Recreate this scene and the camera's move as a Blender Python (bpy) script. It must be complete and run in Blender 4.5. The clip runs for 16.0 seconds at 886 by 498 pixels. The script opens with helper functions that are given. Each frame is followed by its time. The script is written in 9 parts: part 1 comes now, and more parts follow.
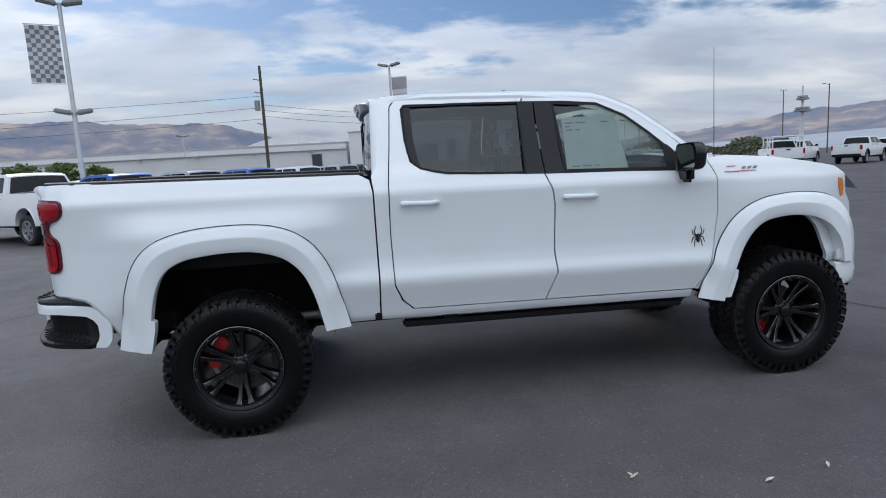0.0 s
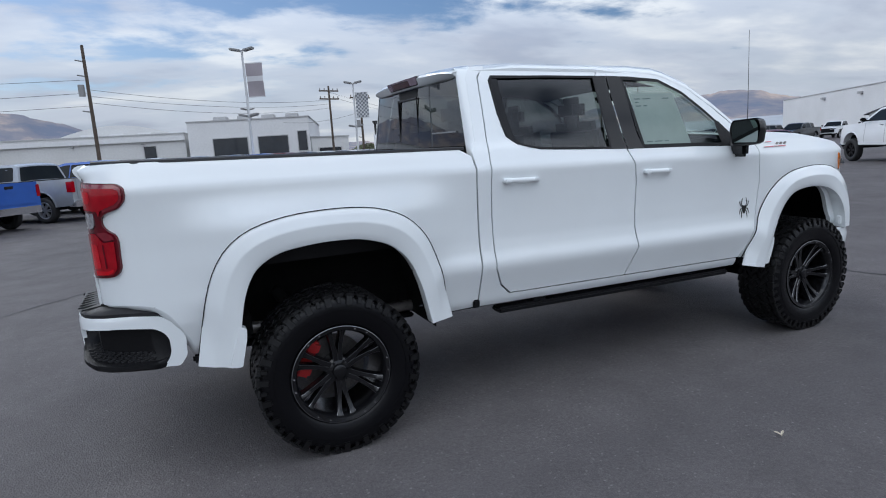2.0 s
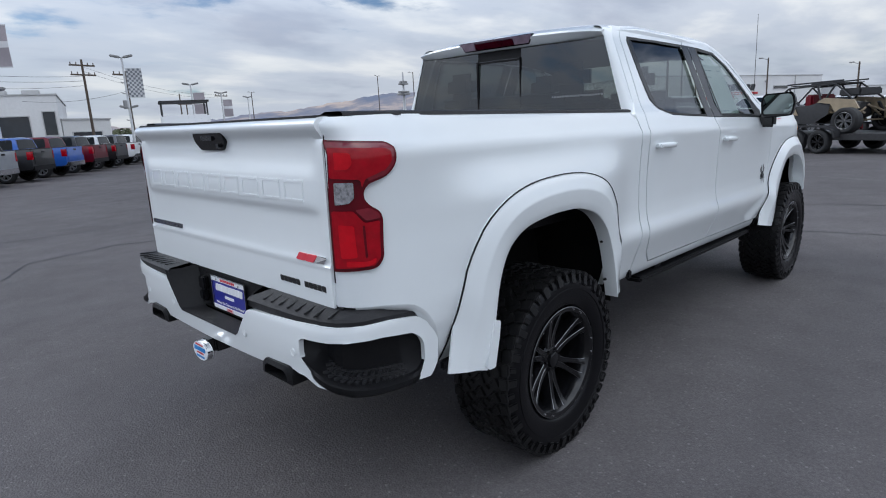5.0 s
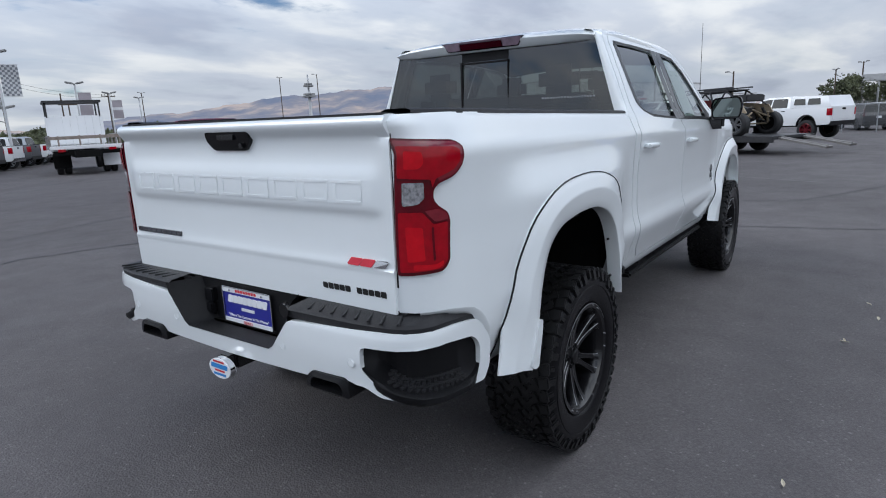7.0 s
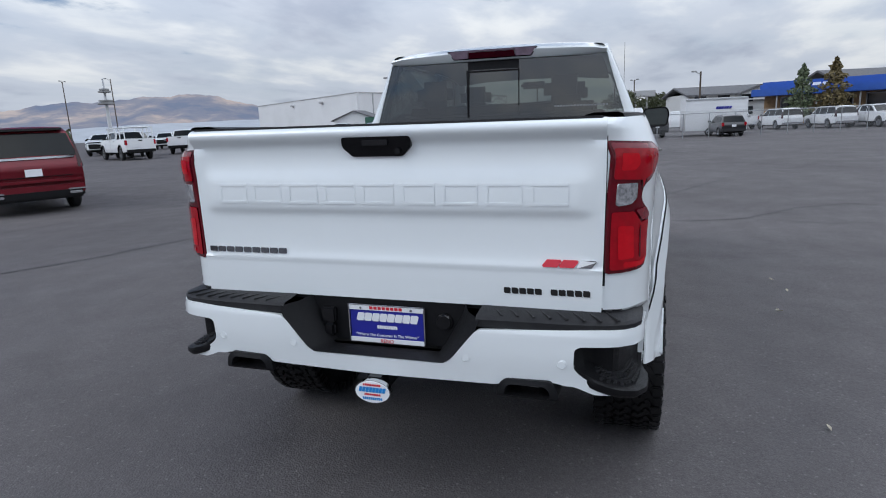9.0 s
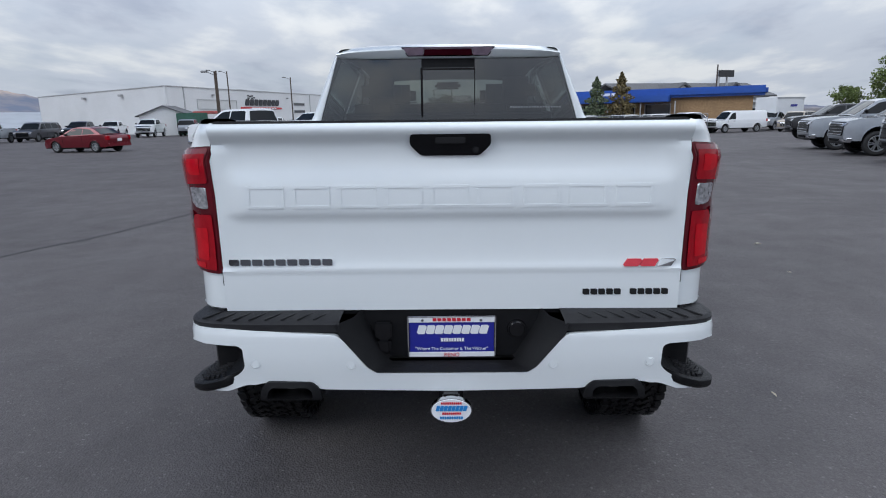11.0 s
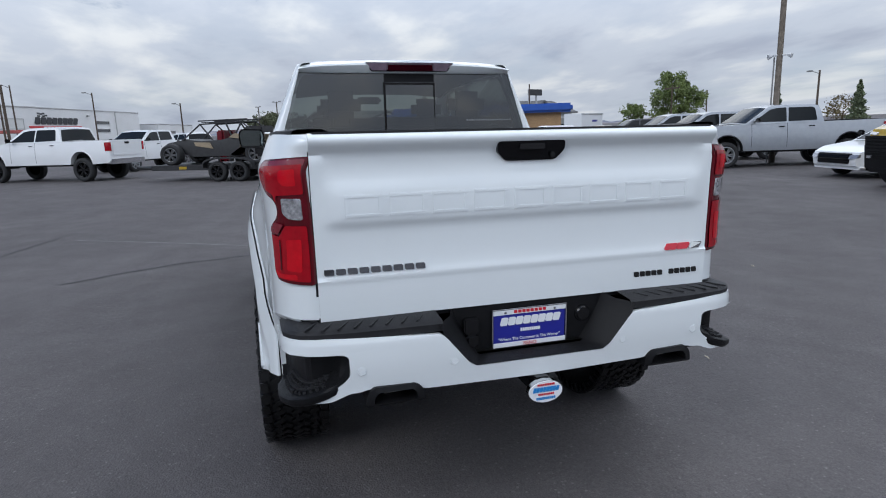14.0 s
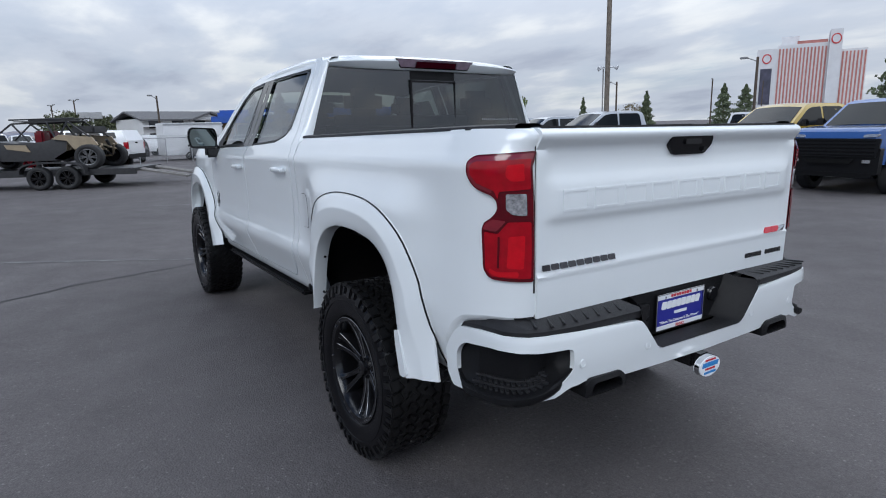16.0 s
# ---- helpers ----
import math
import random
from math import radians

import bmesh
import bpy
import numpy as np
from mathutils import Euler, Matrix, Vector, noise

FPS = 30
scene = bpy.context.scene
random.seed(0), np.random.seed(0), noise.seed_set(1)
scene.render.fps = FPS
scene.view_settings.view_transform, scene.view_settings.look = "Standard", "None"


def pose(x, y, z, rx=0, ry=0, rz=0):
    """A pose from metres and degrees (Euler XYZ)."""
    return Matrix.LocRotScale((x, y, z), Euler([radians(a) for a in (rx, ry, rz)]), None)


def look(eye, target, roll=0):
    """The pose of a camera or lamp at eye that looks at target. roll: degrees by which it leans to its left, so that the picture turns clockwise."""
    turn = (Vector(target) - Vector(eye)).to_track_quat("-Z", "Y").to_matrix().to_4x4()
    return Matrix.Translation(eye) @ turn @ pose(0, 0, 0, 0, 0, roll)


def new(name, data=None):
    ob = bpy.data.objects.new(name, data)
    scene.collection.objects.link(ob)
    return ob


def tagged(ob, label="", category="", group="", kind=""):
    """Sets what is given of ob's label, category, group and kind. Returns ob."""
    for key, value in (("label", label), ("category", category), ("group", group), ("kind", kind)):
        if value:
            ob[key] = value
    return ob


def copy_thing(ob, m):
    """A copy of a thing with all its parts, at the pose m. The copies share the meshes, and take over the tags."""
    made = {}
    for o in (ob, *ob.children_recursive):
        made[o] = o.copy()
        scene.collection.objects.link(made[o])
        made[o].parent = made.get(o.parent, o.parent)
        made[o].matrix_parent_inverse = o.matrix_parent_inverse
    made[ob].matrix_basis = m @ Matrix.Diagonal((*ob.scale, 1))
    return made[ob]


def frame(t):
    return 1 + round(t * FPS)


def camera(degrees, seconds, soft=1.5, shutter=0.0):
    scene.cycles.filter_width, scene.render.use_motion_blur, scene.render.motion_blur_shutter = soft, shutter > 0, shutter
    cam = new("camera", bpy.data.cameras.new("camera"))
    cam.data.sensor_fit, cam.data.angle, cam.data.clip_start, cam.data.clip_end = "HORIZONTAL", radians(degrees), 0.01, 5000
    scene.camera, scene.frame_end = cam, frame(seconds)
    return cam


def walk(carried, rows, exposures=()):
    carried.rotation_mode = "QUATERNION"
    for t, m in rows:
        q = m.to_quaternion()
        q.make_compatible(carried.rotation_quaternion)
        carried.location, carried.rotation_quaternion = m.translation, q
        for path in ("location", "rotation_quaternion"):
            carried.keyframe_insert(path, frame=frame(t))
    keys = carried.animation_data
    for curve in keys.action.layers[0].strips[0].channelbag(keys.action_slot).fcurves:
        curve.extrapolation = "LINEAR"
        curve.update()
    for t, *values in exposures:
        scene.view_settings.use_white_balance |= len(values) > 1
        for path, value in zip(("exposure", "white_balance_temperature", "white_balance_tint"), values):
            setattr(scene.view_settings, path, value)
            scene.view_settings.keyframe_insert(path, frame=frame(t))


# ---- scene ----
# The lot falls gently towards one side of the pickup: the pickup and the walk are laid out on its own level and turned by this.
LOT = Matrix.Rotation(radians(0.69), 4, "X")
cam = camera(74.0, 16.0, soft=1.05)
PATH = [
    (0, (0.759, -4.65, 1.644), (1.051, -2.696, 1.339), -3.1),
    (0.5, (0.365, -4.548, 1.644), (0.775, -2.617, 1.325), -3.3),
    (1, (0.024, -4.364, 1.623), (0.558, -2.466, 1.285), -3.4),
    (1.5, (-0.312, -4.175, 1.625), (0.355, -2.323, 1.274), -3.4),
    (2, (-0.669, -3.98, 1.621), (0.124, -2.18, 1.263), -3.3),
    (2.5, (-0.957, -3.71, 1.61), (-0.044, -1.971, 1.233), -3.1),
    (3, (-1.239, -3.458, 1.6), (-0.211, -1.785, 1.218), -2.9),
    (3.5, (-1.503, -3.215, 1.596), (-0.368, -1.615, 1.205), -2.8),
    (4, (-1.727, -2.929, 1.582), (-0.493, -1.408, 1.177), -2.8),
    (4.5, (-1.981, -2.668, 1.582), (-0.662, -1.224, 1.165), -2.6),
    (4.7, (-2.092, -2.58, 1.585), (-0.742, -1.167, 1.159), -2.6),
    (7, (-2.517, -2.03, 1.592), (-0.927, -0.899, 1.153), -2.3),
    (7.5, (-2.758, -1.833, 1.611), (-1.105, -0.796, 1.172), -2.3),
    (8, (-2.872, -1.546, 1.601), (-1.149, -0.629, 1.167), -2.3),
    (8.5, (-2.947, -1.227, 1.61), (-1.151, -0.461, 1.178), -2.2),
    (9, (-3.084, -0.887, 1.618), (-1.225, -0.287, 1.188), -2.1),
    (11.3, (-3.089, 0.031, 1.624), (-1.137, 0.002, 1.187), -0.5),
    (11.5, (-3.083, 0.028, 1.624), (-1.131, -0.023, 1.191), -0.5),
    (12, (-3.081, 0.022, 1.626), (-1.13, -0.082, 1.198), -0.6),
    (12.5, (-3.08, 0.062, 1.621), (-1.132, -0.106, 1.202), -0.9),
    (13, (-3.142, 0.303, 1.619), (-1.203, 0.054, 1.199), -1.0),
    (13.5, (-3.2, 0.602, 1.614), (-1.28, 0.217, 1.207), -1.1),
    (14, (-3.125, 0.933, 1.61), (-1.24, 0.394, 1.214), -1.2),
    (14.5, (-3.039, 1.306, 1.609), (-1.204, 0.612, 1.216), -1.2),
    (15, (-2.909, 1.615, 1.596), (-1.139, 0.771, 1.202), -1.2),
    (15.5, (-2.714, 1.861, 1.603), (-1.008, 0.894, 1.211), -1.1),
    (16, (-2.572, 2.144, 1.604), (-0.919, 1.089, 1.208), -0.9),
]
walk(cam, [(t, LOT @ look(eye, target, roll)) for t, eye, target, roll in PATH], [(0, -0.14, 5990, 8), (3, -0.06, 6020, 8), (8, -0.04, 6080, 8), (13, -0.11, 6050, 8), (16, -0.03, 6030, 8)])

# ---------------------------------------------------------------- light
SUN_AZ, SUN_EL = 330.0, 39.0
world = bpy.data.worlds.new("sky")
scene.world = world
world.use_nodes = True


def build_sky():
    nt = world.node_tree
    nt.nodes.clear()
    N, L = nt.nodes.new, nt.links.new

    def m(op, a, b=None, c=None, clamp=False):
        n = N("ShaderNodeMath")
        n.operation, n.use_clamp = op, clamp
        for i, v in enumerate((a, b, c)):
            if v is None:
                continue
            if isinstance(v, (int, float)):
                n.inputs[i].default_value = v
            else:
                L(v, n.inputs[i])
        return n.outputs[0]

    tc = N("ShaderNodeTexCoord")
    sep = N("ShaderNodeSeparateXYZ")
    L(tc.outputs["Generated"], sep.inputs[0])
    up = m("MAXIMUM", sep.outputs[2], 0.0)
    inv = m("DIVIDE", 1.0, m("ADD", up, 0.16))
    flat = N("ShaderNodeCombineXYZ")
    L(m("MULTIPLY", sep.outputs[0], inv), flat.inputs[0])
    L(m("MULTIPLY", sep.outputs[1], inv), flat.inputs[1])

    def noise_tex(scale, detail, rough, distort, rot, sx, sy, off):
        mp = N("ShaderNodeMapping")
        mp.inputs["Rotation"].default_value = (0, 0, radians(rot))
        mp.inputs["Scale"].default_value = (sx, sy, 1)
        mp.inputs["Location"].default_value = off
        L(flat.outputs[0], mp.inputs[0])
        n = N("ShaderNodeTexNoise")
        n.inputs["Scale"].default_value, n.inputs["Detail"].default_value = scale, detail
        n.inputs["Roughness"].default_value, n.inputs["Distortion"].default_value = rough, distort
        L(mp.outputs[0], n.inputs["Vector"])
        return n.outputs["Fac"]

    def ramp(fac, stops):
        r = N("ShaderNodeValToRGB")
        r.color_ramp.interpolation = "EASE"
        els = r.color_ramp.elements
        while len(els) < len(stops):
            els.new(0.5)
        for e, (p, c) in zip(els, stops):
            e.position, e.color = p, (*c, 1)
        L(fac, r.inputs[0])
        return r.outputs[0]

    sky = N("ShaderNodeTexSky")
    sky.sky_type, sky.sun_disc = "NISHITA", False
    sky.sun_elevation, sky.sun_rotation = radians(SUN_EL), radians(SUN_AZ)
    blue = N("ShaderNodeMix")
    blue.data_type, blue.blend_type = "RGBA", "MULTIPLY"
    blue.inputs["Factor"].default_value = 1.0
    L(sky.outputs[0], blue.inputs["A"])
    blue.inputs["B"].default_value = (SKY_BLUE * 0.82, SKY_BLUE * 0.95, SKY_BLUE * 1.14, 1)

    streaks = noise_tex(0.42, 5, 0.52, 0.12, 25, 1.0, 1.5, (3.1, 0.7, 0))
    puffs = noise_tex(1.9, 7, 0.58, 0.1, 10, 1.0, 1.25, (7.3, 2.2, 0))
    both = m("ADD", m("MULTIPLY", streaks, 0.53), m("MULTIPLY", puffs, 0.47))
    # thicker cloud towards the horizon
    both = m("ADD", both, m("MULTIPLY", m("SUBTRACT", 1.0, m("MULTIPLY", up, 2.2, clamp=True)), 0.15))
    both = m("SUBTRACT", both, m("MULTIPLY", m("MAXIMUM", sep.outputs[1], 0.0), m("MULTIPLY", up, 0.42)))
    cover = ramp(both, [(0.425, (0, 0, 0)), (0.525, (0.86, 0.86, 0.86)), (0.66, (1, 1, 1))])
    shade = noise_tex(0.9, 6, 0.52, 0.1, 40, 1.0, 1.6, (1.2, 5.1, 0))
    cloud = ramp(shade, [(0.30, (0.52, 0.55, 0.64)), (0.48, (0.69, 0.72, 0.79)), (0.66, (0.96, 0.95, 0.94))])
    # an overcast sky is brighter higher up
    lift = m("ADD", 0.80, m("MULTIPLY", m("POWER", m("MULTIPLY", up, 2.0, clamp=True), 2.0), CLOUD_LIFT))
    bright = N("ShaderNodeVectorMath")
    bright.operation = "SCALE"
    L(cloud, bright.inputs[0])
    L(lift, bright.inputs["Scale"])
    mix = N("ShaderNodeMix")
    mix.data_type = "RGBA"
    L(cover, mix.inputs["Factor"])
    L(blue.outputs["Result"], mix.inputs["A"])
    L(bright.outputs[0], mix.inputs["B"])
    bg = N("ShaderNodeBackground")
    bg.inputs["Strength"].default_value = SKY_STRENGTH
    L(mix.outputs["Result"], bg.inputs["Color"])
    out = N("ShaderNodeOutputWorld")
    L(bg.outputs[0], out.inputs[0])


SKY_BLUE, CLOUD_LIFT, SKY_STRENGTH = 0.074, 1.9, 1.0
build_sky()
sun = new("sun", bpy.data.lights.new("sun", "SUN"))
sun.data.energy, sun.data.angle, sun.data.color = 1.6, radians(38), (1.0, 0.975, 0.94)
SUN_TO = Vector((math.sin(radians(SUN_AZ)) * math.cos(radians(SUN_EL)), math.cos(radians(SUN_AZ)) * math.cos(radians(SUN_EL)), math.sin(radians(SUN_EL))))
sun.matrix_world = look(SUN_TO * 40, (0, 0, 0))

# ---------------------------------------------------------------- materials


def material(name, base, rough=0.5, metal=0.0, coat=0.0, vary=0.0, scale=20.0, bump=0.0, bump_scale=200.0, spec=0.5, dirt=None, dirt_scale=3.0, dirt_amount=0.0, rnd=0.0, emit=0.0):
    """A Principled material with fine grain (vary, bump) and broad stains (dirt)."""
    mt = bpy.data.materials.new(name)
    mt.use_nodes = True
    nt = mt.node_tree
    b = nt.nodes["Principled BSDF"]
    N, L = nt.nodes.new, nt.links.new
    b.inputs["Base Color"].default_value = (*base, 1)
    b.inputs["Roughness"].default_value, b.inputs["Metallic"].default_value = rough, metal
    b.inputs["Coat Weight"].default_value, b.inputs["Coat Roughness"].default_value = coat, 0.03
    b.inputs["Specular IOR Level"].default_value = spec
    if emit:
        b.inputs["Emission Color"].default_value = (*base, 1)
        b.inputs["Emission Strength"].default_value = emit
    tc = N("ShaderNodeTexCoord")
    col = None

    def noise_at(sc, detail=5, rough_=0.6):
        n = N("ShaderNodeTexNoise")
        n.inputs["Scale"].default_value, n.inputs["Detail"].default_value, n.inputs["Roughness"].default_value = sc, detail, rough_
        L(tc.outputs["Object"], n.inputs["Vector"])
        return n.outputs["Fac"]

    def mixed(fac, a, bcol, blend="MIX"):
        mx = N("ShaderNodeMix")
        mx.data_type, mx.blend_type = "RGBA", blend
        if isinstance(fac, float):
            mx.inputs["Factor"].default_value = fac
        else:
            L(fac, mx.inputs["Factor"])
        for k, v in (("A", a), ("B", bcol)):
            if isinstance(v, tuple):
                mx.inputs[k].default_value = (*v, 1)
            else:
                L(v, mx.inputs[k])
        return mx.outputs["Result"]

    if vary:
        r = N("ShaderNodeMapRange")
        L(noise_at(scale), r.inputs[0])
        r.inputs[1].default_value, r.inputs[2].default_value = 0.3, 0.7
        r.inputs[3].default_value, r.inputs[4].default_value = 0.0, 1.0
        lo, hi = tuple(c * (1 - vary) for c in base), tuple(min(1, c * (1 + vary)) for c in base)
        col = mixed(r.outputs[0], lo, hi)
    if dirt_amount:
        r = N("ShaderNodeMapRange")
        L(noise_at(dirt_scale, 7), r.inputs[0])
        r.inputs[1].default_value, r.inputs[2].default_value = 0.42, 0.72
        r.inputs[3].default_value, r.inputs[4].default_value = 0.0, dirt_amount
        col = mixed(r.outputs[0], col if col else base, dirt)
    if rnd:
        oi = N("ShaderNodeObjectInfo")
        r = N("ShaderNodeMapRange")
        L(oi.outputs["Random"], r.inputs[0])
        r.inputs[3].default_value, r.inputs[4].default_value = 1 - rnd, 1 + rnd
        sc = N("ShaderNodeVectorMath")
        sc.operation = "SCALE"
        if col:
            L(col, sc.inputs[0])
        else:
            sc.inputs[0].default_value = base
        L(r.outputs[0], sc.inputs["Scale"])
        col = sc.outputs[0]
    if col:
        L(col, b.inputs["Base Color"])
    if bump:
        bp = N("ShaderNodeBump")
        bp.inputs["Strength"].default_value, bp.inputs["Distance"].default_value = bump, 0.004
        L(noise_at(bump_scale, 4), bp.inputs["Height"])
        L(bp.outputs[0], b.inputs["Normal"])
    return mt


def glass(name, tint, gloss_rough=0.0, facing=0.045):
    """A thin pane: tinted see-through, with a gloss that grows towards grazing sight."""
    mt = bpy.data.materials.new(name)
    mt.use_nodes = True
    nt = mt.node_tree
    nt.nodes.clear()
    N, L = nt.nodes.new, nt.links.new
    t, g, lw, mx, out = N("ShaderNodeBsdfTransparent"), N("ShaderNodeBsdfGlossy"), N("ShaderNodeLayerWeight"), N("ShaderNodeMixShader"), N("ShaderNodeOutputMaterial")
    t.inputs[0].default_value = (*tint, 1)
    g.inputs["Roughness"].default_value = gloss_rough
    g.inputs["Color"].default_value = (0.95, 0.97, 1, 1)
    lw.inputs["Blend"].default_value = 0.5
    p, r = N("ShaderNodeMath"), N("ShaderNodeMath")
    p.operation, r.operation = "POWER", "MULTIPLY_ADD"
    p.inputs[1].default_value = 5.0
    r.inputs[1].default_value, r.inputs[2].default_value = 1 - facing, facing
    L(lw.outputs["Facing"], p.inputs[0])
    L(p.outputs[0], r.inputs[0])
    L(r.outputs[0], mx.inputs[0])
    L(t.outputs[0], mx.inputs[1])
    L(g.outputs[0], mx.inputs[2])
    L(mx.outputs[0], out.inputs[0])
    return mt


WHITE = material("white_paint", (0.755, 0.79, 0.80), 0.3, coat=1.0, vary=0.012, scale=3.0, dirt=(0.70, 0.70, 0.69), dirt_scale=1.3, dirt_amount=0.10)
BLACK_PLASTIC = material("black_plastic", (0.007, 0.007, 0.008), 0.45, spec=0.18, vary=0.15, scale=60, bump=0.25, bump_scale=700)
STEP_PLASTIC = material("step_plastic", (0.016, 0.016, 0.018), 0.55, spec=0.3, vary=0.2, scale=40, bump=0.3, bump_scale=500, dirt=(0.04, 0.039, 0.038), dirt_scale=9, dirt_amount=0.3)
GLOSS_BLACK = material("gloss_black", (0.005, 0.005, 0.006), 0.12, spec=0.25, vary=0.1)
SATIN_BLACK = material("satin_black", (0.005, 0.005, 0.006), 0.2, spec=0.5, vary=0.2, scale=30)
UNDER = material("underbody_black", (0.004, 0.004, 0.004), 0.9, spec=0.2, vary=0.4, scale=14)
STEEL = material("worn_steel", (0.22, 0.21, 0.2), 0.5, metal=0.8, vary=0.35, scale=25)
MILLED = material("milled_aluminium", (0.20, 0.203, 0.21), 0.32, metal=0.9, vary=0.1, scale=80)
CHROME = material("chrome", (0.75, 0.76, 0.78), 0.08, metal=1.0, vary=0.03)
RUBBER = material("tyre_rubber", (0.006, 0.006, 0.0065), 0.36, spec=0.32, vary=0.3, scale=30, bump=0.4, bump_scale=260, dirt=(0.014, 0.0135, 0.013), dirt_scale=7, dirt_amount=0.25)
SIDEWALL = material("tyre_sidewall", (0.004, 0.004, 0.005), 0.27, spec=0.2, vary=0.2, scale=40, bump=0.2, bump_scale=300)
RED_PAINT = material("red_caliper", (0.62, 0.012, 0.015), 0.4, coat=0.3, vary=0.1)
ROTOR = material("brake_disc", (0.15, 0.145, 0.14), 0.4, metal=0.9, vary=0.25, scale=60)
LAMP_RED = material("lamp_red", (0.31, 0.001, 0.008), 0.16, spec=0.2, coat=0.5, vary=0.18, scale=22)
LAMP_DARK = material("lamp_dark_red", (0.09, 0.001, 0.006), 0.12, spec=0.2, coat=0.6, vary=0.3, scale=10)
LAMP_BRIGHT = material("lamp_bright_red", (0.50, 0.002, 0.010), 0.2, spec=0.2, coat=0.5, vary=0.12, scale=30)
LAMP_EDGE = material("lamp_edge_red", (0.19, 0.010, 0.020), 0.12, spec=0.4, coat=1.0, vary=0.2, scale=18)
STOP_CLEAR = material("stop_lamp_clear", (0.27, 0.20, 0.25), 0.12, spec=0.4, coat=1.0, vary=0.2, scale=25)
STOP_RED = material("stop_lamp_red", (0.045, 0.002, 0.008), 0.12, spec=0.2, coat=0.6, vary=0.2, scale=25)
LAMP_CLEAR = material("lamp_clear", (0.46, 0.46, 0.48), 0.12, metal=0.6, coat=1.0, vary=0.55, scale=60)
AMBER = material("lamp_amber", (0.75, 0.22, 0.02), 0.2, coat=1.0, vary=0.1)
BADGE_DARK = material("badge_dark_chrome", (0.10, 0.10, 0.11), 0.25, metal=0.8, vary=0.1)
BADGE_RED = material("badge_red", (0.55, 0.01, 0.03), 0.3, coat=0.5, vary=0.05)
DECAL_BLACK = material("decal_black", (0.01, 0.01, 0.01), 0.4, vary=0.1)
DECAL_WHITE = material("decal_white", (0.75, 0.76, 0.78), 0.5, vary=0.03)
PLATE_BLUE = material("plate_blue", (0.014, 0.018, 0.26), 0.35, coat=0.3, vary=0.05)
OVAL_BLUE = material("oval_blue", (0.03, 0.22, 0.55), 0.4, vary=0.05)
GLASS_DARK = glass("privacy_glass", (0.15, 0.168, 0.156), facing=0.10)
GLASS_CLEAR = glass("windscreen_glass", (0.84, 0.90, 0.84), facing=0.05)
GLASS_SIDE = glass("rear_door_glass", (0.22, 0.245, 0.235), facing=0.045)
GLASS_MID = glass("front_glass", (0.46, 0.53, 0.50), facing=0.05)
INTERIOR = material("cabin_black", (0.010, 0.010, 0.011), 0.7, spec=0.3, vary=0.25, scale=30)
SEAT_CLOTH = material("seat_black", (0.03, 0.03, 0.032), 0.65, vary=0.25, scale=35, bump=0.2, bump_scale=300)
PAPER = material("sticker_paper", (0.72, 0.74, 0.72), 0.7, vary=0.06, scale=9)
MIRROR = material("mirror_glass", (0.26, 0.30, 0.29), 0.02, metal=1.0)
RIM_SILVER = material("rim_silver", (0.45, 0.46, 0.48), 0.35, metal=0.85, vary=0.1, scale=30)
TRIM_GREY = material("faded_lettering", (0.22, 0.23, 0.24), 0.6, vary=0.1)

# ---------------------------------------------------------------- helpers


def part(name, bm, mat, parent=None, label="", smooth=40.0):
    """Links a bmesh as one mesh object under a thing or part."""
    me = bpy.data.meshes.new(name)
    bmesh.ops.recalc_face_normals(bm, faces=bm.faces[:])
    bm.to_mesh(me)
    bm.free()
    for mt in mat if isinstance(mat, (list, tuple)) else [mat]:
        me.materials.append(mt)
    if smooth:
        me.shade_smooth()
        me.set_sharp_from_angle(angle=radians(smooth))
    ob = new(name, me)
    if parent:
        ob.parent = parent
    if label:
        ob["label"] = label
    return ob


def again(ob, parent=None, m=None, name=None):
    """Another object on the same mesh."""
    o = new(name or ob.name.split(".")[0], ob.data)
    o.parent = parent if parent else ob.parent
    if m:
        o.matrix_basis = m
    if "label" in ob:
        o["label"] = ob["label"]
    return o


def thing(name, label, category, m=None, group="", kind=""):
    e = new(name)
    e.empty_display_size = 0.2
    if m:
        e.matrix_basis = m
    return tagged(e, label, category, group, kind)


def box(bm, cx, cy, cz, sx, sy, sz, m=None, bevel=0.0, mi=0):
    r = bmesh.ops.create_cube(bm, size=1.0, matrix=(m or Matrix()) @ Matrix.Translation((cx, cy, cz)) @ Matrix.Diagonal((sx, sy, sz, 1)))
    fs = {f for v in r["verts"] for f in v.link_faces}
    if bevel:
        es = {e for v in r["verts"] for e in v.link_edges}
        q = bmesh.ops.bevel(bm, geom=list(es), offset=bevel, segments=2, affect="EDGES")
        fs |= set(q["faces"])
    for f in fs:
        if f.is_valid:
            f.material_index = mi
    return bm


def tube(bm, a, b, r1, r2=None, n=10, caps=True, mi=0):
    """A round bar from a to b."""
    a, b = Vector(a), Vector(b)
    q = (b - a).to_track_quat("Z", "Y").to_matrix().to_4x4()
    res = bmesh.ops.create_cone(bm, cap_ends=caps, segments=n, radius1=r1, radius2=r1 if r2 is None else r2, depth=(b - a).length, matrix=Matrix.Translation((a + b) / 2) @ q)
    for f in {f for v in res["verts"] for f in v.link_faces}:
        f.material_index = mi
    return bm


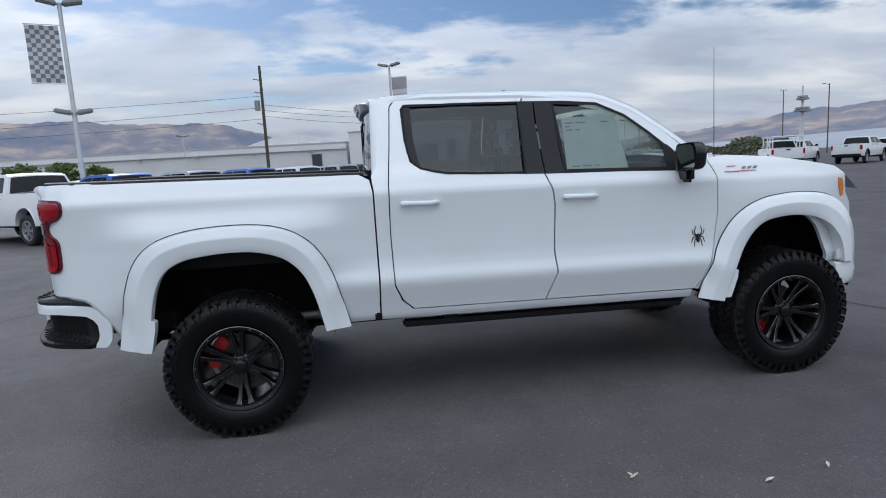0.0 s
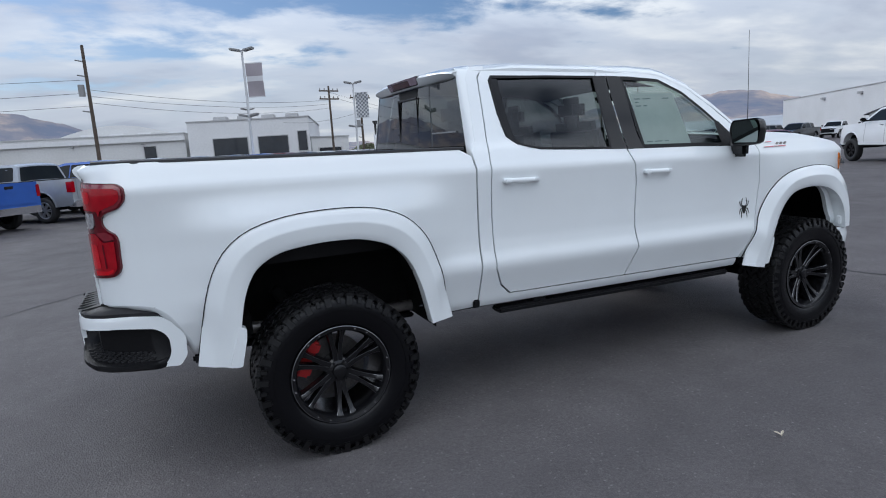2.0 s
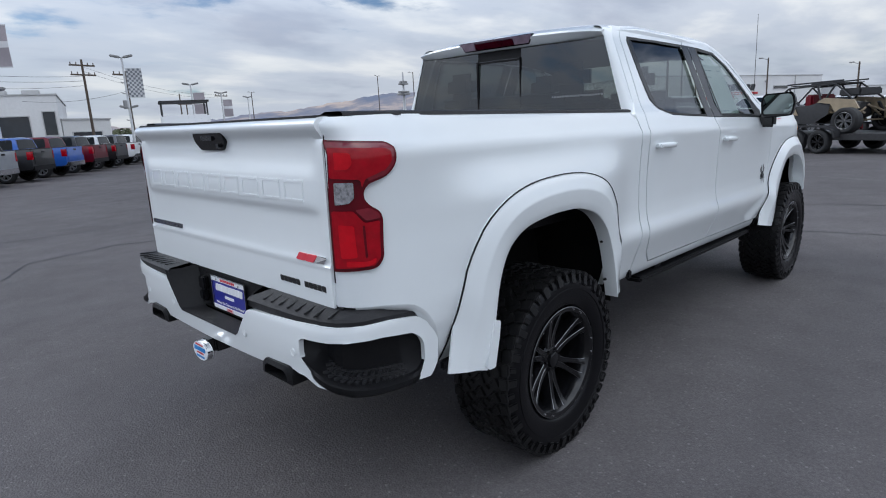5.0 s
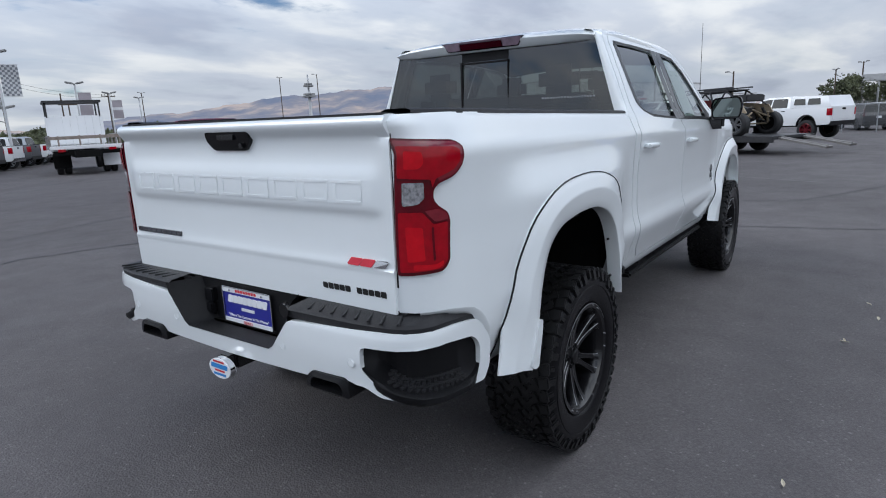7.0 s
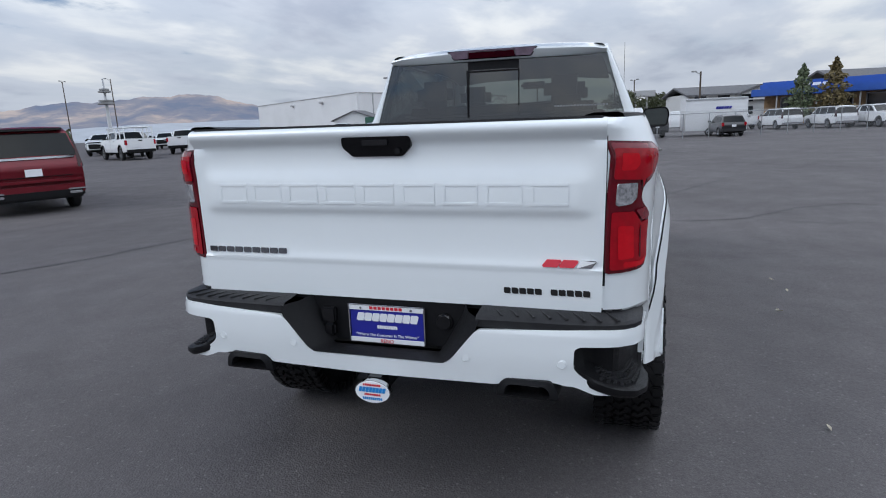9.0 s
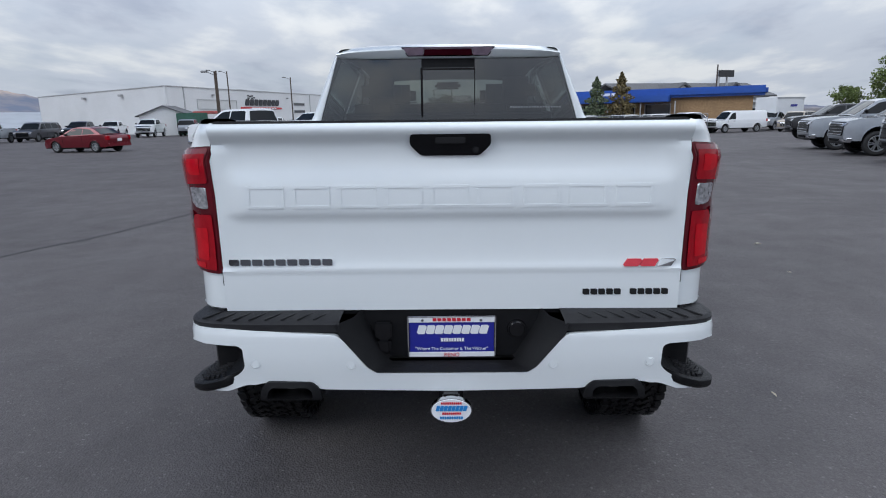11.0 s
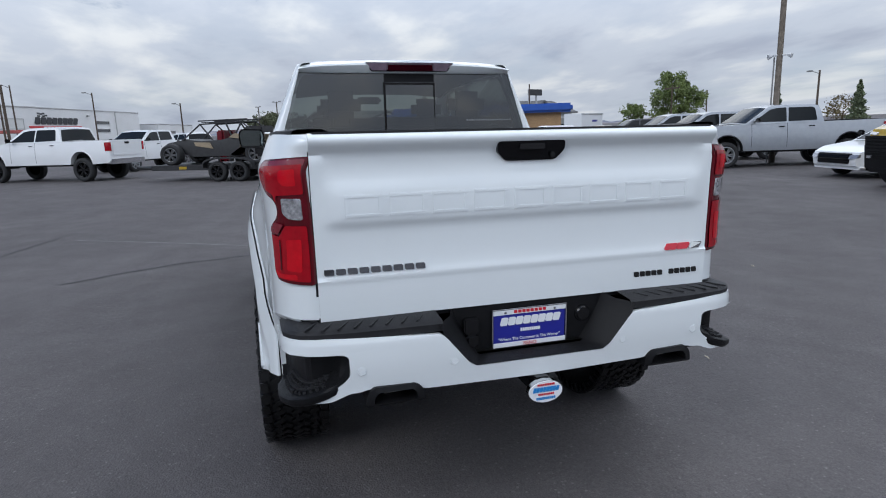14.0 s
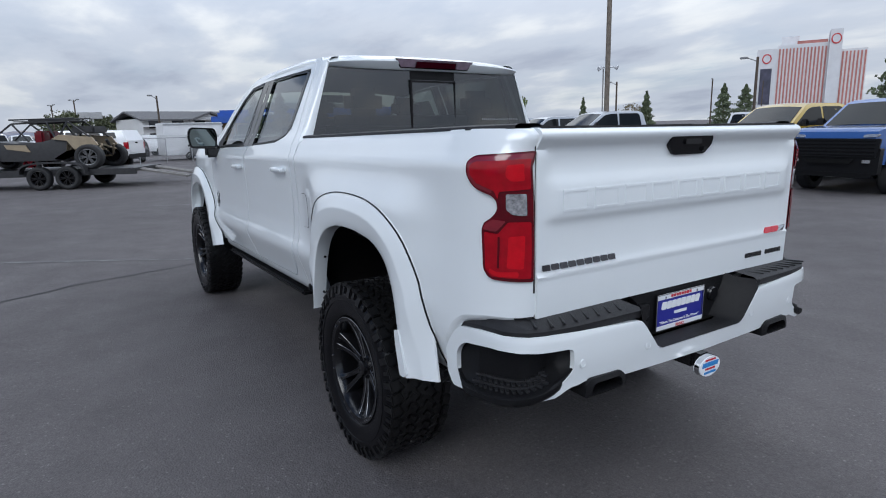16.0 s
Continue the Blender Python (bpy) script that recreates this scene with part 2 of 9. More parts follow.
def lathe(bm, prof, n=48, centre=(0, 0, 0), axis="Y", closed=False, mi=0):
    """Turns (radius, along) points round an axis."""
    rings = []
    for r, h in prof:
        ring = []
        for k in range(n):
            a = 2 * math.pi * k / n
            p = (r * math.cos(a), h, r * math.sin(a)) if axis == "Y" else (r * math.cos(a), r * math.sin(a), h)
            ring.append(bm.verts.new((p[0] + centre[0], p[1] + centre[1], p[2] + centre[2])))
        rings.append(ring)
    pairs = list(zip(rings, rings[1:])) + ([(rings[-1], rings[0])] if closed else [])
    for p, q in pairs:
        for k in range(n):
            f = bm.faces.new((p[k], p[(k + 1) % n], q[(k + 1) % n], q[k]))
            f.material_index = mi
    return bm


def rounded(poly, r, n=4):
    """A polygon with its corners rounded; r: one radius, or one a corner."""
    out, k = [], len(poly)
    for i in range(k):
        p0, p1, p2 = (Vector(poly[(i + d) % k]) for d in (-1, 0, 1))
        a, b = (p0 - p1), (p2 - p1)
        rad = r[i] if isinstance(r, (list, tuple)) else r
        cut = min(rad, a.length * 0.45, b.length * 0.45)
        if cut < 1e-4:
            out.append(tuple(p1))
            continue
        s, e = p1 + a.normalized() * cut, p1 + b.normalized() * cut
        for j in range(n + 1):
            t = j / n
            out.append(tuple(s * (1 - t) ** 2 + p1 * 2 * t * (1 - t) + e * t * t))
    return out


def flat_poly(bm, outline):
    """A 2D polygon in the x-z plane of the bmesh (y = 0)."""
    return bm.faces.new([bm.verts.new((u, 0, v)) for u, v in outline])


def grid_cut(bm, us, vs):
    for u in us:
        bmesh.ops.bisect_plane(bm, geom=bm.verts[:] + bm.edges[:] + bm.faces[:], dist=1e-5, plane_co=(u, 0, 0), plane_no=(1, 0, 0))
    for v in vs:
        bmesh.ops.bisect_plane(bm, geom=bm.verts[:] + bm.edges[:] + bm.faces[:], dist=1e-5, plane_co=(0, 0, v), plane_no=(0, 0, 1))


def steps(a, b, d):
    n = max(1, math.ceil((b - a) / d))
    return [a + (b - a) * i / n for i in range(1, n)]


def sheet(outline, f, step=0.1, back=None, us=(), vs=(), vstep=None, edge=0.0):
    """A panel: a 2D outline (u, v), cut into a grid and laid onto the surface f(u, v), with a rim turned back by the vector."""
    bm = bmesh.new()
    flat_poly(bm, outline)
    lo_u, hi_u = min(p[0] for p in outline), max(p[0] for p in outline)
    lo_v, hi_v = min(p[1] for p in outline), max(p[1] for p in outline)
    grid_cut(bm, list(us) or steps(lo_u, hi_u, step), list(vs) or steps(lo_v, hi_v, vstep or step))
    for v in bm.verts:
        v.co = f(v.co.x, v.co.z)
    if back:
        rim(bm, back)
    return bm


def rim(bm, back):
    es = [e for e in bm.edges if e.is_boundary]
    r = bmesh.ops.extrude_edge_only(bm, edges=es)
    for v in [g for g in r["geom"] if isinstance(g, bmesh.types.BMVert)]:
        v.co += Vector(back(v.co) if callable(back) else back)


def slab(bm, outline, f, thick, mi=0):
    """A closed thin solid on a 2D outline laid by f(u, v, w), w from 0 to thick."""
    a = [bm.verts.new(f(u, v, 0.0)) for u, v in outline]
    b = [bm.verts.new(f(u, v, thick)) for u, v in outline]
    fs = [bm.faces.new(a), bm.faces.new(b[::-1])]
    n = len(a)
    for i in range(n):
        fs.append(bm.faces.new((a[i], b[i], b[(i + 1) % n], a[(i + 1) % n])))
    for x in fs:
        x.material_index = mi
    return bm


def mirrored(bm):
    """The same bmesh on the other side (y turned over)."""
    o = bm.copy()
    for v in o.verts:
        v.co.y = -v.co.y
    bmesh.ops.reverse_faces(o, faces=o.faces[:])
    return o


def interp(x, xs, ys):
    return float(np.interp(x, xs, ys))


def both_sides(name, bm, mat, parent, label="", smooth=40.0):
    m2 = mirrored(bm)
    return part(name, bm, mat, parent, label, smooth), part(name, m2, mat, parent, label, smooth)


def words(text, size, mat, parent, m, depth=0.001, name="lettering", label=""):
    """Readable writing in the built-in font, as a mesh."""
    c = bpy.data.curves.new(name, "FONT")
    c.body, c.size, c.align_x, c.align_y, c.extrude = text, size, "CENTER", "CENTER", depth
    tmp = bpy.data.objects.new(name + "_curve", c)
    scene.collection.objects.link(tmp)
    me = bpy.data.meshes.new_from_object(tmp.evaluated_get(bpy.context.evaluated_depsgraph_get()))
    bpy.data.objects.remove(tmp)
    bpy.data.curves.remove(c)
    me.materials.append(mat)
    ob = new(name, me)
    ob.parent, ob.matrix_basis = parent, m
    if label:
        ob["label"] = label
    return ob


def resample(pts, n):
    p = np.array(pts)
    d = np.r_[0, np.cumsum(np.hypot(*np.diff(p, axis=0).T))]
    t = np.linspace(0, d[-1], n)
    q = np.c_[np.interp(t, d, p[:, 0]), np.interp(t, d, p[:, 1])]
    for _ in range(3):
        q[1:-1] = (q[:-2] + 2 * q[1:-1] + q[2:]) / 4
    return q

# ---------------------------------------------------------------- the lifted white pickup
RAKE = 0.0195  # the body stands a little nose-down
PROF_Z = [0.55, 0.60, 0.645, 0.665, 0.70, 0.74, 0.80, 0.87, 0.905, 0.935, 0.985, 1.06, 1.18, 1.32, 1.41, 1.455, 1.48, 1.505, 1.55, 1.585, 1.605, 1.65, 1.8, 2.0, 2.07, 2.12]
PROF_Y = [0.85, 0.875, 0.905, 0.922, 0.933, 0.944, 0.964, 0.989, 0.997, 0.993, 0.978, 0.969, 0.968, 0.973, 0.979, 0.984, 0.981, 0.968, 0.951, 0.936, 0.922, 0.899, 0.840, 0.757, 0.725, 0.69]
# the tailgate's section, top to bottom; the rear corners of the bed follow it
TG_Z = [0.94, 1.06, 1.082, 1.098, 1.115, 1.14, 1.22, 1.262, 1.278, 1.292, 1.305, 1.33, 1.39, 1.41, 1.432, 1.455, 1.50, 1.535, 1.556, 1.57, 1.588, 1.60, 1.608]
TG_X = [-1.080, -1.082, -1.0815, -1.086, -1.0815, -1.077, -1.074, -1.0745, -1.077, -1.0835, -1.088, -1.0895, -1.087, -1.085, -1.079, -1.0725, -1.068, -1.071, -1.086, -1.098, -1.102, -1.092, -1.07]
CORNER_U = [-1.16, -1.13, -1.09, -1.04, -0.98, -0.90, -0.80]
CORNER_X = [-1.076, -1.068, -1.052, -1.022, -0.972, -0.898, -0.80]
CORNER_D = [0.180, 0.148, 0.108, 0.072, 0.041, 0.014, 0.0]


def ease(v, a, b):
    """From 0 at a to 1 at b, softly."""
    k = min(1.0, max(0.0, (v - a) / (b - a)))
    return k * k * (3 - 2 * k)


def side_y(x, z):
    """Half the body's width at a place along it and a height."""
    zl = z + RAKE * x
    y = sum(interp(zl + d, PROF_Z, PROF_Y) for d in (-0.006, 0.0, 0.006)) / 3
    if x > 3.3:
        y -= 0.30 * max(0, x - 3.75) ** 2 + 1.2 * max(0, x - 4.25) ** 2
    if z < 1.1:  # the lower crease fades out towards the rear corner
        y -= max(0.0, y - 0.969) * ease(-x, 0.50, 0.80)
    hold = ease(z, 0.86, 1.12) * (1 - ease(z, 1.25, 1.46))
    y += 0.060 * hold * ease(x, -0.80, -0.40) * (1 - ease(x, 0.40, 0.84))
    y += 0.024 * hold * ease(x, 3.12, 3.40) * (1 - ease(x, 4.05, 4.30))
    return y


def skin(side, out=0.0):
    """A surface of the body side: u along, v up; round the rear corner it turns inwards."""

    def f(u, v):
        x = u if u > -0.8 else interp(u, CORNER_U, CORNER_X)
        d = 0.0 if u > -0.8 else interp(u, CORNER_U, CORNER_D)
        y = side_y(max(x, -0.8), v) - d + out
        if u < -0.95:
            x -= out * 0.7
        if v > 1.5 and u < -0.98:
            x += min(0.0, interp(v, TG_Z, TG_X) + 1.076) * ease(-u, 0.98, 1.12)
        return (x, side * y, v)

    return f


def zr(x, zl):
    return zl - RAKE * x


def arch(cx, cz, rx, rz, a0, a1, n, power=2.4):
    """Points of a squarish wheel arch, from angle a0 to a1 in degrees."""
    pts = []
    for i in range(n + 1):
        a = radians(a0 + (a1 - a0) * i / n)
        c, s = math.cos(a), math.sin(a)
        pts.append((cx + rx * math.copysign(abs(c) ** (2 / power), c), cz + rz * math.copysign(abs(s) ** (2 / power), s)))
    return pts


truck = thing("pickup_truck", "white lifted crew cab pickup truck with black wheels, parked on asphalt", "pickup truck", LOT)

R_ARCH = arch(0.03, 0.62, 0.56, 0.58, 180, 0, 18)
F_ARCH = arch(3.68, 0.58, 0.425, 0.58, 180, 0, 18)

# bed side, from the rear corner to the seam behind the cab
bed_out = [(-1.135, 0.955), (-1.135, 1.605), (-0.9, zr(-0.9, 1.59)), (0.80, zr(0.8, 1.59)), (0.872, zr(0.87, 1.55)), (0.885, 1.46), (0.888, 0.93), (0.882, 0.632)]
bed_out += [(0.63, 0.625)] + R_ARCH[::-1] + [(-0.54, 0.63), (-0.665, 0.63), (-0.70, 0.72), (-0.735, 0.80), (-0.785, 0.885), (-0.84, 0.93), (-0.95, 0.950)]
for s in (-1, 1):
    bm = sheet(bed_out, skin(s), 0.11, (0, -s * 0.03, 0), us=[-1.09, -1.06, -1.03, -1.0, -0.96, -0.92, -0.88, -0.84, -0.8] + steps(-0.8, 0.88, 0.06), vstep=0.022)
    bedside = part("bed_side", bm, WHITE, truck)
    # lower edge turned in above the bumper
    bm = bmesh.new()
    q = resample([(-0.665, 0.63), (-0.70, 0.72), (-0.735, 0.80), (-0.785, 0.885), (-0.84, 0.93), (-0.95, 0.950), (-1.07, 0.952)], 30)
    prev = None
    for i, (x, z) in enumerate(q):
        d = q[min(i + 1, 29)] - q[max(i - 1, 0)]
        d = d / np.hypot(*d)
        row = []
        for a, out in ((-0.004, 0.0015), (0.004, -0.002), (0.024, -0.022), (0.028, -0.045)):
            px, py, pz = skin(s, out)(x, z)
            row.append(bm.verts.new((px - d[1] * a, py, pz + d[0] * a)))
        if prev:
            for k in range(3):
                bm.faces.new((prev[k], prev[k + 1], row[k + 1], row[k]))
        prev = row
    part("bed_flange", bm, WHITE, truck)

# fuel door on the bed's left flank
fuel = rounded([(0.675, 1.06), (0.83, 1.055), (0.84, 1.25), (0.69, 1.255)], 0.045, 4)
seam = part("fuel_door_seam", sheet([((u - 0.758) * 1.025 + 0.758, (v - 1.155) * 1.02 + 1.155) for u, v in fuel], skin(1, 0.0008), 0.05), UNDER, truck)
part("fuel_door", sheet(fuel, skin(1, 0.0022), 0.05), WHITE, truck)

# cab corner behind the rear door
ccorner = [(0.892, 0.628), (0.898, 0.93), (0.895, 1.46), (0.885, 1.555), (0.925, 1.62), (0.96, 1.98), (1.0, 2.055), (1.10, 2.056), (1.095, 2.037), (1.068, 2.031), (1.035, 1.99), (1.01, 1.72), (0.985, 1.5), (0.978, 1.2), (0.985, 0.86), (1.03, 0.75), (1.10, 0.685), (3.06, 0.645), (3.06, 0.588)]
rear_door = [(1.108, 0.692), (1.04, 0.755), (0.992, 0.865), (0.985, 1.2), (0.992, 1.5), (1.017, 1.72), (1.042, 1.985), (1.075, 2.028), (1.3, 2.03), (1.93, 2.018), (1.915, 1.992), (1.13, 2.0), (1.105, 1.97), (1.11, 1.77), (1.135, 1.63), (1.20, 1.58), (1.36, 1.54), (1.88, 1.515), (2.0, 1.51), (2.045, 1.40), (2.058, 1.3), (2.048, 1.0), (2.06, 0.86), (1.99, 0.674)]
front_door = [(2.0, 0.674), (2.07, 0.86), (2.058, 1.0), (2.068, 1.3), (2.055, 1.40), (2.012, 1.508), (2.6, 1.492), (3.0, 1.475), (3.01, 1.53), (2.88, 1.665), (2.78, 1.757), (2.635, 1.875), (2.445, 1.965), (2.2, 1.985), (1.925, 1.992), (1.94, 2.018), (2.2, 2.016), (2.42, 2.0), (2.5, 1.982), (2.69, 1.895), (2.88, 1.755), (3.03, 1.62), (3.15, 1.545), (3.2, 1.44), (3.215, 1.2), (3.19, 0.95), (3.12, 0.71), (3.075, 0.652)]
door_x = {}
for s in (-1, 1):
    part("cab_corner", sheet(ccorner, skin(s), 0.14, (0, -s * 0.02, 0), vstep=0.025), WHITE, truck)
    door_x[s, 0] = part("rear_door", sheet(rear_door, skin(s, 0.001), 0.14, (0, -s * 0.025, 0), vstep=0.022), WHITE, truck)
    door_x[s, 1] = part("front_door", sheet(front_door, skin(s, 0.001), 0.14, (0, -s * 0.025, 0), vstep=0.022), WHITE, truck)

# front fender with the end of the bumper
fender = [(3.085, 0.648), (3.128, 0.71), (3.198, 0.95), (3.223, 1.2), (3.208, 1.44), (3.16, 1.55), (3.32, 1.562), (3.66, 1.535), (3.92, 1.49), (4.16, 1.445), (4.25, 1.385), (4.28, 1.25), (4.36, 1.16), (4.42, 0.95), (4.42, 0.80), (4.37, 0.59), (4.13, 0.59), (4.115, 0.72)] + F_ARCH[::-1] + [(3.24, 0.62)]
for s in (-1, 1):
    part("front_fender", sheet(fender, skin(s), 0.1, (0, -s * 0.03, 0), vstep=0.025), WHITE, truck)


# wheel flares: a band swept along the arch
def flare(outer, inner, s, lip, n=46):
    bm = bmesh.new()
    rings = []
    for (ox, oz), (ix, iz) in zip(resample(outer, n), resample(inner, n)):
        ring = []
        y0 = side_y(ox, oz)
        for k, bulge in ((0.0, -0.004), (0.0, 0.006), (0.04, 0.014), (0.20, 0.029), (0.41, 0.049), (0.45, 0.0525), (0.49, 0.053), (0.78, 0.050), (0.965, 0.046), (0.99, 0.043), (1.0, 0.036), (0.985, -0.055)):
            x, z = ox + (ix - ox) * k, oz + (iz - oz) * k
            ring.append(bm.verts.new((x, s * (max(0.965, y0 * (1 - k) + lip * k) + bulge * (1 - 0.25 * (lip > 1))), z)))
        rings.append(ring)
    for p, q in zip(rings, rings[1:]):
        for i in range(len(p) - 1):
            bm.faces.new((p[i], p[i + 1], q[i + 1], q[i]))
    bm.faces.new(rings[0])
    bm.faces.new(rings[-1][::-1])
    return bm


R_OUT = [(-0.688, 0.607), (-0.672, 0.68), (-0.65, 0.80), (-0.605, 1.0), (-0.53, 1.16), (-0.41, 1.26), (-0.2, 1.31), (0.05, 1.322), (0.25, 1.310), (0.42, 1.255), (0.54, 1.14), (0.615, 0.97), (0.66, 0.78), (0.695, 0.62)]
R_IN = [(-0.53, 0.585), (-0.475, 0.75), (-0.445, 0.92), (-0.385, 1.06), (-0.26, 1.13), (-0.05, 1.155), (0.156, 1.152), (0.33, 1.10), (0.43, 1.0), (0.49, 0.85), (0.54, 0.62)]
F_OUT = [(3.09, 0.59), (3.16, 0.80), (3.22, 0.97), (3.30, 1.12), (3.404, 1.21), (3.55, 1.268), (3.771, 1.29), (3.95, 1.278), (4.10, 1.245), (4.20, 1.17), (4.275, 1.05), (4.30, 0.92), (4.30, 0.77)]
F_IN = [(3.25, 0.562), (3.34, 0.80), (3.39, 0.94), (3.46, 1.04), (3.545, 1.105), (3.68, 1.125), (3.779, 1.128), (3.93, 1.108), (4.05, 1.05), (4.13, 0.96), (4.165, 0.87), (4.175, 0.765)]
for s in (-1, 1):
    rear_flare = part("rear_flare", flare(R_OUT, R_IN, s, 1.006), WHITE, truck)
    for x, z in ((0.470, 0.93), (0.508, 0.72)):  # bolts through its inner lip
        bm = tube(bmesh.new(), (x - 0.022, s * 0.985, z), (x - 0.006, s * 0.985, z), 0.0055, 0.008, n=8)
        part("bolt", bm, SATIN_BLACK, rear_flare)
    part("front_flare", flare(F_OUT, F_IN, s, 0.985), WHITE, truck)
    for edge in (R_OUT, F_OUT[:-3]):  # thin black seal between flare and body
        bm = bmesh.new()
        q = resample(edge, 40)
        line = [Vector((x, s * (side_y(x, z) + 0.0065), z)) for x, z in q]
        mid = Vector((sum(q[:, 0]) / 40, 0, 0.75))
        prev = None
        for p in line:
            d = Vector((p.x - mid.x, 0, p.z - mid.z)).normalized()
            row = [bm.verts.new(p + d * a + Vector((0, s * b, 0))) for a, b in ((-0.003, 0.0), (-0.002, 0.005), (0.001, 0.004), (0.002, -0.002))]
            if prev:
                for i in range(3):
                    bm.faces.new((prev[i], prev[i + 1], row[i + 1], row[i]))
            prev = row
        part("seal", bm, BLACK_PLASTIC, truck)
    # liner inside each arch
    for cx, r in ((0.03, 0.53), (3.74, 0.50)):
        bm = bmesh.new()
        pts = arch(cx, 0.66, r + 0.03, 0.56, 186, -6, 18)
        a = [bm.verts.new((x, s * 0.97, z)) for x, z in pts]
        b = [bm.verts.new((x, s * 0.50, z)) for x, z in pts]
        for i in range(len(a) - 1):
            bm.faces.new((a[i], a[i + 1], b[i + 1], b[i]))
        bm.faces.new(b)
        part("wheel_liner", bm, UNDER, truck)

# roof, windscreen, rear glass
ROOF_X = [0.885, 0.93, 1.0, 1.3, 1.9, 2.36, 2.55]
ROOF_Z = [2.046, 2.076, 2.090, 2.107, 2.096, 2.055, 2.008]


def roof_f(u, v):
    edge = max(0.0, abs(v) / 0.735)
    hw = 0.735 if u > 1 else 0.735 - (1 - u) * 0.12
    z = interp(u, ROOF_X, ROOF_Z) - 0.022 * edge ** 2 - 0.024 * edge ** 9 - (0.016 if edge > 0.985 else 0)
    return (u - 0.02 * (u < 0.95) * (1 - edge), v * hw / 0.735, z)


bm = bmesh.new()
flat_poly(bm, [(0.922, -0.735), (2.55, -0.735), (2.55, 0.735), (0.922, 0.735)])
grid_cut(bm, [0.94, 0.96, 1.0, 1.1, 1.3, 1.6, 1.9, 2.1, 2.36, 2.46], [-0.728, -0.70, -0.66, -0.6, -0.5, -0.25, 0, 0.25, 0.5, 0.6, 0.66, 0.70, 0.728])
for v in bm.verts:
    v.co = roof_f(v.co.x, v.co.z)
rim(bm, (0.004, 0, -0.018))
part("roof", bm, WHITE, truck)
for s in (-1, 1):  # roof edge over the doors, and the pillar beside the windscreen
    bm = bmesh.new()
    prev = None
    for x, z in [(0.985, 2.030), (1.05, 2.044), (1.3, 2.05), (1.93, 2.038), (2.2, 2.035), (2.42, 2.018), (2.52, 1.99), (2.70, 1.91), (2.89, 1.77), (3.04, 1.64), (3.18, 1.55)]:
        yo = side_y(x, z)
        drop = 0.02
        k = min(1.0, max(0.0, (x - 0.98) / 0.25))  # sinks into the roof's rear corner
        row = [bm.verts.new(p) for p in ((x, s * (yo + 0.012 * k), z - drop), (x, s * (yo + 0.004 * k), z + 0.004 - 0.012 * (1 - k)), (x + 0.012, s * (yo - 0.03), z + 0.026 * k - 0.012 * (1 - k)), (x + 0.03, s * (yo - 0.075), z + 0.02 * k - 0.014 * (1 - k)))]
        if prev:
            for i in range(3):
                bm.faces.new((prev[i], prev[i + 1], row[i + 1], row[i]))
        prev = row
    part("roof_rail", bm, WHITE, truck)


def quad_sheet(p, n=6, m_=6, bow=0.0, axis=0):
    """A four-cornered sheet, bowed along an axis; corners in order round it."""
    bm = bmesh.new()
    p = [Vector(q) for q in p]
    g = []
    for i in range(n + 1):
        row = []
        for j in range(m_ + 1):
            a, b = i / n, j / m_
            q = (p[0] * (1 - a) + p[1] * a) * (1 - b) + (p[3] * (1 - a) + p[2] * a) * b
            q[axis] += bow * (1 - (2 * a - 1) ** 2)
            row.append(bm.verts.new(q))
        g.append(row)
    for i in range(n):
        for j in range(m_):
            bm.faces.new((g[i][j], g[i + 1][j], g[i + 1][j + 1], g[i][j + 1]))
    return bm


wind = part("windscreen", quad_sheet([(3.14, -0.80, 1.53), (3.14, 0.80, 1.53), (2.53, 0.64, 2.02), (2.53, -0.64, 2.02)], 10, 6, 0.10), GLASS_CLEAR, truck)
rear_glass = part("rear_window", quad_sheet([(0.895, -0.852, 1.575), (0.895, 0.852, 1.575), (0.915, 0.722, 1.992), (0.915, -0.722, 1.992)], 10, 4, -0.03), GLASS_DARK, truck)

# ---- bed, tailgate, lamps, bumper
bm = bmesh.new()
for s in (-1, 1):  # inner walls and rail caps
    box(bm, -0.1, s * 0.80, 1.30, 1.94, 0.03, 0.52)
box(bm, -0.1, 0, 1.05, 1.94, 1.6, 0.03)
box(bm, 0.86, 0, 1.30, 0.03, 1.62, 0.52)
part("bed_liner", bm, BLACK_PLASTIC, truck)
for s in (-1, 1):
    bm = bmesh.new()
    prev = None
    for x in [-1.02] + [-1.0 + 0.155 * i for i in range(12)] + [0.84]:
        z, y = zr(x, 1.592), side_y(max(x, -0.8), zr(x, 1.585)) - (interp(x, CORNER_X, CORNER_D) if x < -0.8 else 0)
        row = [bm.verts.new(p) for p in ((x, s * (y + 0.001), z - 0.006), (x, s * (y - 0.004), z + 0.006), (x, s * (y - 0.02), z + 0.011), (x, s * (y - 0.10), z + 0.011), (x, s * (y - 0.125), z + 0.004), (x, s * (y - 0.125), z - 0.05))]
        if prev:
            for i in range(5):
                bm.faces.new((prev[i], prev[i + 1], row[i + 1], row[i]))
        prev = row
    part("rail_cap", bm, STEP_PLASTIC, truck, "black textured bed rail cap")



def tail_x(y, z):
    x = sum(interp(z + d, TG_Z, TG_X) for d in (-0.003, 0, 0.003)) / 3
    if 1.1 < z < 1.53:
        flat = -1.0775
        k = min(1.0, max(0.0, (0.795 - abs(y)) / 0.075))
        k = k * k * (3 - 2 * k)
        x = flat + (x - flat) * k
    return x


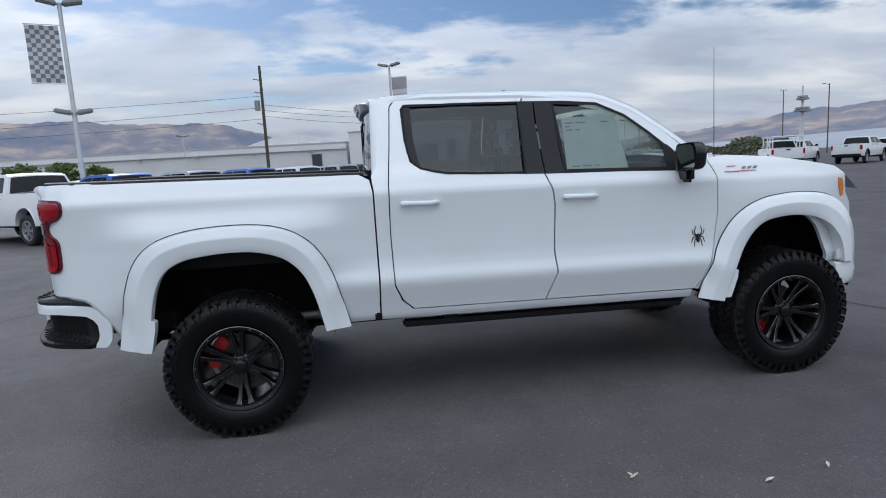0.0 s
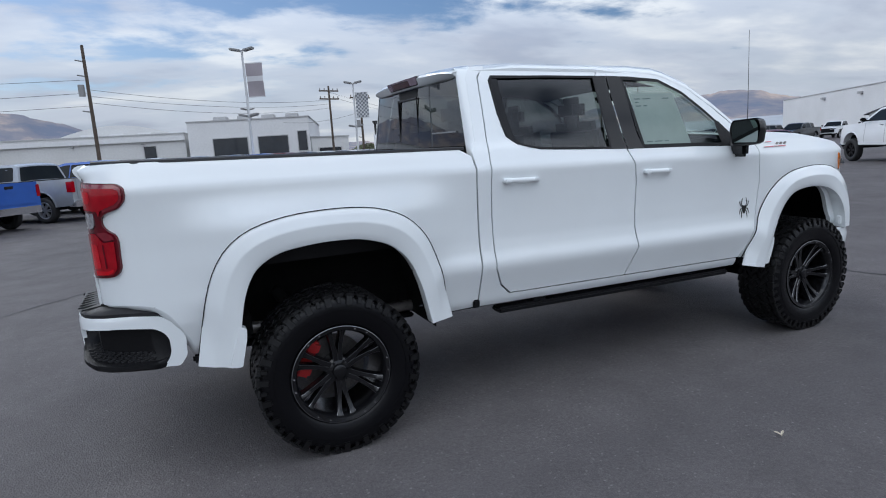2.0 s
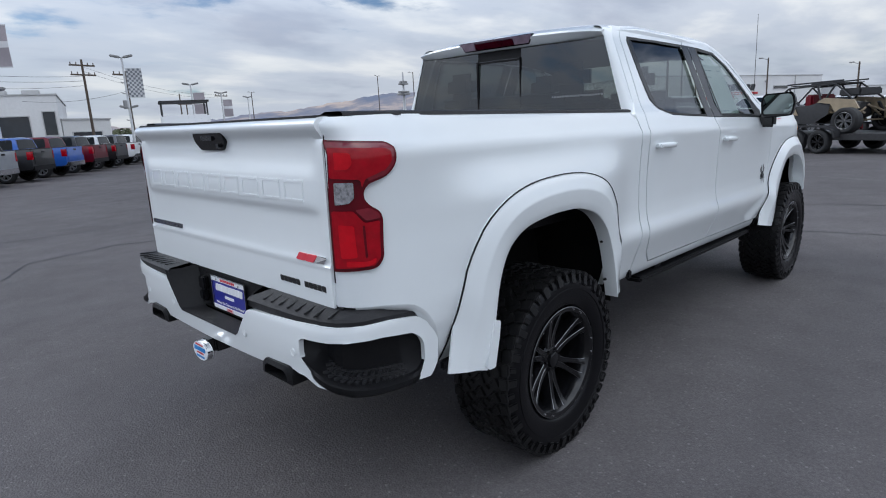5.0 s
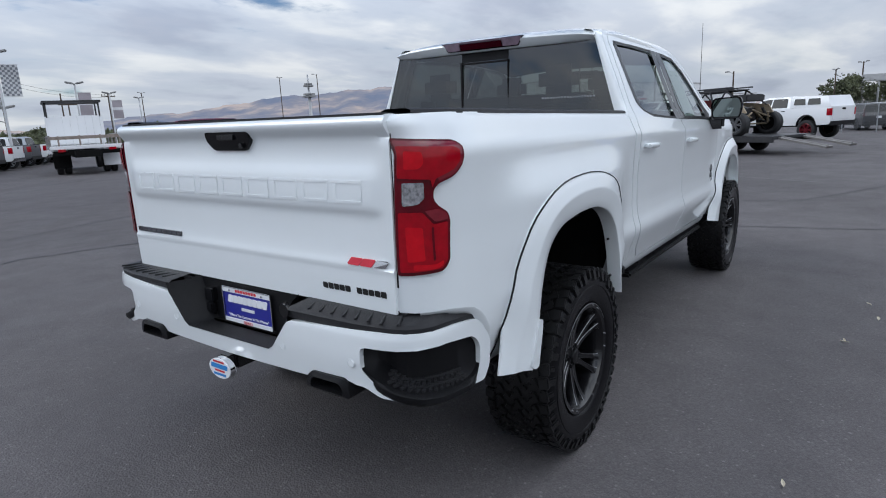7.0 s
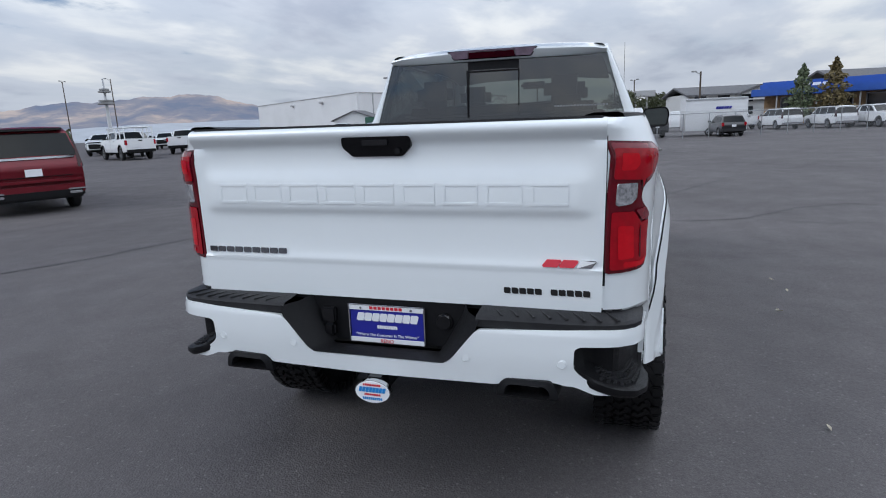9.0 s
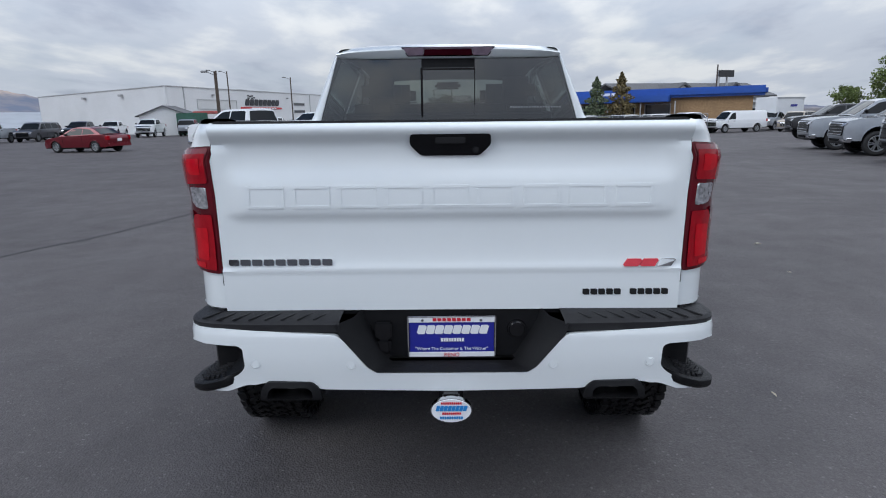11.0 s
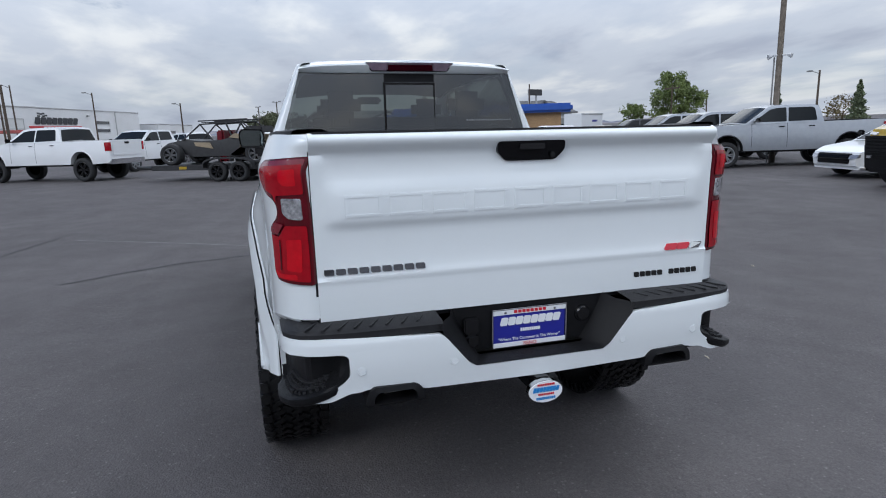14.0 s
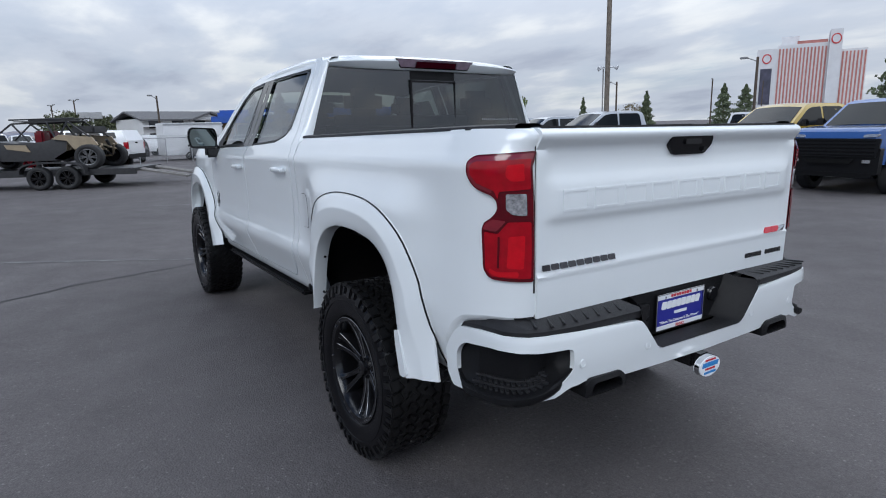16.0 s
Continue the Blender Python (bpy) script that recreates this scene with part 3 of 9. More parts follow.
tg = sheet([(-0.806, 0.948), (0.806, 0.948), (0.812, 1.40), (0.812, 1.608), (-0.812, 1.608), (-0.812, 1.40)], lambda u, v: (tail_x(u, v), u, v), back=(0.03, 0, 0), us=[-0.80, -0.78, -0.76, -0.74, -0.72, -0.6, -0.4, -0.2, 0, 0.2, 0.4, 0.6, 0.72, 0.74, 0.76, 0.78, 0.80], vs=[0.96, 1.02, 1.06, 1.075, 1.085, 1.095, 1.105, 1.115, 1.13, 1.16, 1.2, 1.24, 1.26, 1.27, 1.28, 1.288, 1.296, 1.305, 1.315, 1.33, 1.36, 1.39, 1.405, 1.418, 1.43, 1.442, 1.455, 1.475, 1.5, 1.52, 1.535, 1.545, 1.555, 1.565, 1.575, 1.585, 1.593, 1.60])
tailgate = part("tailgate", tg, WHITE, truck)
bm = bmesh.new()
box(bm, -1.0, 0, 1.28, 0.05, 1.6, 0.62)
box(bm, -1.055, 0, 1.607, 0.05, 1.60, 0.012, bevel=0.004)
part("tailgate_cap", bm, STEP_PLASTIC, tailgate, "black textured cap along the tailgate's top")
bm = bmesh.new()
pl = rounded([(-0.10, 1.494), (0.10, 1.494), (0.137, 1.53), (0.135, 1.566), (-0.135, 1.566), (-0.137, 1.53)], 0.012)
slab(bm, pl, lambda u, v, w: (-1.096 + (1.566 - v) * 0.25 + w, u, v), 0.05)
handle = part("tailgate_handle", bm, GLOSS_BLACK, tailgate, "gloss black tailgate handle")
bm = bmesh.new()
slab(bm, rounded([(-0.05, 1.535), (0.05, 1.535), (0.05, 1.556), (-0.05, 1.556)], 0.006), lambda u, v, w: (-1.099 + w, u, v), 0.02)
slab(bm, rounded([(-0.095, 1.503), (-0.075, 1.503), (-0.075, 1.523), (-0.095, 1.523)], 0.008), lambda u, v, w: (-1.094 + w, u, v), 0.02)
part("button", bm, SATIN_BLACK, handle)


def letter_row(name, n, u0, u1, v0, v1, f, thick, mat, parent, label, slant=0.0, gaps=(), gap=0.18):
    """Plain blocks in place of lettering: n of them between u0 and u1."""
    w = (u1 - u0) / n
    sl = slant * (1 if u1 > u0 else -1)
    for i in range(n):
        if i in gaps:
            continue
        bm = bmesh.new()
        a, b = u0 + w * (i + gap / 2), u0 + w * (i + 1 - gap / 2)
        c = 0.20 * min(abs(b - a), v1 - v0)
        d, lean = math.copysign(c, b - a), sl * (v1 - v0)
        slab(bm, [(a + d, v0), (b, v0), (b + lean, v1 - c), (b - d + lean, v1), (a + lean, v1), (a, v0 + c)], f, thick)
        ob = part(name, bm, mat, parent, label if i == 0 else "", smooth=0)
    return ob


for i in range(9):  # each a raised white figure of plain bars
    u0 = 0.700 - i * 0.158
    bm = bmesh.new()
    tf = lambda u, v, w: (tail_x(u, v) + 0.003 - w, u, v)  # noqa: E731
    bars = ((0.0, 0.128, 1.318, 1.328), (0.0, 0.128, 1.386, 1.396), (0.0, 0.010, 1.332, 1.382), (0.118, 0.128, 1.332, 1.382))
    for a, b, c, d in bars:
        slab(bm, [(u0 - a, c), (u0 - b, c), (u0 - b, d), (u0 - a, d)], tf, 0.0052)
    part("raised_figure", bm, WHITE, tailgate, "raised white bars" if i == 0 else "", smooth=0)
letter_row("badge", 9, 0.787, 0.415, 1.116, 1.137, lambda u, v, w: (tail_x(u, v) + 0.001 - w, u, v), 0.006, BADGE_DARK, tailgate, "dark chrome row of small bars", gap=0.16)
letter_row("badge", 2, -0.60, -0.715, 1.104, 1.130, lambda u, v, w: (tail_x(u, v) + 0.001 - w, u, v), 0.006, BADGE_RED, tailgate, "red slanted trim badge", slant=0.6, gap=0.1)
letter_row("badge", 1, -0.718, -0.775, 1.104, 1.130, lambda u, v, w: (tail_x(u, v) + 0.001 - w, u, v), 0.006, CHROME, tailgate, "chrome slanted trim badge", slant=0.6, gap=0.1)
letter_row("decal", 11, -0.464, -0.770, 1.000, 1.022, lambda u, v, w: (tail_x(u, v) + 0.001 - w, u, v), 0.003, DECAL_BLACK, tailgate, "black row of small bars", gaps=(5,), gap=0.14)

# tail lamps, wrapped round the rear corners
LAMP = rounded([(-1.139, 1.533), (-0.930, 1.520), (-0.900, 1.50), (-0.900, 1.443), (-0.935, 1.405), (-0.998, 1.385), (-1.016, 1.365), (-1.016, 1.335), (-0.998, 1.312), (-0.962, 1.290), (-0.952, 1.265), (-0.956, 1.125), (-0.985, 1.093), (-1.139, 1.083)], [0.01, 0.02, 0.02, 0.025, 0.03, 0.02, 0.012, 0.012, 0.02, 0.02, 0.02, 0.03, 0.03, 0.01], 3)
lamp_us = [-1.13, -1.11, -1.09, -1.07, -1.05, -1.03, -1.01, -0.99, -0.97, -0.95, -0.93, -0.91]


def lamp_skin(s, out):
    """The body side, swelling outwards over the lamp's forward part."""
    base = skin(s, 0.0)

    def f(u, v):
        x, y, z = base(u, v)
        w = 0.006 * max(0.0, math.sin(math.pi * min(1.0, max(0.0, (u + 1.12) / 0.235)))) ** 0.8
        return (x - (out * 0.7 if u < -0.95 else 0.0), y + s * (out + w), z)

    return f


for s in (-1, 1):
    lamp = part("tail_lamp", sheet(LAMP, lamp_skin(s, 0.007), us=lamp_us, vstep=0.05, back=(0.02, -s * 0.03, 0)), LAMP_DARK, truck, "dark red wraparound tail lamp")
    for kind, mat, out, shape, label in (
        ("lens", LAMP_EDGE, 0.0095, [(-1.135, 1.526), (-0.935, 1.514), (-0.910, 1.497), (-0.910, 1.447), (-0.940, 1.412), (-1.00, 1.393), (-1.00, 1.402), (-1.135, 1.412)], "pale edge of the upper lens"),
        ("lens", LAMP_RED, 0.0115, [(-1.134, 1.508), (-0.945, 1.499), (-0.922, 1.488), (-0.922, 1.452), (-0.948, 1.424), (-1.01, 1.402), (-1.022, 1.372), (-1.028, 1.400), (-1.134, 1.406)], "red upper lens"),
        ("reflector", LAMP_BRIGHT, 0.0132, [(-1.116, 1.492), (-1.060, 1.488), (-1.054, 1.452), (-1.070, 1.434), (-1.116, 1.434)], "bright red upper reflector"),
        # greyer red here: the sky's reflection on this facet is put into the colour
        ("lens", LAMP_EDGE, 0.0115, [(-1.050, 1.300), (-1.000, 1.305), (-0.968, 1.286), (-0.961, 1.268), (-1.012, 1.262)], "facet above the lower lens, sky sheen in its colour"),
        ("lens", LAMP_RED, 0.0110, [(-1.132, 1.296), (-1.056, 1.296), (-1.018, 1.254), (-0.965, 1.260), (-0.968, 1.132), (-0.992, 1.104), (-1.132, 1.096)], "red lower lens"),
        ("reflector", LAMP_BRIGHT, 0.0128, [(-1.112, 1.250), (-1.056, 1.246), (-1.050, 1.136), (-1.108, 1.132)], "bright red lower reflector"),
        ("reflector", LAMP_DARK, 0.0128, [(-1.026, 1.246), (-1.018, 1.246), (-1.014, 1.136), (-1.022, 1.134)], "dark red divider"),
        ("reflector", LAMP_BRIGHT, 0.0128, [(-1.092, 1.124), (-1.010, 1.122), (-0.984, 1.134), (-0.988, 1.116), (-1.010, 1.106), (-1.092, 1.104)], "bright red bar along the lower lens"),
    ):
        part(kind, sheet(rounded(shape, 0.008, 3), lamp_skin(s, out), us=lamp_us, vstep=0.04), mat, lamp, label)
    part("reversing_light", sheet(rounded([(-1.119, 1.391), (-1.052, 1.391), (-1.050, 1.340), (-1.070, 1.322), (-1.118, 1.316)], 0.006, 3), lamp_skin(s, 0.0115), us=lamp_us, vs=[1.33, 1.35, 1.37], back=(0.01, -s * 0.015, 0)), LAMP_CLEAR, lamp, "clear reversing light")

# bumper: half plan (y, x), walked outwards from the middle
B_Y = [0.0, 0.35, 0.70, 0.80, 0.87, 0.92, 0.948, 0.956, 0.958, 0.958]
B_X = [-1.205, -1.202, -1.190, -1.178, -1.158, -1.122, -1.06, -0.96, -0.84, -0.70]
B_S = np.r_[0, np.cumsum(np.hypot(np.diff(B_Y), np.diff(B_X)))].tolist()


def bump_f(out=0.0, lean=0.10):
    def f(u, v):
        s = abs(u)
        y, x = interp(s, B_S, B_Y), interp(s, B_S, B_X)
        k = min(1.0, max(0.0, (s - 0.72) / 0.3))
        o = out - max(0.0, 0.80 - v) * lean * 1.2 * (1 - 0.7 * k) - max(0.0, v - 0.89) * 0.35
        return (x - o * (1 - k), math.copysign(y + o * k, u if u else 1), v)

    return f


sY = lambda y: interp(y, B_Y, B_S)  # noqa: E731
half = [(0.0, 0.757), (0.262, 0.757), (0.29, 0.775), (0.375, 0.88), (0.395, 0.896), (0.80, 0.914), (0.96, 0.911), (1.12, 0.899), (1.24, 0.882), (1.297, 0.838), (1.340, 0.765), (1.336, 0.67), (1.300, 0.622), (1.215, 0.632), (1.252, 0.660), (1.268, 0.70), (1.266, 0.768), (1.246, 0.800), (1.21, 0.826), (1.07, 0.848), (0.94, 0.857), (0.745, 0.855), (0.726, 0.845), (0.722, 0.775), (0.748, 0.747), (0.807, 0.715), (0.875, 0.693), (0.915, 0.688), (0.93, 0.684), (0.925, 0.680), (0.88, 0.676), (0.795, 0.680), (0.725, 0.706), (0.69, 0.707), (0.665, 0.715), (0.50, 0.712), (0.46, 0.692), (0.0, 0.686)]
outline = rounded(half + [(-u, v) for u, v in half[::-1] if u > 0], 0.016, 3)


def inwards(p):
    """The bumper's rim turns forwards behind the truck and inwards round its corners."""
    k = min(1.0, max(0.0, (abs(p.y) - 0.86) / 0.08))
    return (0.02 * (1 - k), -math.copysign(0.02 * k, p.y), 0)


bumper = part("rear_bumper", sheet(outline, bump_f(), 0.06, inwards, us=[-1.32, -1.305, -1.29, -1.27, -1.25, -1.225, -1.2, -1.17, -1.14, -1.08, -1.02, -0.97, -0.92, -0.87, -0.82, -0.77, -0.6, -0.4, -0.2, 0, 0.2, 0.4, 0.6, 0.77, 0.82, 0.87, 0.92, 0.97, 1.02, 1.08, 1.14, 1.17, 1.2, 1.225, 1.25, 1.27, 1.29, 1.305, 1.32], vs=[0.64, 0.67, 0.70, 0.72, 0.75, 0.80, 0.84, 0.87, 0.885, 0.895]), WHITE, truck)
for s in (-1, 1):
    # step pad on top with cleats
    bm = bmesh.new()
    prev = None
    for u in [0.385, 0.42, 0.55, 0.7, 0.78, 0.84, 0.90, 0.95, 1.0, 1.08, 1.16, 1.26]:
        x, y = interp(u, B_S, B_X), interp(u, B_S, B_Y)
        k = min(1.0, max(0.0, (u - 0.78) / 0.3))
        zt = interp(u, [0.38, 0.80, 0.96, 1.12, 1.24, 1.30], [0.942, 0.940, 0.936, 0.925, 0.909, 0.898])
        row = [bm.verts.new(p) for p in ((x + 0.012 * (1 - k), s * (y - 0.012 * k), zt - 0.038), (x + 0.009 * (1 - k), s * (y - 0.009 * k), zt - 0.010), (x + 0.022 * (1 - k), s * (y - 0.020 * k), zt), (-1.05 + k * 0.22 + max(0, u - 1.08), s * (y - 0.05 * k) if u > 0.9 else s * min(y, 0.93), zt + 0.010))]
        if prev:
            for i in range(3):
                bm.faces.new((prev[i], prev[i + 1], row[i + 1], row[i]))
        prev = row
    step_pad = part("step_pad", bm, STEP_PLASTIC, bumper, "black ribbed step pad")
    for i in range(8):
        bm = bmesh.new()
        y = 0.45 + i * 0.056
        box(bm, 0, 0, 0, 0.105, 0.009, 0.007, Matrix.Translation((-1.125 + 0.02 * (y > 0.8), s * y, 0.944)) @ Matrix.Rotation(-s * radians(30), 4, "Z"), bevel=0.002)
        box(bm, -1.068, s * (y - 0.012), 0.951, 0.008, 0.022, 0.006)
        part("cleat", bm, STEP_PLASTIC, step_pad)
    # corner step: a pocket with a tread
    PK_S = [0.712, 0.735, 0.807, 0.875, 0.955, 1.05, 1.14, 1.21, 1.250, 1.276]
    PK_LO = [0.775, 0.747, 0.715, 0.693, 0.676, 0.662, 0.652, 0.644, 0.652, 0.70]
    PK_HI = [0.853, 0.862, 0.862, 0.862, 0.860, 0.856, 0.848, 0.832, 0.808, 0.76]
    PK_D = [0.035, 0.06, 0.105, 0.112, 0.092, 0.070, 0.056, 0.045, 0.032, 0.02]
    bm = bmesh.new()
    prev = None
    for u in [0.712 + 0.564 * i / 30 for i in range(31)]:
        lo, hi, dp = interp(u, PK_S, PK_LO), interp(u, PK_S, PK_HI), interp(u, PK_S, PK_D)
        row = []
        for o, v in ((-0.006, hi), (-dp, hi), (-dp, lo + 0.055), (-0.018, lo + 0.018), (0.004, lo + 0.018), (0.024, lo + 0.010), (0.026, lo - 0.008), (0.012, lo - 0.020), (-0.05, lo - 0.024)):
            x, y, z = bump_f(o if o < 0 else o * max(0.0, min(1.0, (1.25 - u) / 0.08, (u - 0.76) / 0.08)) - 0.003)(u, v)
            row.append(bm.verts.new((x, s * y, z)))
        if prev:
            for i in range(len(row) - 1):
                bm.faces.new((prev[i], prev[i + 1], row[i + 1], row[i]))
        prev = row
    corner = part("corner_step", bm, BLACK_PLASTIC, bumper, "black corner step pocket")
    bm = bmesh.new()
    for i in range(13):
        for j in range(4):
            u = 0.835 + i * 0.028 + (j % 2) * 0.013
            lo, dp = interp(u, PK_S, PK_LO), interp(u, PK_S, PK_D)
            d = dp * (0.34 + j * 0.19)
            k = min(1.0, max(0.0, (u - 0.72) / 0.3))
            x, y, z = bump_f(-d)(u, lo + 0.020 + 0.037 * (d - 0.018) / (dp - 0.018))
            m = Matrix.Translation((x, s * y, z)) @ Matrix.Rotation(s * (radians(90) * (1 - k) + radians(35 if j % 2 else -35)), 4, "Z")
            box(bm, 0, 0, 0, 0.024, 0.010, 0.009, m)
    part("tread", bm, STEP_PLASTIC, corner, "grey studded tread")
    for yy, zz in ((0.683, 0.79), (0.348, 0.79)):  # parking sensors
        bm = bmesh.new()
        lathe(bm, [(0.0, 0.0018), (0.0115, 0.0018), (0.0125, 0.0002), (0.0140, 0.0002), (0.0150, 0.0016), (0.018, 0.0)], 20)
        for v in bm.verts:
            v.co = (-v.co.y + bump_f()(yy, zz)[0] + 0.001, v.co.x + s * yy, v.co.z + zz)
        part("parking_sensor", bm, WHITE, bumper)
    # exhaust outlet trim
    bm = bmesh.new()
    o1 = rounded([(0.455, 0.655), (0.675, 0.655), (0.668, 0.70), (0.645, 0.724), (0.49, 0.722), (0.465, 0.70)], 0.012, 3)
    o2 = rounded([(0.485, 0.664), (0.648, 0.664), (0.642, 0.692), (0.628, 0.706), (0.505, 0.705), (0.49, 0.692)], 0.01, 3)
    rings = []
    for oo, x in ((o1, -1.10), (o1, -1.196), (o2, -1.204), (o2, -1.09)):
        rings.append([bm.verts.new((x, s * u, v)) for u, v in oo])
    for p, q in zip(rings, rings[1:]):
        for i in range(len(p)):
            bm.faces.new((p[i], p[(i + 1) % len(p)], q[(i + 1) % len(p)], q[i]))
    bm.faces.new(rings[-1])
    part("exhaust_trim", bm, BLACK_PLASTIC, bumper, "black exhaust outlet surround")
# middle recess for the plate
bm = bmesh.new()
V = bm.verts.new
fr = [(0.40, 0.93), (0.385, 0.888), (0.29, 0.775), (0.262, 0.757)]
ring_a = [(-1.200, u, v + 0.003) for u, v in fr] + [(-1.200, -u, v + 0.003) for u, v in fr[::-1]]
ring_b = [(-1.135, u * 0.86, v + (0.01 if v > 0.8 else 0.0035)) for u, v in fr] + [(-1.135, -u * 0.86, v + (0.01 if v > 0.8 else 0.0035)) for u, v in fr[::-1]]
ring_c = [(-1.075, u * 0.80, v + (0.022 if v > 0.8 else 0.004)) for u, v in fr] + [(-1.075, -u * 0.80, v + (0.022 if v > 0.8 else 0.004)) for u, v in fr[::-1]]
rings = [[V(p) for p in r] for r in (ring_a, ring_b, ring_c)]
for p, q in zip(rings, rings[1:]):
    for i in range(len(p) - 1):
        bm.faces.new((p[i], p[i + 1], q[i + 1], q[i]))
bm.faces.new(rings[-1])
box(bm, -1.055, 0, 0.945, 0.03, 1.62, 0.03)
part("plate_recess", bm, BLACK_PLASTIC, bumper, "black moulded recess round the plate")
bm = bmesh.new()
lathe(bm, [(0.0, 0.014), (0.026, 0.014), (0.03, 0.008), (0.033, 0.008), (0.036, 0.0)], 24)
for v in bm.verts:
    v.co = (-1.075 - v.co.y, v.co.x - 0.235, v.co.z + 0.872)
part("trailer_socket", bm, SATIN_BLACK, bumper)
bm = bmesh.new()
box(bm, -1.085, 0.245, 0.875, 0.03, 0.062, 0.062, bevel=0.006)
box(bm, -1.088, 0.245, 0.815, 0.036, 0.055, 0.06, bevel=0.012)
part("trailer_socket", bm, SATIN_BLACK, bumper)

# dealer plate
plate = part("plate", box(bmesh.new(), -1.083, 0, 0.845, 0.004, 0.306, 0.150, bevel=0.0015), PLATE_BLUE, truck, "blue dealer plate in a chrome frame")
PF = Matrix(((0, 0, -1, 0), (-1, 0, 0, 0), (0, 1, 0, 0), (0, 0, 0, 1)))


def on_plate(u, v, d=0.0):
    """Lettering that faces backwards, u to the right as one reads it."""
    return Matrix.Translation((-1.0855 - d, -u, 0.845 + v)) @ PF


bm = bmesh.new()
for z, hgt in ((0.9115, 0.021), (0.7775, 0.021)):
    box(bm, -1.0865, 0, z, 0.003, 0.312, hgt, bevel=0.001)
part("plate_band", bm, DECAL_WHITE, plate, "white band of the plate frame")
bm = bmesh.new()
for y, z, w, h in ((0, 0.923, 0.318, 0.005), (0, 0.766, 0.318, 0.005), (0.157, 0.845, 0.005, 0.16), (-0.157, 0.845, 0.005, 0.16)):
    box(bm, -1.087, y, z, 0.006, w, h, bevel=0.001)
for y in (0.105, -0.105):
    tube(bm, (-1.086, y, 0.910), (-1.091, y, 0.910), 0.005, n=12)
part("plate_frame", bm, CHROME, plate, "chrome plate frame")
pf = lambda u, v, w: (-1.0852 - w, -u, 0.845 + v)  # noqa: E731
letter_row("plate_block", 8, -0.128, 0.128, 0.012, 0.045, pf, 0.002, DECAL_WHITE, plate, "white row of bars", slant=0.25, gap=0.12)
letter_row("plate_block", 8, -0.07, 0.07, 0.0605, 0.0725, lambda u, v, w: (-1.0878 - w, -u, 0.845 + v), 0.001, BADGE_RED, plate, "red row of small blocks", gap=0.2)
letter_row("plate_block", 9, -0.04, 0.045, -0.017, -0.004, pf, 0.002, DECAL_WHITE, plate, "white row of small blocks", gap=0.2)
words('"Where The Customer Is The Winner"', 0.0165, DECAL_WHITE, plate, on_plate(0, -0.045), name="slogan")
words("RENO", 0.021, BADGE_RED, plate, on_plate(0, -0.0675, 0.003), name="town_name")

# hitch with an oval cover
bm = bmesh.new()
box(bm, -1.10, 0.005, 0.66, 0.18, 0.085, 0.075, bevel=0.008)
box(bm, -1.0, 0, 0.66, 0.06, 0.7, 0.06, bevel=0.005)
box(bm, -1.16, 0.005, 0.655, 0.12, 0.06, 0.06, bevel=0.005)
part("hitch_receiver", bm, SATIN_BLACK, truck)
ov = [(0.068 * math.cos(2 * math.pi * i / 36), 0.042 * math.sin(2 * math.pi * i / 36)) for i in range(36)]
bm = slab(bmesh.new(), ov, lambda u, v, w: (-1.245 + w, 0.004 + u, 0.637 + v), 0.03)
oval = part("hitch_cover", bm, DECAL_WHITE, truck, "white oval hitch cover with blue blocks")
bm = slab(bmesh.new(), [(u * 1.06, v * 1.08) for u, v in ov], lambda u, v, w: (-1.242 + w, 0.004 + u, 0.637 + v), 0.022)
part("rim", bm, CHROME, oval)
of = lambda u, v, w: (-1.2455 - w, 0.004 - u, 0.637 + v)  # noqa: E731
letter_row("cover_block", 8, -0.055, 0.052, 0.0, 0.02, of, 0.001, OVAL_BLUE, oval, "blue row of bars", slant=0.25, gap=0.14)
letter_row("cover_block", 9, -0.032, 0.034, -0.013, -0.005, of, 0.001, BADGE_RED, oval, "red row of small blocks", gap=0.2)
letter_row("cover_block", 10, -0.04, 0.04, -0.030, -0.020, of, 0.001, OVAL_BLUE, oval, "blue row of small blocks", gap=0.2)
letter_row("cover_block", 10, -0.036, 0.036, 0.025, 0.033, of, 0.001, BADGE_RED, oval, "red row of small blocks", gap=0.2)

# ---- glass, trim, mirrors, handles


def band(pts, w, f, closed=True, thick=0.006, lift=0.0):
    """A flat strip of width w inside a polygon (given anticlockwise or not), laid by f(u, v) with lift outwards."""
    P = [Vector(p) for p in pts]
    n = len(P)
    area = sum(P[i].x * P[(i + 1) % n].y - P[(i + 1) % n].x * P[i].y for i in range(n))
    sg = 1 if area > 0 else -1
    inner = []
    for i in range(n):
        a = P[i - 1] if (closed or i > 0) else P[i]
        b = P[(i + 1) % n] if (closed or i < n - 1) else P[i]
        d1 = (P[i] - a).normalized() if (P[i] - a).length else (b - P[i]).normalized()
        d2 = (b - P[i]).normalized() if (b - P[i]).length else d1
        nn = (Vector((-d1.y, d1.x)) + Vector((-d2.y, d2.x)))
        nn = nn.normalized() * sg
        k = max(0.5, nn.dot(Vector((-d1.y, d1.x)) * sg))
        inner.append(P[i] + nn * (w / k))
    bm = bmesh.new()
    A = [bm.verts.new(f(*p)) for p in P]
    B = [bm.verts.new(f(*p)) for p in inner]
    for i in range(n if closed else n - 1):
        j = (i + 1) % n
        bm.faces.new((A[i], A[j], B[j], B[i]))
    return bm


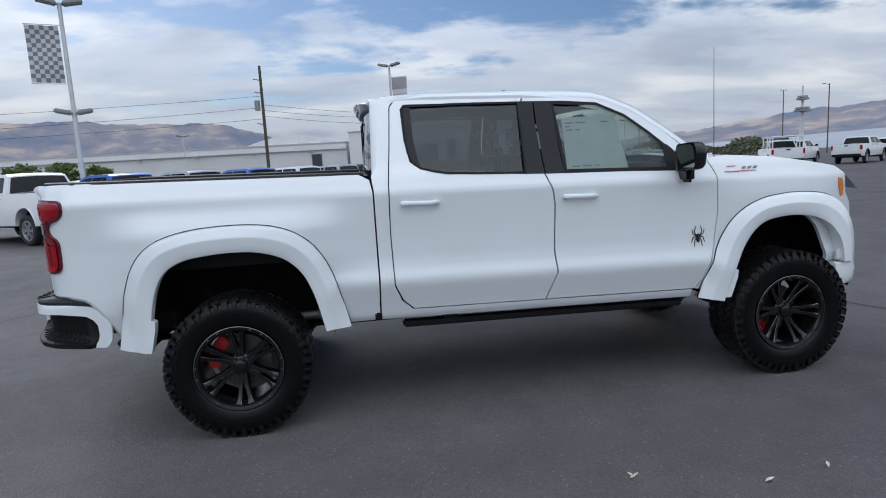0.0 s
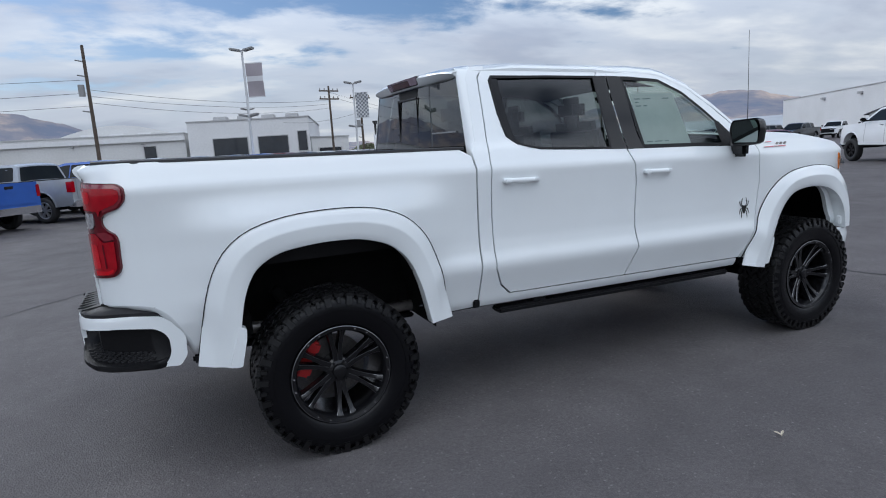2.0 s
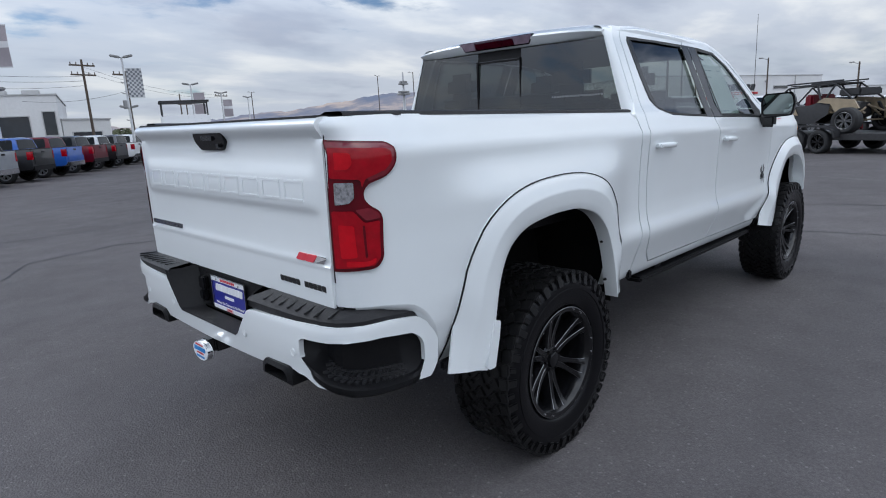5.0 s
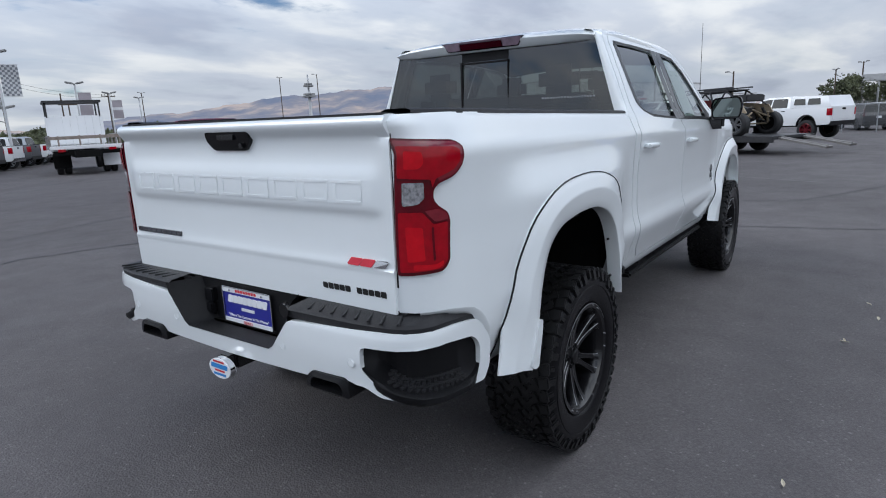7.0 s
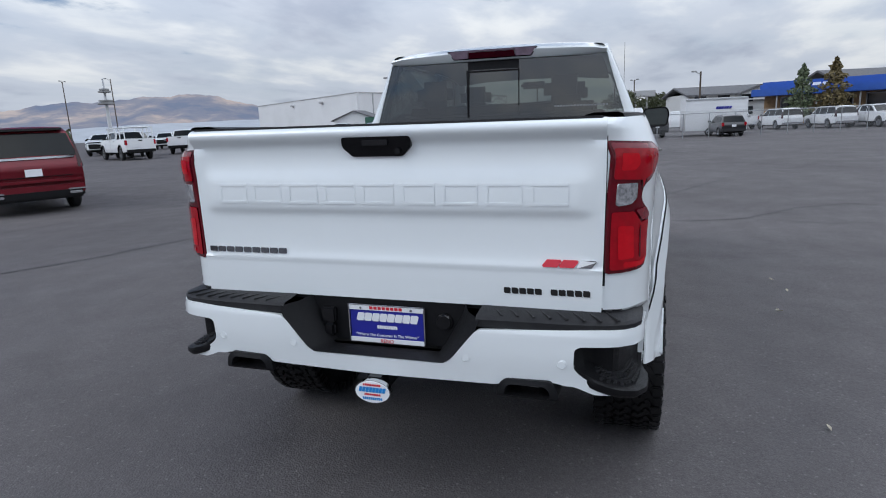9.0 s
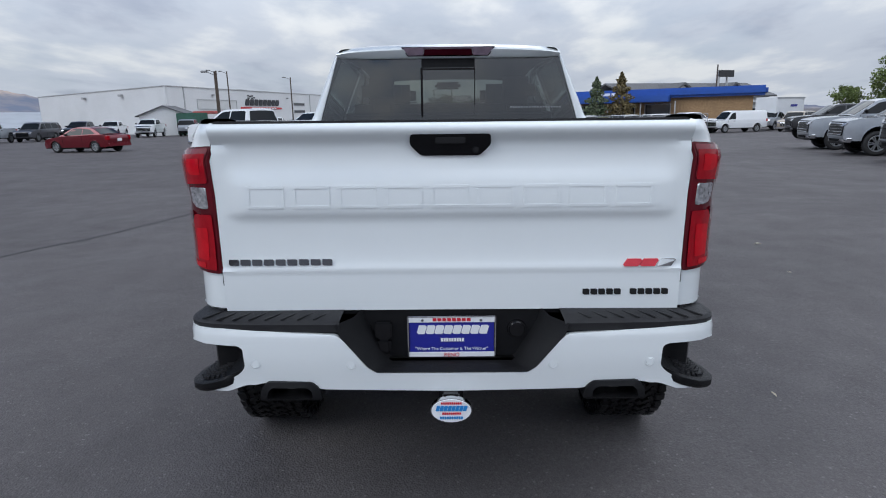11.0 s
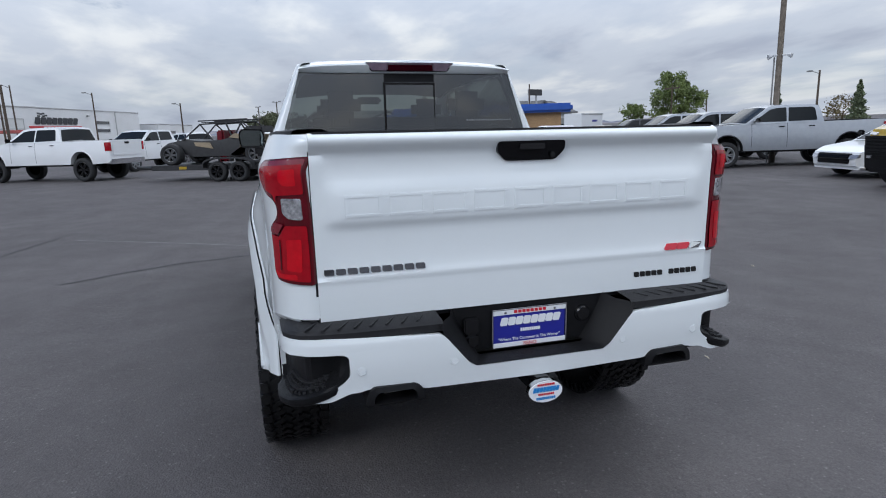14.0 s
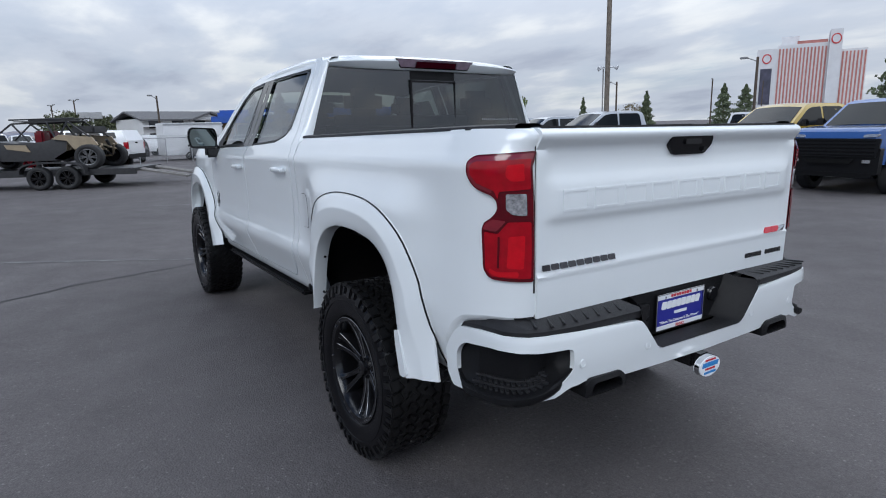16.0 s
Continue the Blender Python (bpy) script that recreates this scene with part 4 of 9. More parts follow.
R_WIN = [(1.125, 1.995), (1.11, 1.965), (1.112, 1.77), (1.122, 1.69), (1.138, 1.635), (1.168, 1.602), (1.21, 1.578), (1.28, 1.558), (1.36, 1.543), (1.60, 1.528), (1.885, 1.517), (1.905, 1.992), (1.5, 1.998)]
F_WIN = [(2.12, 1.985), (2.20, 1.982), (2.445, 1.965), (2.635, 1.875), (2.78, 1.757), (2.88, 1.665), (2.99, 1.545), (2.98, 1.478), (2.6, 1.495), (2.14, 1.508)]
for s in (-1, 1):
    rd, fd = door_x[s, 0], door_x[s, 1]
    part("window", sheet(R_WIN, skin(s, -0.010), 0.25, vstep=0.08), GLASS_SIDE, rd, "dark tinted rear door window")
    part("window", sheet(F_WIN, skin(s, -0.010), 0.25, vstep=0.08), GLASS_MID if s < 0 else GLASS_SIDE, fd, "lightly tinted front door window")
    part("window_trim", band(R_WIN, 0.014, skin(s, 0.003)), BLACK_PLASTIC, rd)
    part("window_trim", band(F_WIN, 0.022, skin(s, 0.003)), BLACK_PLASTIC, fd)
    part("rear_pillar_trim", sheet([(1.13, 1.99), (1.115, 1.96), (1.115, 1.77), (1.14, 1.64), (1.20, 1.60), (1.185, 1.66), (1.17, 1.8), (1.172, 1.975)], skin(s, 0.001), 0.1), GLOSS_BLACK, rd)
    part("pillar_panel", sheet([(1.882, 1.515), (1.895, 1.992), (2.0, 1.99), (1.992, 1.85), (2.005, 1.512)], skin(s, 0.004), 0.1), GLOSS_BLACK, rd, "gloss black pillar panel")
    part("pillar_panel", sheet([(2.014, 1.512), (2.003, 1.85), (2.008, 1.99), (2.122, 1.986), (2.145, 1.509)], skin(s, 0.004), 0.1), GLOSS_BLACK, fd, "gloss black pillar panel")
    part("mirror_sail", sheet([(2.99, 1.478), (3.02, 1.53), (2.90, 1.655), (2.86, 1.665), (2.86, 1.485)], skin(s, 0.004), 0.1), BLACK_PLASTIC, fd)
    # grab handles
    for dd, x0, x1, z0 in ((rd, 1.057, 1.30, 1.378), (fd, 2.115, 2.345, 1.356)):
        bm = bmesh.new()
        n = 14
        prev = None
        for i in range(n + 1):
            t = i / n
            x = x0 + (x1 - x0) * t
            z = z0 - 0.008 * t
            lift = 0.043 * min(1, math.sin(math.pi * min(max(t, 0.012), 0.988)) ** 0.25)
            hgt = 0.0155 * (0.75 + 0.25 * math.sin(math.pi * t) ** 0.4)
            y = side_y(x, z) - 0.004
            row = [bm.verts.new((x, s * (y + lift + 0.008 * math.cos(a)), z + hgt * math.sin(a))) for a in np.linspace(0, 2 * math.pi, 9)[:-1]]
            if prev:
                for k in range(8):
                    bm.faces.new((prev[k], prev[(k + 1) % 8], row[(k + 1) % 8], row[k]))
            else:
                bm.faces.new(row)
            prev = row
        bm.faces.new(prev[::-1])
        for xx in (x0 + 0.02, x1 - 0.03):
            box(bm, xx + 0.005, s * (side_y(xx, z0) + 0.014), z0 - 0.004, 0.045, 0.055, 0.022, bevel=0.006)
        part("door_handle", bm, WHITE, dd)
        bm = bmesh.new()
        cx = (x0 + x1) / 2
        prev = None
        for k, w in ((0.0, 0.001), (0.6, 0.0015), (1.0, 0.0012)):
            row = [bm.verts.new((cx + 0.052 * k * math.cos(a), s * (side_y(cx, z0) + w), z0 + 0.004 + 0.030 * k * math.sin(a))) for a in np.linspace(0, 2 * math.pi, 17)[:-1]]
            if prev:
                for i in range(16):
                    bm.faces.new((prev[i], prev[(i + 1) % 16], row[(i + 1) % 16], row[i]))
            prev = row
        part("handle_cup", bm, WHITE, dd)
    # mirror
    bm = bmesh.new()
    o = rounded([(0.985, 1.472), (1.200, 1.485), (1.218, 1.60), (1.195, 1.662), (0.995, 1.652), (0.975, 1.60)], 0.03, 4)
    rings = []
    for x, k in ((2.912, 0.94), (2.902, 1.0), (2.94, 1.0), (2.97, 0.95), (2.995, 0.78), (3.002, 0.45)):
        rings.append([bm.verts.new((x + (3.05 - x) * 0.0, s * (1.1 + (u - 1.1) * k), 1.57 + (v - 1.57) * k)) for u, v in o])
    for p, q in zip(rings, rings[1:]):
        for i in range(len(p)):
            bm.faces.new((p[i], p[(i + 1) % len(p)], q[(i + 1) % len(p)], q[i]))
    bm.faces.new(rings[-1])
    bm.faces.new(rings[0])
    tube(bm, (2.96, s * 1.06, 1.52), (3.0, s * 0.93, 1.43), 0.035, 0.05, n=12)
    box(bm, 2.965, s * 1.01, 1.455, 0.06, 0.13, 0.11, Matrix(), bevel=0.02)
    mirror = part("door_mirror", bm, SATIN_BLACK, fd, "black door mirror")
    bm = slab(bmesh.new(), [(1.1 + (u - 1.1) * 0.88, 1.57 + (v - 1.57) * 0.86) for u, v in o], lambda u, v, w: (2.918 - w - (v - 1.485) * 0.13, s * u, v), 0.004)
    part("mirror_glass", bm, MIRROR, mirror, "mirror glass")
    # running board
    bm = bmesh.new()
    box(bm, 2.0, s * 0.875, 0.565, 1.96, 0.11, 0.035, Matrix.Rotation(radians(0.9), 4, "Y") @ Matrix.Translation((0.0, 0, 0.032)), bevel=0.012)
    for x in (1.35, 2.65):
        box(bm, x, s * 0.82, 0.60, 0.10, 0.14, 0.05, bevel=0.01)
    part("running_board", bm, BLACK_PLASTIC, truck, "black power running board")
    bm = bmesh.new()
    box(bm, -0.672, s * 0.945, 0.64, 0.07, 0.02, 0.045, bevel=0.01)
    part("corner_pad", bm, BLACK_PLASTIC, truck)
    bm = bmesh.new()
    box(bm, 0.872, s * 0.93, 0.655, 0.045, 0.02, 0.05, bevel=0.008)
    part("corner_pad", bm, BLACK_PLASTIC, truck)
    for xa, xb in ((-0.522, -0.460), (3.27, 3.345)):  # the stepped lower end of each flare
        bm = slab(bmesh.new(), rounded([(xa, 0.585), (xa + 0.035, 0.585), (xb + 0.006, 0.72), (xb + 0.012, 0.775), (xb - 0.022, 0.785), (xa - 0.02, 0.60)], 0.008, 3), lambda u, v, w: (u, s * ((0.985 if xa < 1 else 0.968) + w), v), 0.058 if xa < 1 else 0.052)
        part("flare_tab", bm, WHITE, truck)

# small spider decal on each front door, and the trim badge on each fender
for s in (-1, 1):
    bm = bmesh.new()
    cx, cz = 3.078, 1.02
    fy = lambda u, v, w, s=s: (u, s * (side_y(u, v) + 0.002 + w), v)  # noqa: E731
    for (ex, ez, rx, rz) in ((0, -0.022, 0.013, 0.018), (0, 0.008, 0.010, 0.014)):
        slab(bm, [(cx + ex + rx * math.cos(2 * math.pi * i / 14), cz + ez + rz * math.sin(2 * math.pi * i / 14)) for i in range(14)], fy, 0.002)
    for sx in (-1, 1):
        for (x1, z1, x2, z2) in ((0.028, 0.035, 0.018, 0.075), (0.038, 0.022, 0.046, 0.052), (0.036, -0.004, 0.050, -0.040), (0.024, -0.026, 0.030, -0.070)):
            p0, p1, p2 = Vector((cx + sx * 0.008, cz + 0.002)), Vector((cx + sx * x1, cz + z1)), Vector((cx + sx * x2, cz + z2))
            for a, b, w in ((p0, p1, 0.004), (p1, p2, 0.0034)):
                d = (b - a).normalized()
                nn = Vector((-d.y, d.x)) * w
                slab(bm, [tuple(a + nn), tuple(a - nn), tuple(b - nn * 0.7), tuple(b + nn * 0.7)], fy, 0.002)
    part("spider_decal", bm, DECAL_BLACK, truck, "black spider-shaped decal", smooth=0)
    ff = lambda u, v, w, s=s: (u, s * (side_y(u, v) + 0.003 + w), v)  # noqa: E731
    letter_row("fender_badge", 1, 3.29, 3.36, 1.484, 1.488, ff, 0.004, BADGE_RED, truck, "red fender badge", slant=0.8, gap=0.1)
    letter_row("fender_badge", 3, 3.39, 3.52, 1.464, 1.480, ff, 0.003, STEEL, truck, "chrome fender badge", slant=0.8, gap=0.45)
    letter_row("fender_badge", 1, 3.27, 3.50, 1.449, 1.453, ff, 0.004, BADGE_RED, truck, "red line under the fender badge", gap=0.0)

# stop lamp over the rear window, slider frame and lettering in the glass
bm = bmesh.new()
stop_f = lambda d: lambda u, v, w: (0.838 + d + w - (v - 2.0) * 0.42 + 0.24 * abs(u) ** 2, u, v)  # noqa: E731
slab(bm, rounded([(-0.300, 2.054), (-0.258, 1.998), (0.258, 1.998), (0.300, 2.054)], 0.006, 2), stop_f(0.0), 0.06)
stop = part("stop_lamp", bm, GLOSS_BLACK, truck, "smoked high stop lamp over the rear window", smooth=0)
for s in (-1, 1):
    bm = slab(bmesh.new(), rounded([(s * 0.289, 2.050), (s * 0.255, 2.003), (s * 0.158, 2.003), (s * 0.156, 2.035), (s * 0.145, 2.050)], 0.004, 2), stop_f(-0.003), 0.02)
    part("side_lens", bm, STOP_CLEAR, stop, "pale smoked end lens", smooth=0)
bm = slab(bmesh.new(), [(-0.143, 2.050), (-0.150, 2.041), (0.150, 2.041), (0.143, 2.050)], stop_f(-0.003), 0.02)
part("side_lens", bm, STOP_CLEAR, stop, smooth=0)
bm = slab(bmesh.new(), rounded([(-0.150, 2.038), (-0.154, 2.003), (0.154, 2.003), (0.150, 2.038)], 0.003, 2), stop_f(-0.003), 0.02)
part("red_lens", bm, STOP_RED, stop, "dark red middle lens", smooth=0)
bm = bmesh.new()
box(bm, 0.876, 0, 1.921, 0.014, 0.345, 0.009)
box(bm, 0.874, 0.172, 1.775, 0.012, 0.014, 0.31)
box(bm, 0.876, -0.172, 1.775, 0.008, 0.006, 0.31)
box(bm, 0.876, 0, 1.583, 0.010, 1.66, 0.016)
part("slider_frame", bm, GLOSS_BLACK, truck)
bm = bmesh.new()
slab(bm, [(-0.172, 1.93), (0.172, 1.93), (0.172, 1.985), (-0.172, 1.985)], lambda u, v, w: (0.882 + w, u, v), 0.004)
part("glass_band", bm, INTERIOR, truck, smooth=0)
letter_row("glass_lettering", 19, -0.40, -0.74, 1.672, 1.682, lambda u, v, w: (0.866 + abs(u) * 0.028 + w, u, v), 0.002, TRIM_GREY, truck, "white row of small blocks on the rear glass", gap=0.25)
for s in (-1, 1):  # white pillar beside the rear glass
    bm = bmesh.new()
    prev = None
    for i in range(23):
        z = 1.50 + 0.535 * min(i, 18) / 18 + (0, 0.010, 0.016, 0.019, 0.020)[max(0, i - 18)]
        roll = (0, 0.010, 0.028, 0.055, 0.085)[max(0, i - 18)]  # the top rolls over into the roof
        xi, yi = 0.892 + (z - 1.575) * 0.048, 0.854 - 0.312 * (z - 1.575)
        yi -= roll * 0.6
        xo = roll * 0.6 + max(xi + 0.006, interp(z, [1.555, 1.62, 1.98, 2.04], [0.885, 0.928, 0.965, 0.995]) + 0.006)
        yo = side_y(xo, z) - 0.0005 - roll
        xc, yc = xi - 0.004, yi + (yo - yi) * 0.80
        row = []
        for k in range(9):
            w = k / 8
            g = ((1 - w) ** 2, 2 * w * (1 - w), w * w)
            row.append(bm.verts.new((xi * g[0] + xc * g[1] + xo * g[2], s * (yi * g[0] + yc * g[1] + yo * g[2]), z)))
        if prev:
            for k in range(8):
                bm.faces.new((prev[k], prev[k + 1], row[k + 1], row[k]))
        prev = row
    part("rear_pillar", bm, WHITE, truck)
bm = bmesh.new()
prev = None
for i in range(21):
    y = -0.735 + 1.47 * i / 20
    e = abs(y) / 0.735
    c, b = 0.02 * (1 - e * e), 0.030 * e ** 12
    top = 0.022 * e ** 2 + 0.010 * e ** 9
    up = 0.010 * e ** 16
    row = [bm.verts.new(p) for p in ((0.912 - c, y * 0.968, 1.986 + up), (0.884 - c + b, y * 0.975, 1.988 + up), (0.876 - c + b, y * 0.98, 1.996 + up * 0.8), (0.857 - c + b, y * 0.985, 2.040 - top * 0.8), (0.862 - c + b, y * 0.988, 2.053 - top), (0.93, y * 0.985, 2.077 - 0.022 * e ** 2 - 0.024 * e ** 9))]
    if prev:
        for k in range(5):
            bm.faces.new((prev[k], prev[k + 1], row[k + 1], row[k]))
    else:
        bm.faces.new(row)
    prev = row
bm.faces.new(prev[::-1])
part("roof_lip", bm, WHITE, truck)

# bonnet and plain front
def hood_f(u, v):
    z = interp(u, [3.12, 3.2, 3.43, 3.92, 4.23, 4.36, 4.45], [1.578, 1.583, 1.572, 1.53, 1.468, 1.40, 1.30])
    hw = side_y(min(u, 4.3), 1.5) - 0.02
    return (u, v * hw, z - 0.045 * abs(v) ** 5 + 0.012 * math.cos(v * 4.2))


bm = bmesh.new()
flat_poly(bm, [(3.12, -1), (4.45, -1), (4.45, 1), (3.12, 1)])
grid_cut(bm, steps(3.12, 4.45, 0.1), [-0.97, -0.92, -0.85, -0.75, -0.6, -0.4, -0.2, 0, 0.2, 0.4, 0.6, 0.75, 0.85, 0.92, 0.97])
for v in bm.verts:
    v.co = hood_f(v.co.x, v.co.z)
part("bonnet", bm, WHITE, truck)
bm = bmesh.new()
flat_poly(bm, [(-0.80, 0.60), (0.80, 0.60), (0.80, 1.30), (-0.80, 1.30)])
grid_cut(bm, steps(-0.8, 0.8, 0.1), [0.8, 0.95, 1.1, 1.2])
for v in bm.verts:
    u, z = v.co.x, v.co.z
    v.co = (4.50 - 0.28 * abs(u) ** 3 - 0.1 * max(0, z - 1.15), u, z)
part("grille", bm, BLACK_PLASTIC, truck)
for s in (-1, 1):  # white corner of the front bumper
    bm = bmesh.new()
    prev = None
    for a in range(9):
        t = a / 8
        x = 4.12 + 0.30 * math.sin(t * math.pi / 2)
        y = 1.012 - 0.24 * (1 - math.cos(t * math.pi / 2))
        row = [bm.verts.new((x + dx, s * (y + dy), z)) for dx, dy, z in ((-0.02, -0.05, 0.585), (-0.01, -0.012, 0.595), (0.0, 0.0, 0.62), (0.006, 0.002, 0.70), (0.0, -0.006, 0.752), (-0.01, -0.02, 0.76), (-0.02, -0.06, 0.76))]
        if prev:
            for i in range(6):
                bm.faces.new((prev[i], prev[i + 1], row[i + 1], row[i]))
        else:
            bm.faces.new(row)
        prev = row
    part("bumper_corner", bm, WHITE, truck)
    bm = bmesh.new()
    box(bm, 4.165, s * 0.985, 0.82, 0.05, 0.03, 0.07, bevel=0.006)
    part("flare_bracket", bm, WHITE, truck)
    bm = slab(bmesh.new(), rounded([(4.175, 1.362), (4.225, 1.345), (4.245, 1.30), (4.245, 1.225), (4.215, 1.225), (4.185, 1.29)], 0.01, 3), lambda u, v, w: (u, s * (side_y(u, v) + 0.006 - w), v), 0.03)
    part("side_marker", bm, AMBER, truck, "amber side marker", smooth=0)
    part("headlamp", box(bmesh.new(), 4.22, s * 0.76, 1.29, 0.16, 0.24, 0.10, bevel=0.02), LAMP_CLEAR, truck)
bm = bmesh.new()
tube(bm, (3.30, -0.80, 1.53), (3.30, -0.80, 1.56), 0.012, 0.006, n=10)
tube(bm, (3.30, -0.80, 1.55), (3.29, -0.795, 2.30), 0.0028, 0.0015, n=6)
part("aerial", bm, SATIN_BLACK, truck, "thin black mast aerial")

# ---- cabin
bm = bmesh.new()
box(bm, 1.95, 0, 0.78, 2.2, 1.74, 0.06)
box(bm, 0.93, 0, 1.15, 0.03, 1.7, 0.80)
for s in (-1, 1):
    box(bm, 2.0, s * 0.885, 1.12, 2.1, 0.02, 0.72)
box(bm, 3.0, 0, 1.30, 0.35, 1.7, 0.36, bevel=0.05)
part("cabin", bm, INTERIOR, truck)
bm = bmesh.new()
flat_poly(bm, [(0.96, -0.68), (2.5, -0.68), (2.5, 0.68), (0.96, 0.68)])
grid_cut(bm, [1.2, 1.6, 2.0, 2.3], [-0.4, 0, 0.4])
for v in bm.verts:
    q = roof_f(v.co.x, v.co.z)
    v.co = (q[0], q[1], q[2] - 0.07)
part("headliner", bm, INTERIOR, truck)


def seat(x, y, w, parent, rests):
    bm = bmesh.new()
    box(bm, x + 0.05, y, 1.08, 0.52, w, 0.18, bevel=0.05)
    box(bm, x - 0.26, y, 1.40, 0.16, w, 0.62, Matrix.Translation((x - 0.26, y, 1.4)) @ Matrix.Rotation(radians(-10), 4, "Y") @ Matrix.Translation((-(x - 0.26), -y, -1.4)), bevel=0.06)
    for ry in rests:
        box(bm, x - 0.34, ry, 1.79, 0.11, 0.27, 0.18, bevel=0.05)
        for d in (-0.06, 0.06):
            tube(bm, (x - 0.33, ry + d, 1.66), (x - 0.34, ry + d, 1.76), 0.007, n=8)
    part("seat", bm, SEAT_CLOTH, parent, "black cabin seat with headrest")


seat(2.32, -0.40, 0.54, truck, (-0.40,))
seat(2.32, 0.40, 0.54, truck, (0.40,))
seat(1.36, 0.0, 1.40, truck, (-0.45, 0.45))
bm = bmesh.new()
SW = Matrix.Translation((2.74, 0.40, 1.42)) @ Matrix.Rotation(radians(62), 4, "Y")
n = 28
for i in range(n):
    a, b = 2 * math.pi * i / n, 2 * math.pi * (i + 1) / n
    tube(bm, SW @ Vector((0.19 * math.cos(a), 0.19 * math.sin(a), 0)), SW @ Vector((0.19 * math.cos(b), 0.19 * math.sin(b), 0)), 0.014, n=6, caps=False)
for a in (0.2, math.pi - 0.2, -math.pi / 2):
    tube(bm, SW @ Vector((0, 0, 0)), SW @ Vector((0.18 * math.cos(a), 0.18 * math.sin(a), 0)), 0.016, n=6)
part("steering_wheel", bm, INTERIOR, truck)
bm = bmesh.new()
box(bm, 2.62, 0, 1.90, 0.05, 0.24, 0.065, bevel=0.02)
part("rear_view_mirror", bm, INTERIOR, truck)
# price sheets inside the front passenger window
bm = bmesh.new()
ps = skin(-1, -0.022)
slab(bm, [(2.17, 1.515), (2.60, 1.50), (2.57, 1.87), (2.19, 1.87)], lambda u, v, w: tuple(Vector(ps(u, v)) + Vector((0, w, 0))), 0.001)
sticker = part("price_sheet", bm, PAPER, truck, "printed price sheet inside the window", smooth=0)
bm = bmesh.new()
rs = random.Random(4)
for i in range(13):
    v = 1.54 + i * 0.024
    u = 2.21
    while u < 2.52:
        w = rs.uniform(0.03, 0.12)
        if rs.random() < 0.75:
            slab(bm, [(u, v), (min(u + w, 2.55), v), (min(u + w, 2.55), v + 0.008), (u, v + 0.008)], lambda a, b, c: tuple(Vector(skin(-1, -0.0205)(a, b)) - Vector((0, c, 0))), 0.0004)
        u += w + 0.02
part("print_line", bm, material("print_grey", (0.28, 0.33, 0.33), 0.7, vary=0.1), sticker, smooth=0)

# ---- running gear
bm = bmesh.new()
for s in (-1, 1):
    box(bm, 1.85, s * 0.42, 0.68, 5.3, 0.08, 0.16, bevel=0.01)
    box(bm, 0.0, s * 0.55, 0.55, 1.2, 0.065, 0.03, bevel=0.008)
    tube(bm, (-0.25, s * 0.62, 0.86), (0.05, s * 0.66, 0.42), 0.032, n=12)
tube(bm, (0, -0.75, 0.44), (0, 0.75, 0.44), 0.05, n=14)
bmesh.ops.create_uvsphere(bm, u_segments=16, v_segments=10, radius=0.16, matrix=Matrix.Translation((0, 0.0, 0.44)))
tube(bm, (0, 0, 0.48), (2.2, 0, 0.62), 0.045, n=12)
for s in (-1, 1):
    tube(bm, (3.74, s * 0.2, 0.5), (3.745, s * 0.75, 0.44), 0.04, n=10)
    box(bm, 3.74, s * 0.55, 0.42, 0.5, 0.5, 0.05, bevel=0.01)
box(bm, 3.7, 0, 0.55, 0.9, 0.7, 0.12)
# broad closed pans, added to keep light from leaking under the body
box(bm, 1.85, 0.0, 0.66, 2.4, 1.72, 0.10)
box(bm, -0.75, 0.0, 0.72, 0.7, 1.6, 0.10)
box(bm, 1.6, 0.0, 0.72, 5.4, 0.95, 0.10)
part("chassis", bm, UNDER, truck)
bm = bmesh.new()
for s in (-1, 1):
    tube(bm, (0.9, s * 0.56, 0.60), (-0.55, s * 0.62, 0.66), 0.035, n=12)
    tube(bm, (-0.55, s * 0.62, 0.66), (-1.12, s * 0.565, 0.675), 0.035, n=12)
box(bm, 0.6, 0.30, 0.60, 0.6, 0.28, 0.18, bevel=0.05)
part("exhaust", bm, STEEL, truck, "dull steel exhaust pipes")

# ---- wheels


def tyre_mesh():
    bm = bmesh.new()
    R = 0.425
    prof = [(0.260, 0.118), (0.270, 0.138), (0.285, 0.149), (0.33, 0.157), (0.365, 0.158), (0.395, 0.152), (0.412, 0.140), (R, 0.122), (R, 0.06), (R, 0.0)]
    prof = prof + [(r, -h) for r, h in prof[-2::-1]]
    lathe(bm, prof, 84, mi=1)
    for f in bm.faces:
        c = f.calc_center_median()
        if math.hypot(c.x, c.z) > 0.418:
            f.material_index = 0
    # raised ring on the sidewall
    lathe(bm, [(0.352, 0.1575), (0.353, 0.1605), (0.357, 0.1605), (0.358, 0.1575)], 84, mi=1)
    return bm


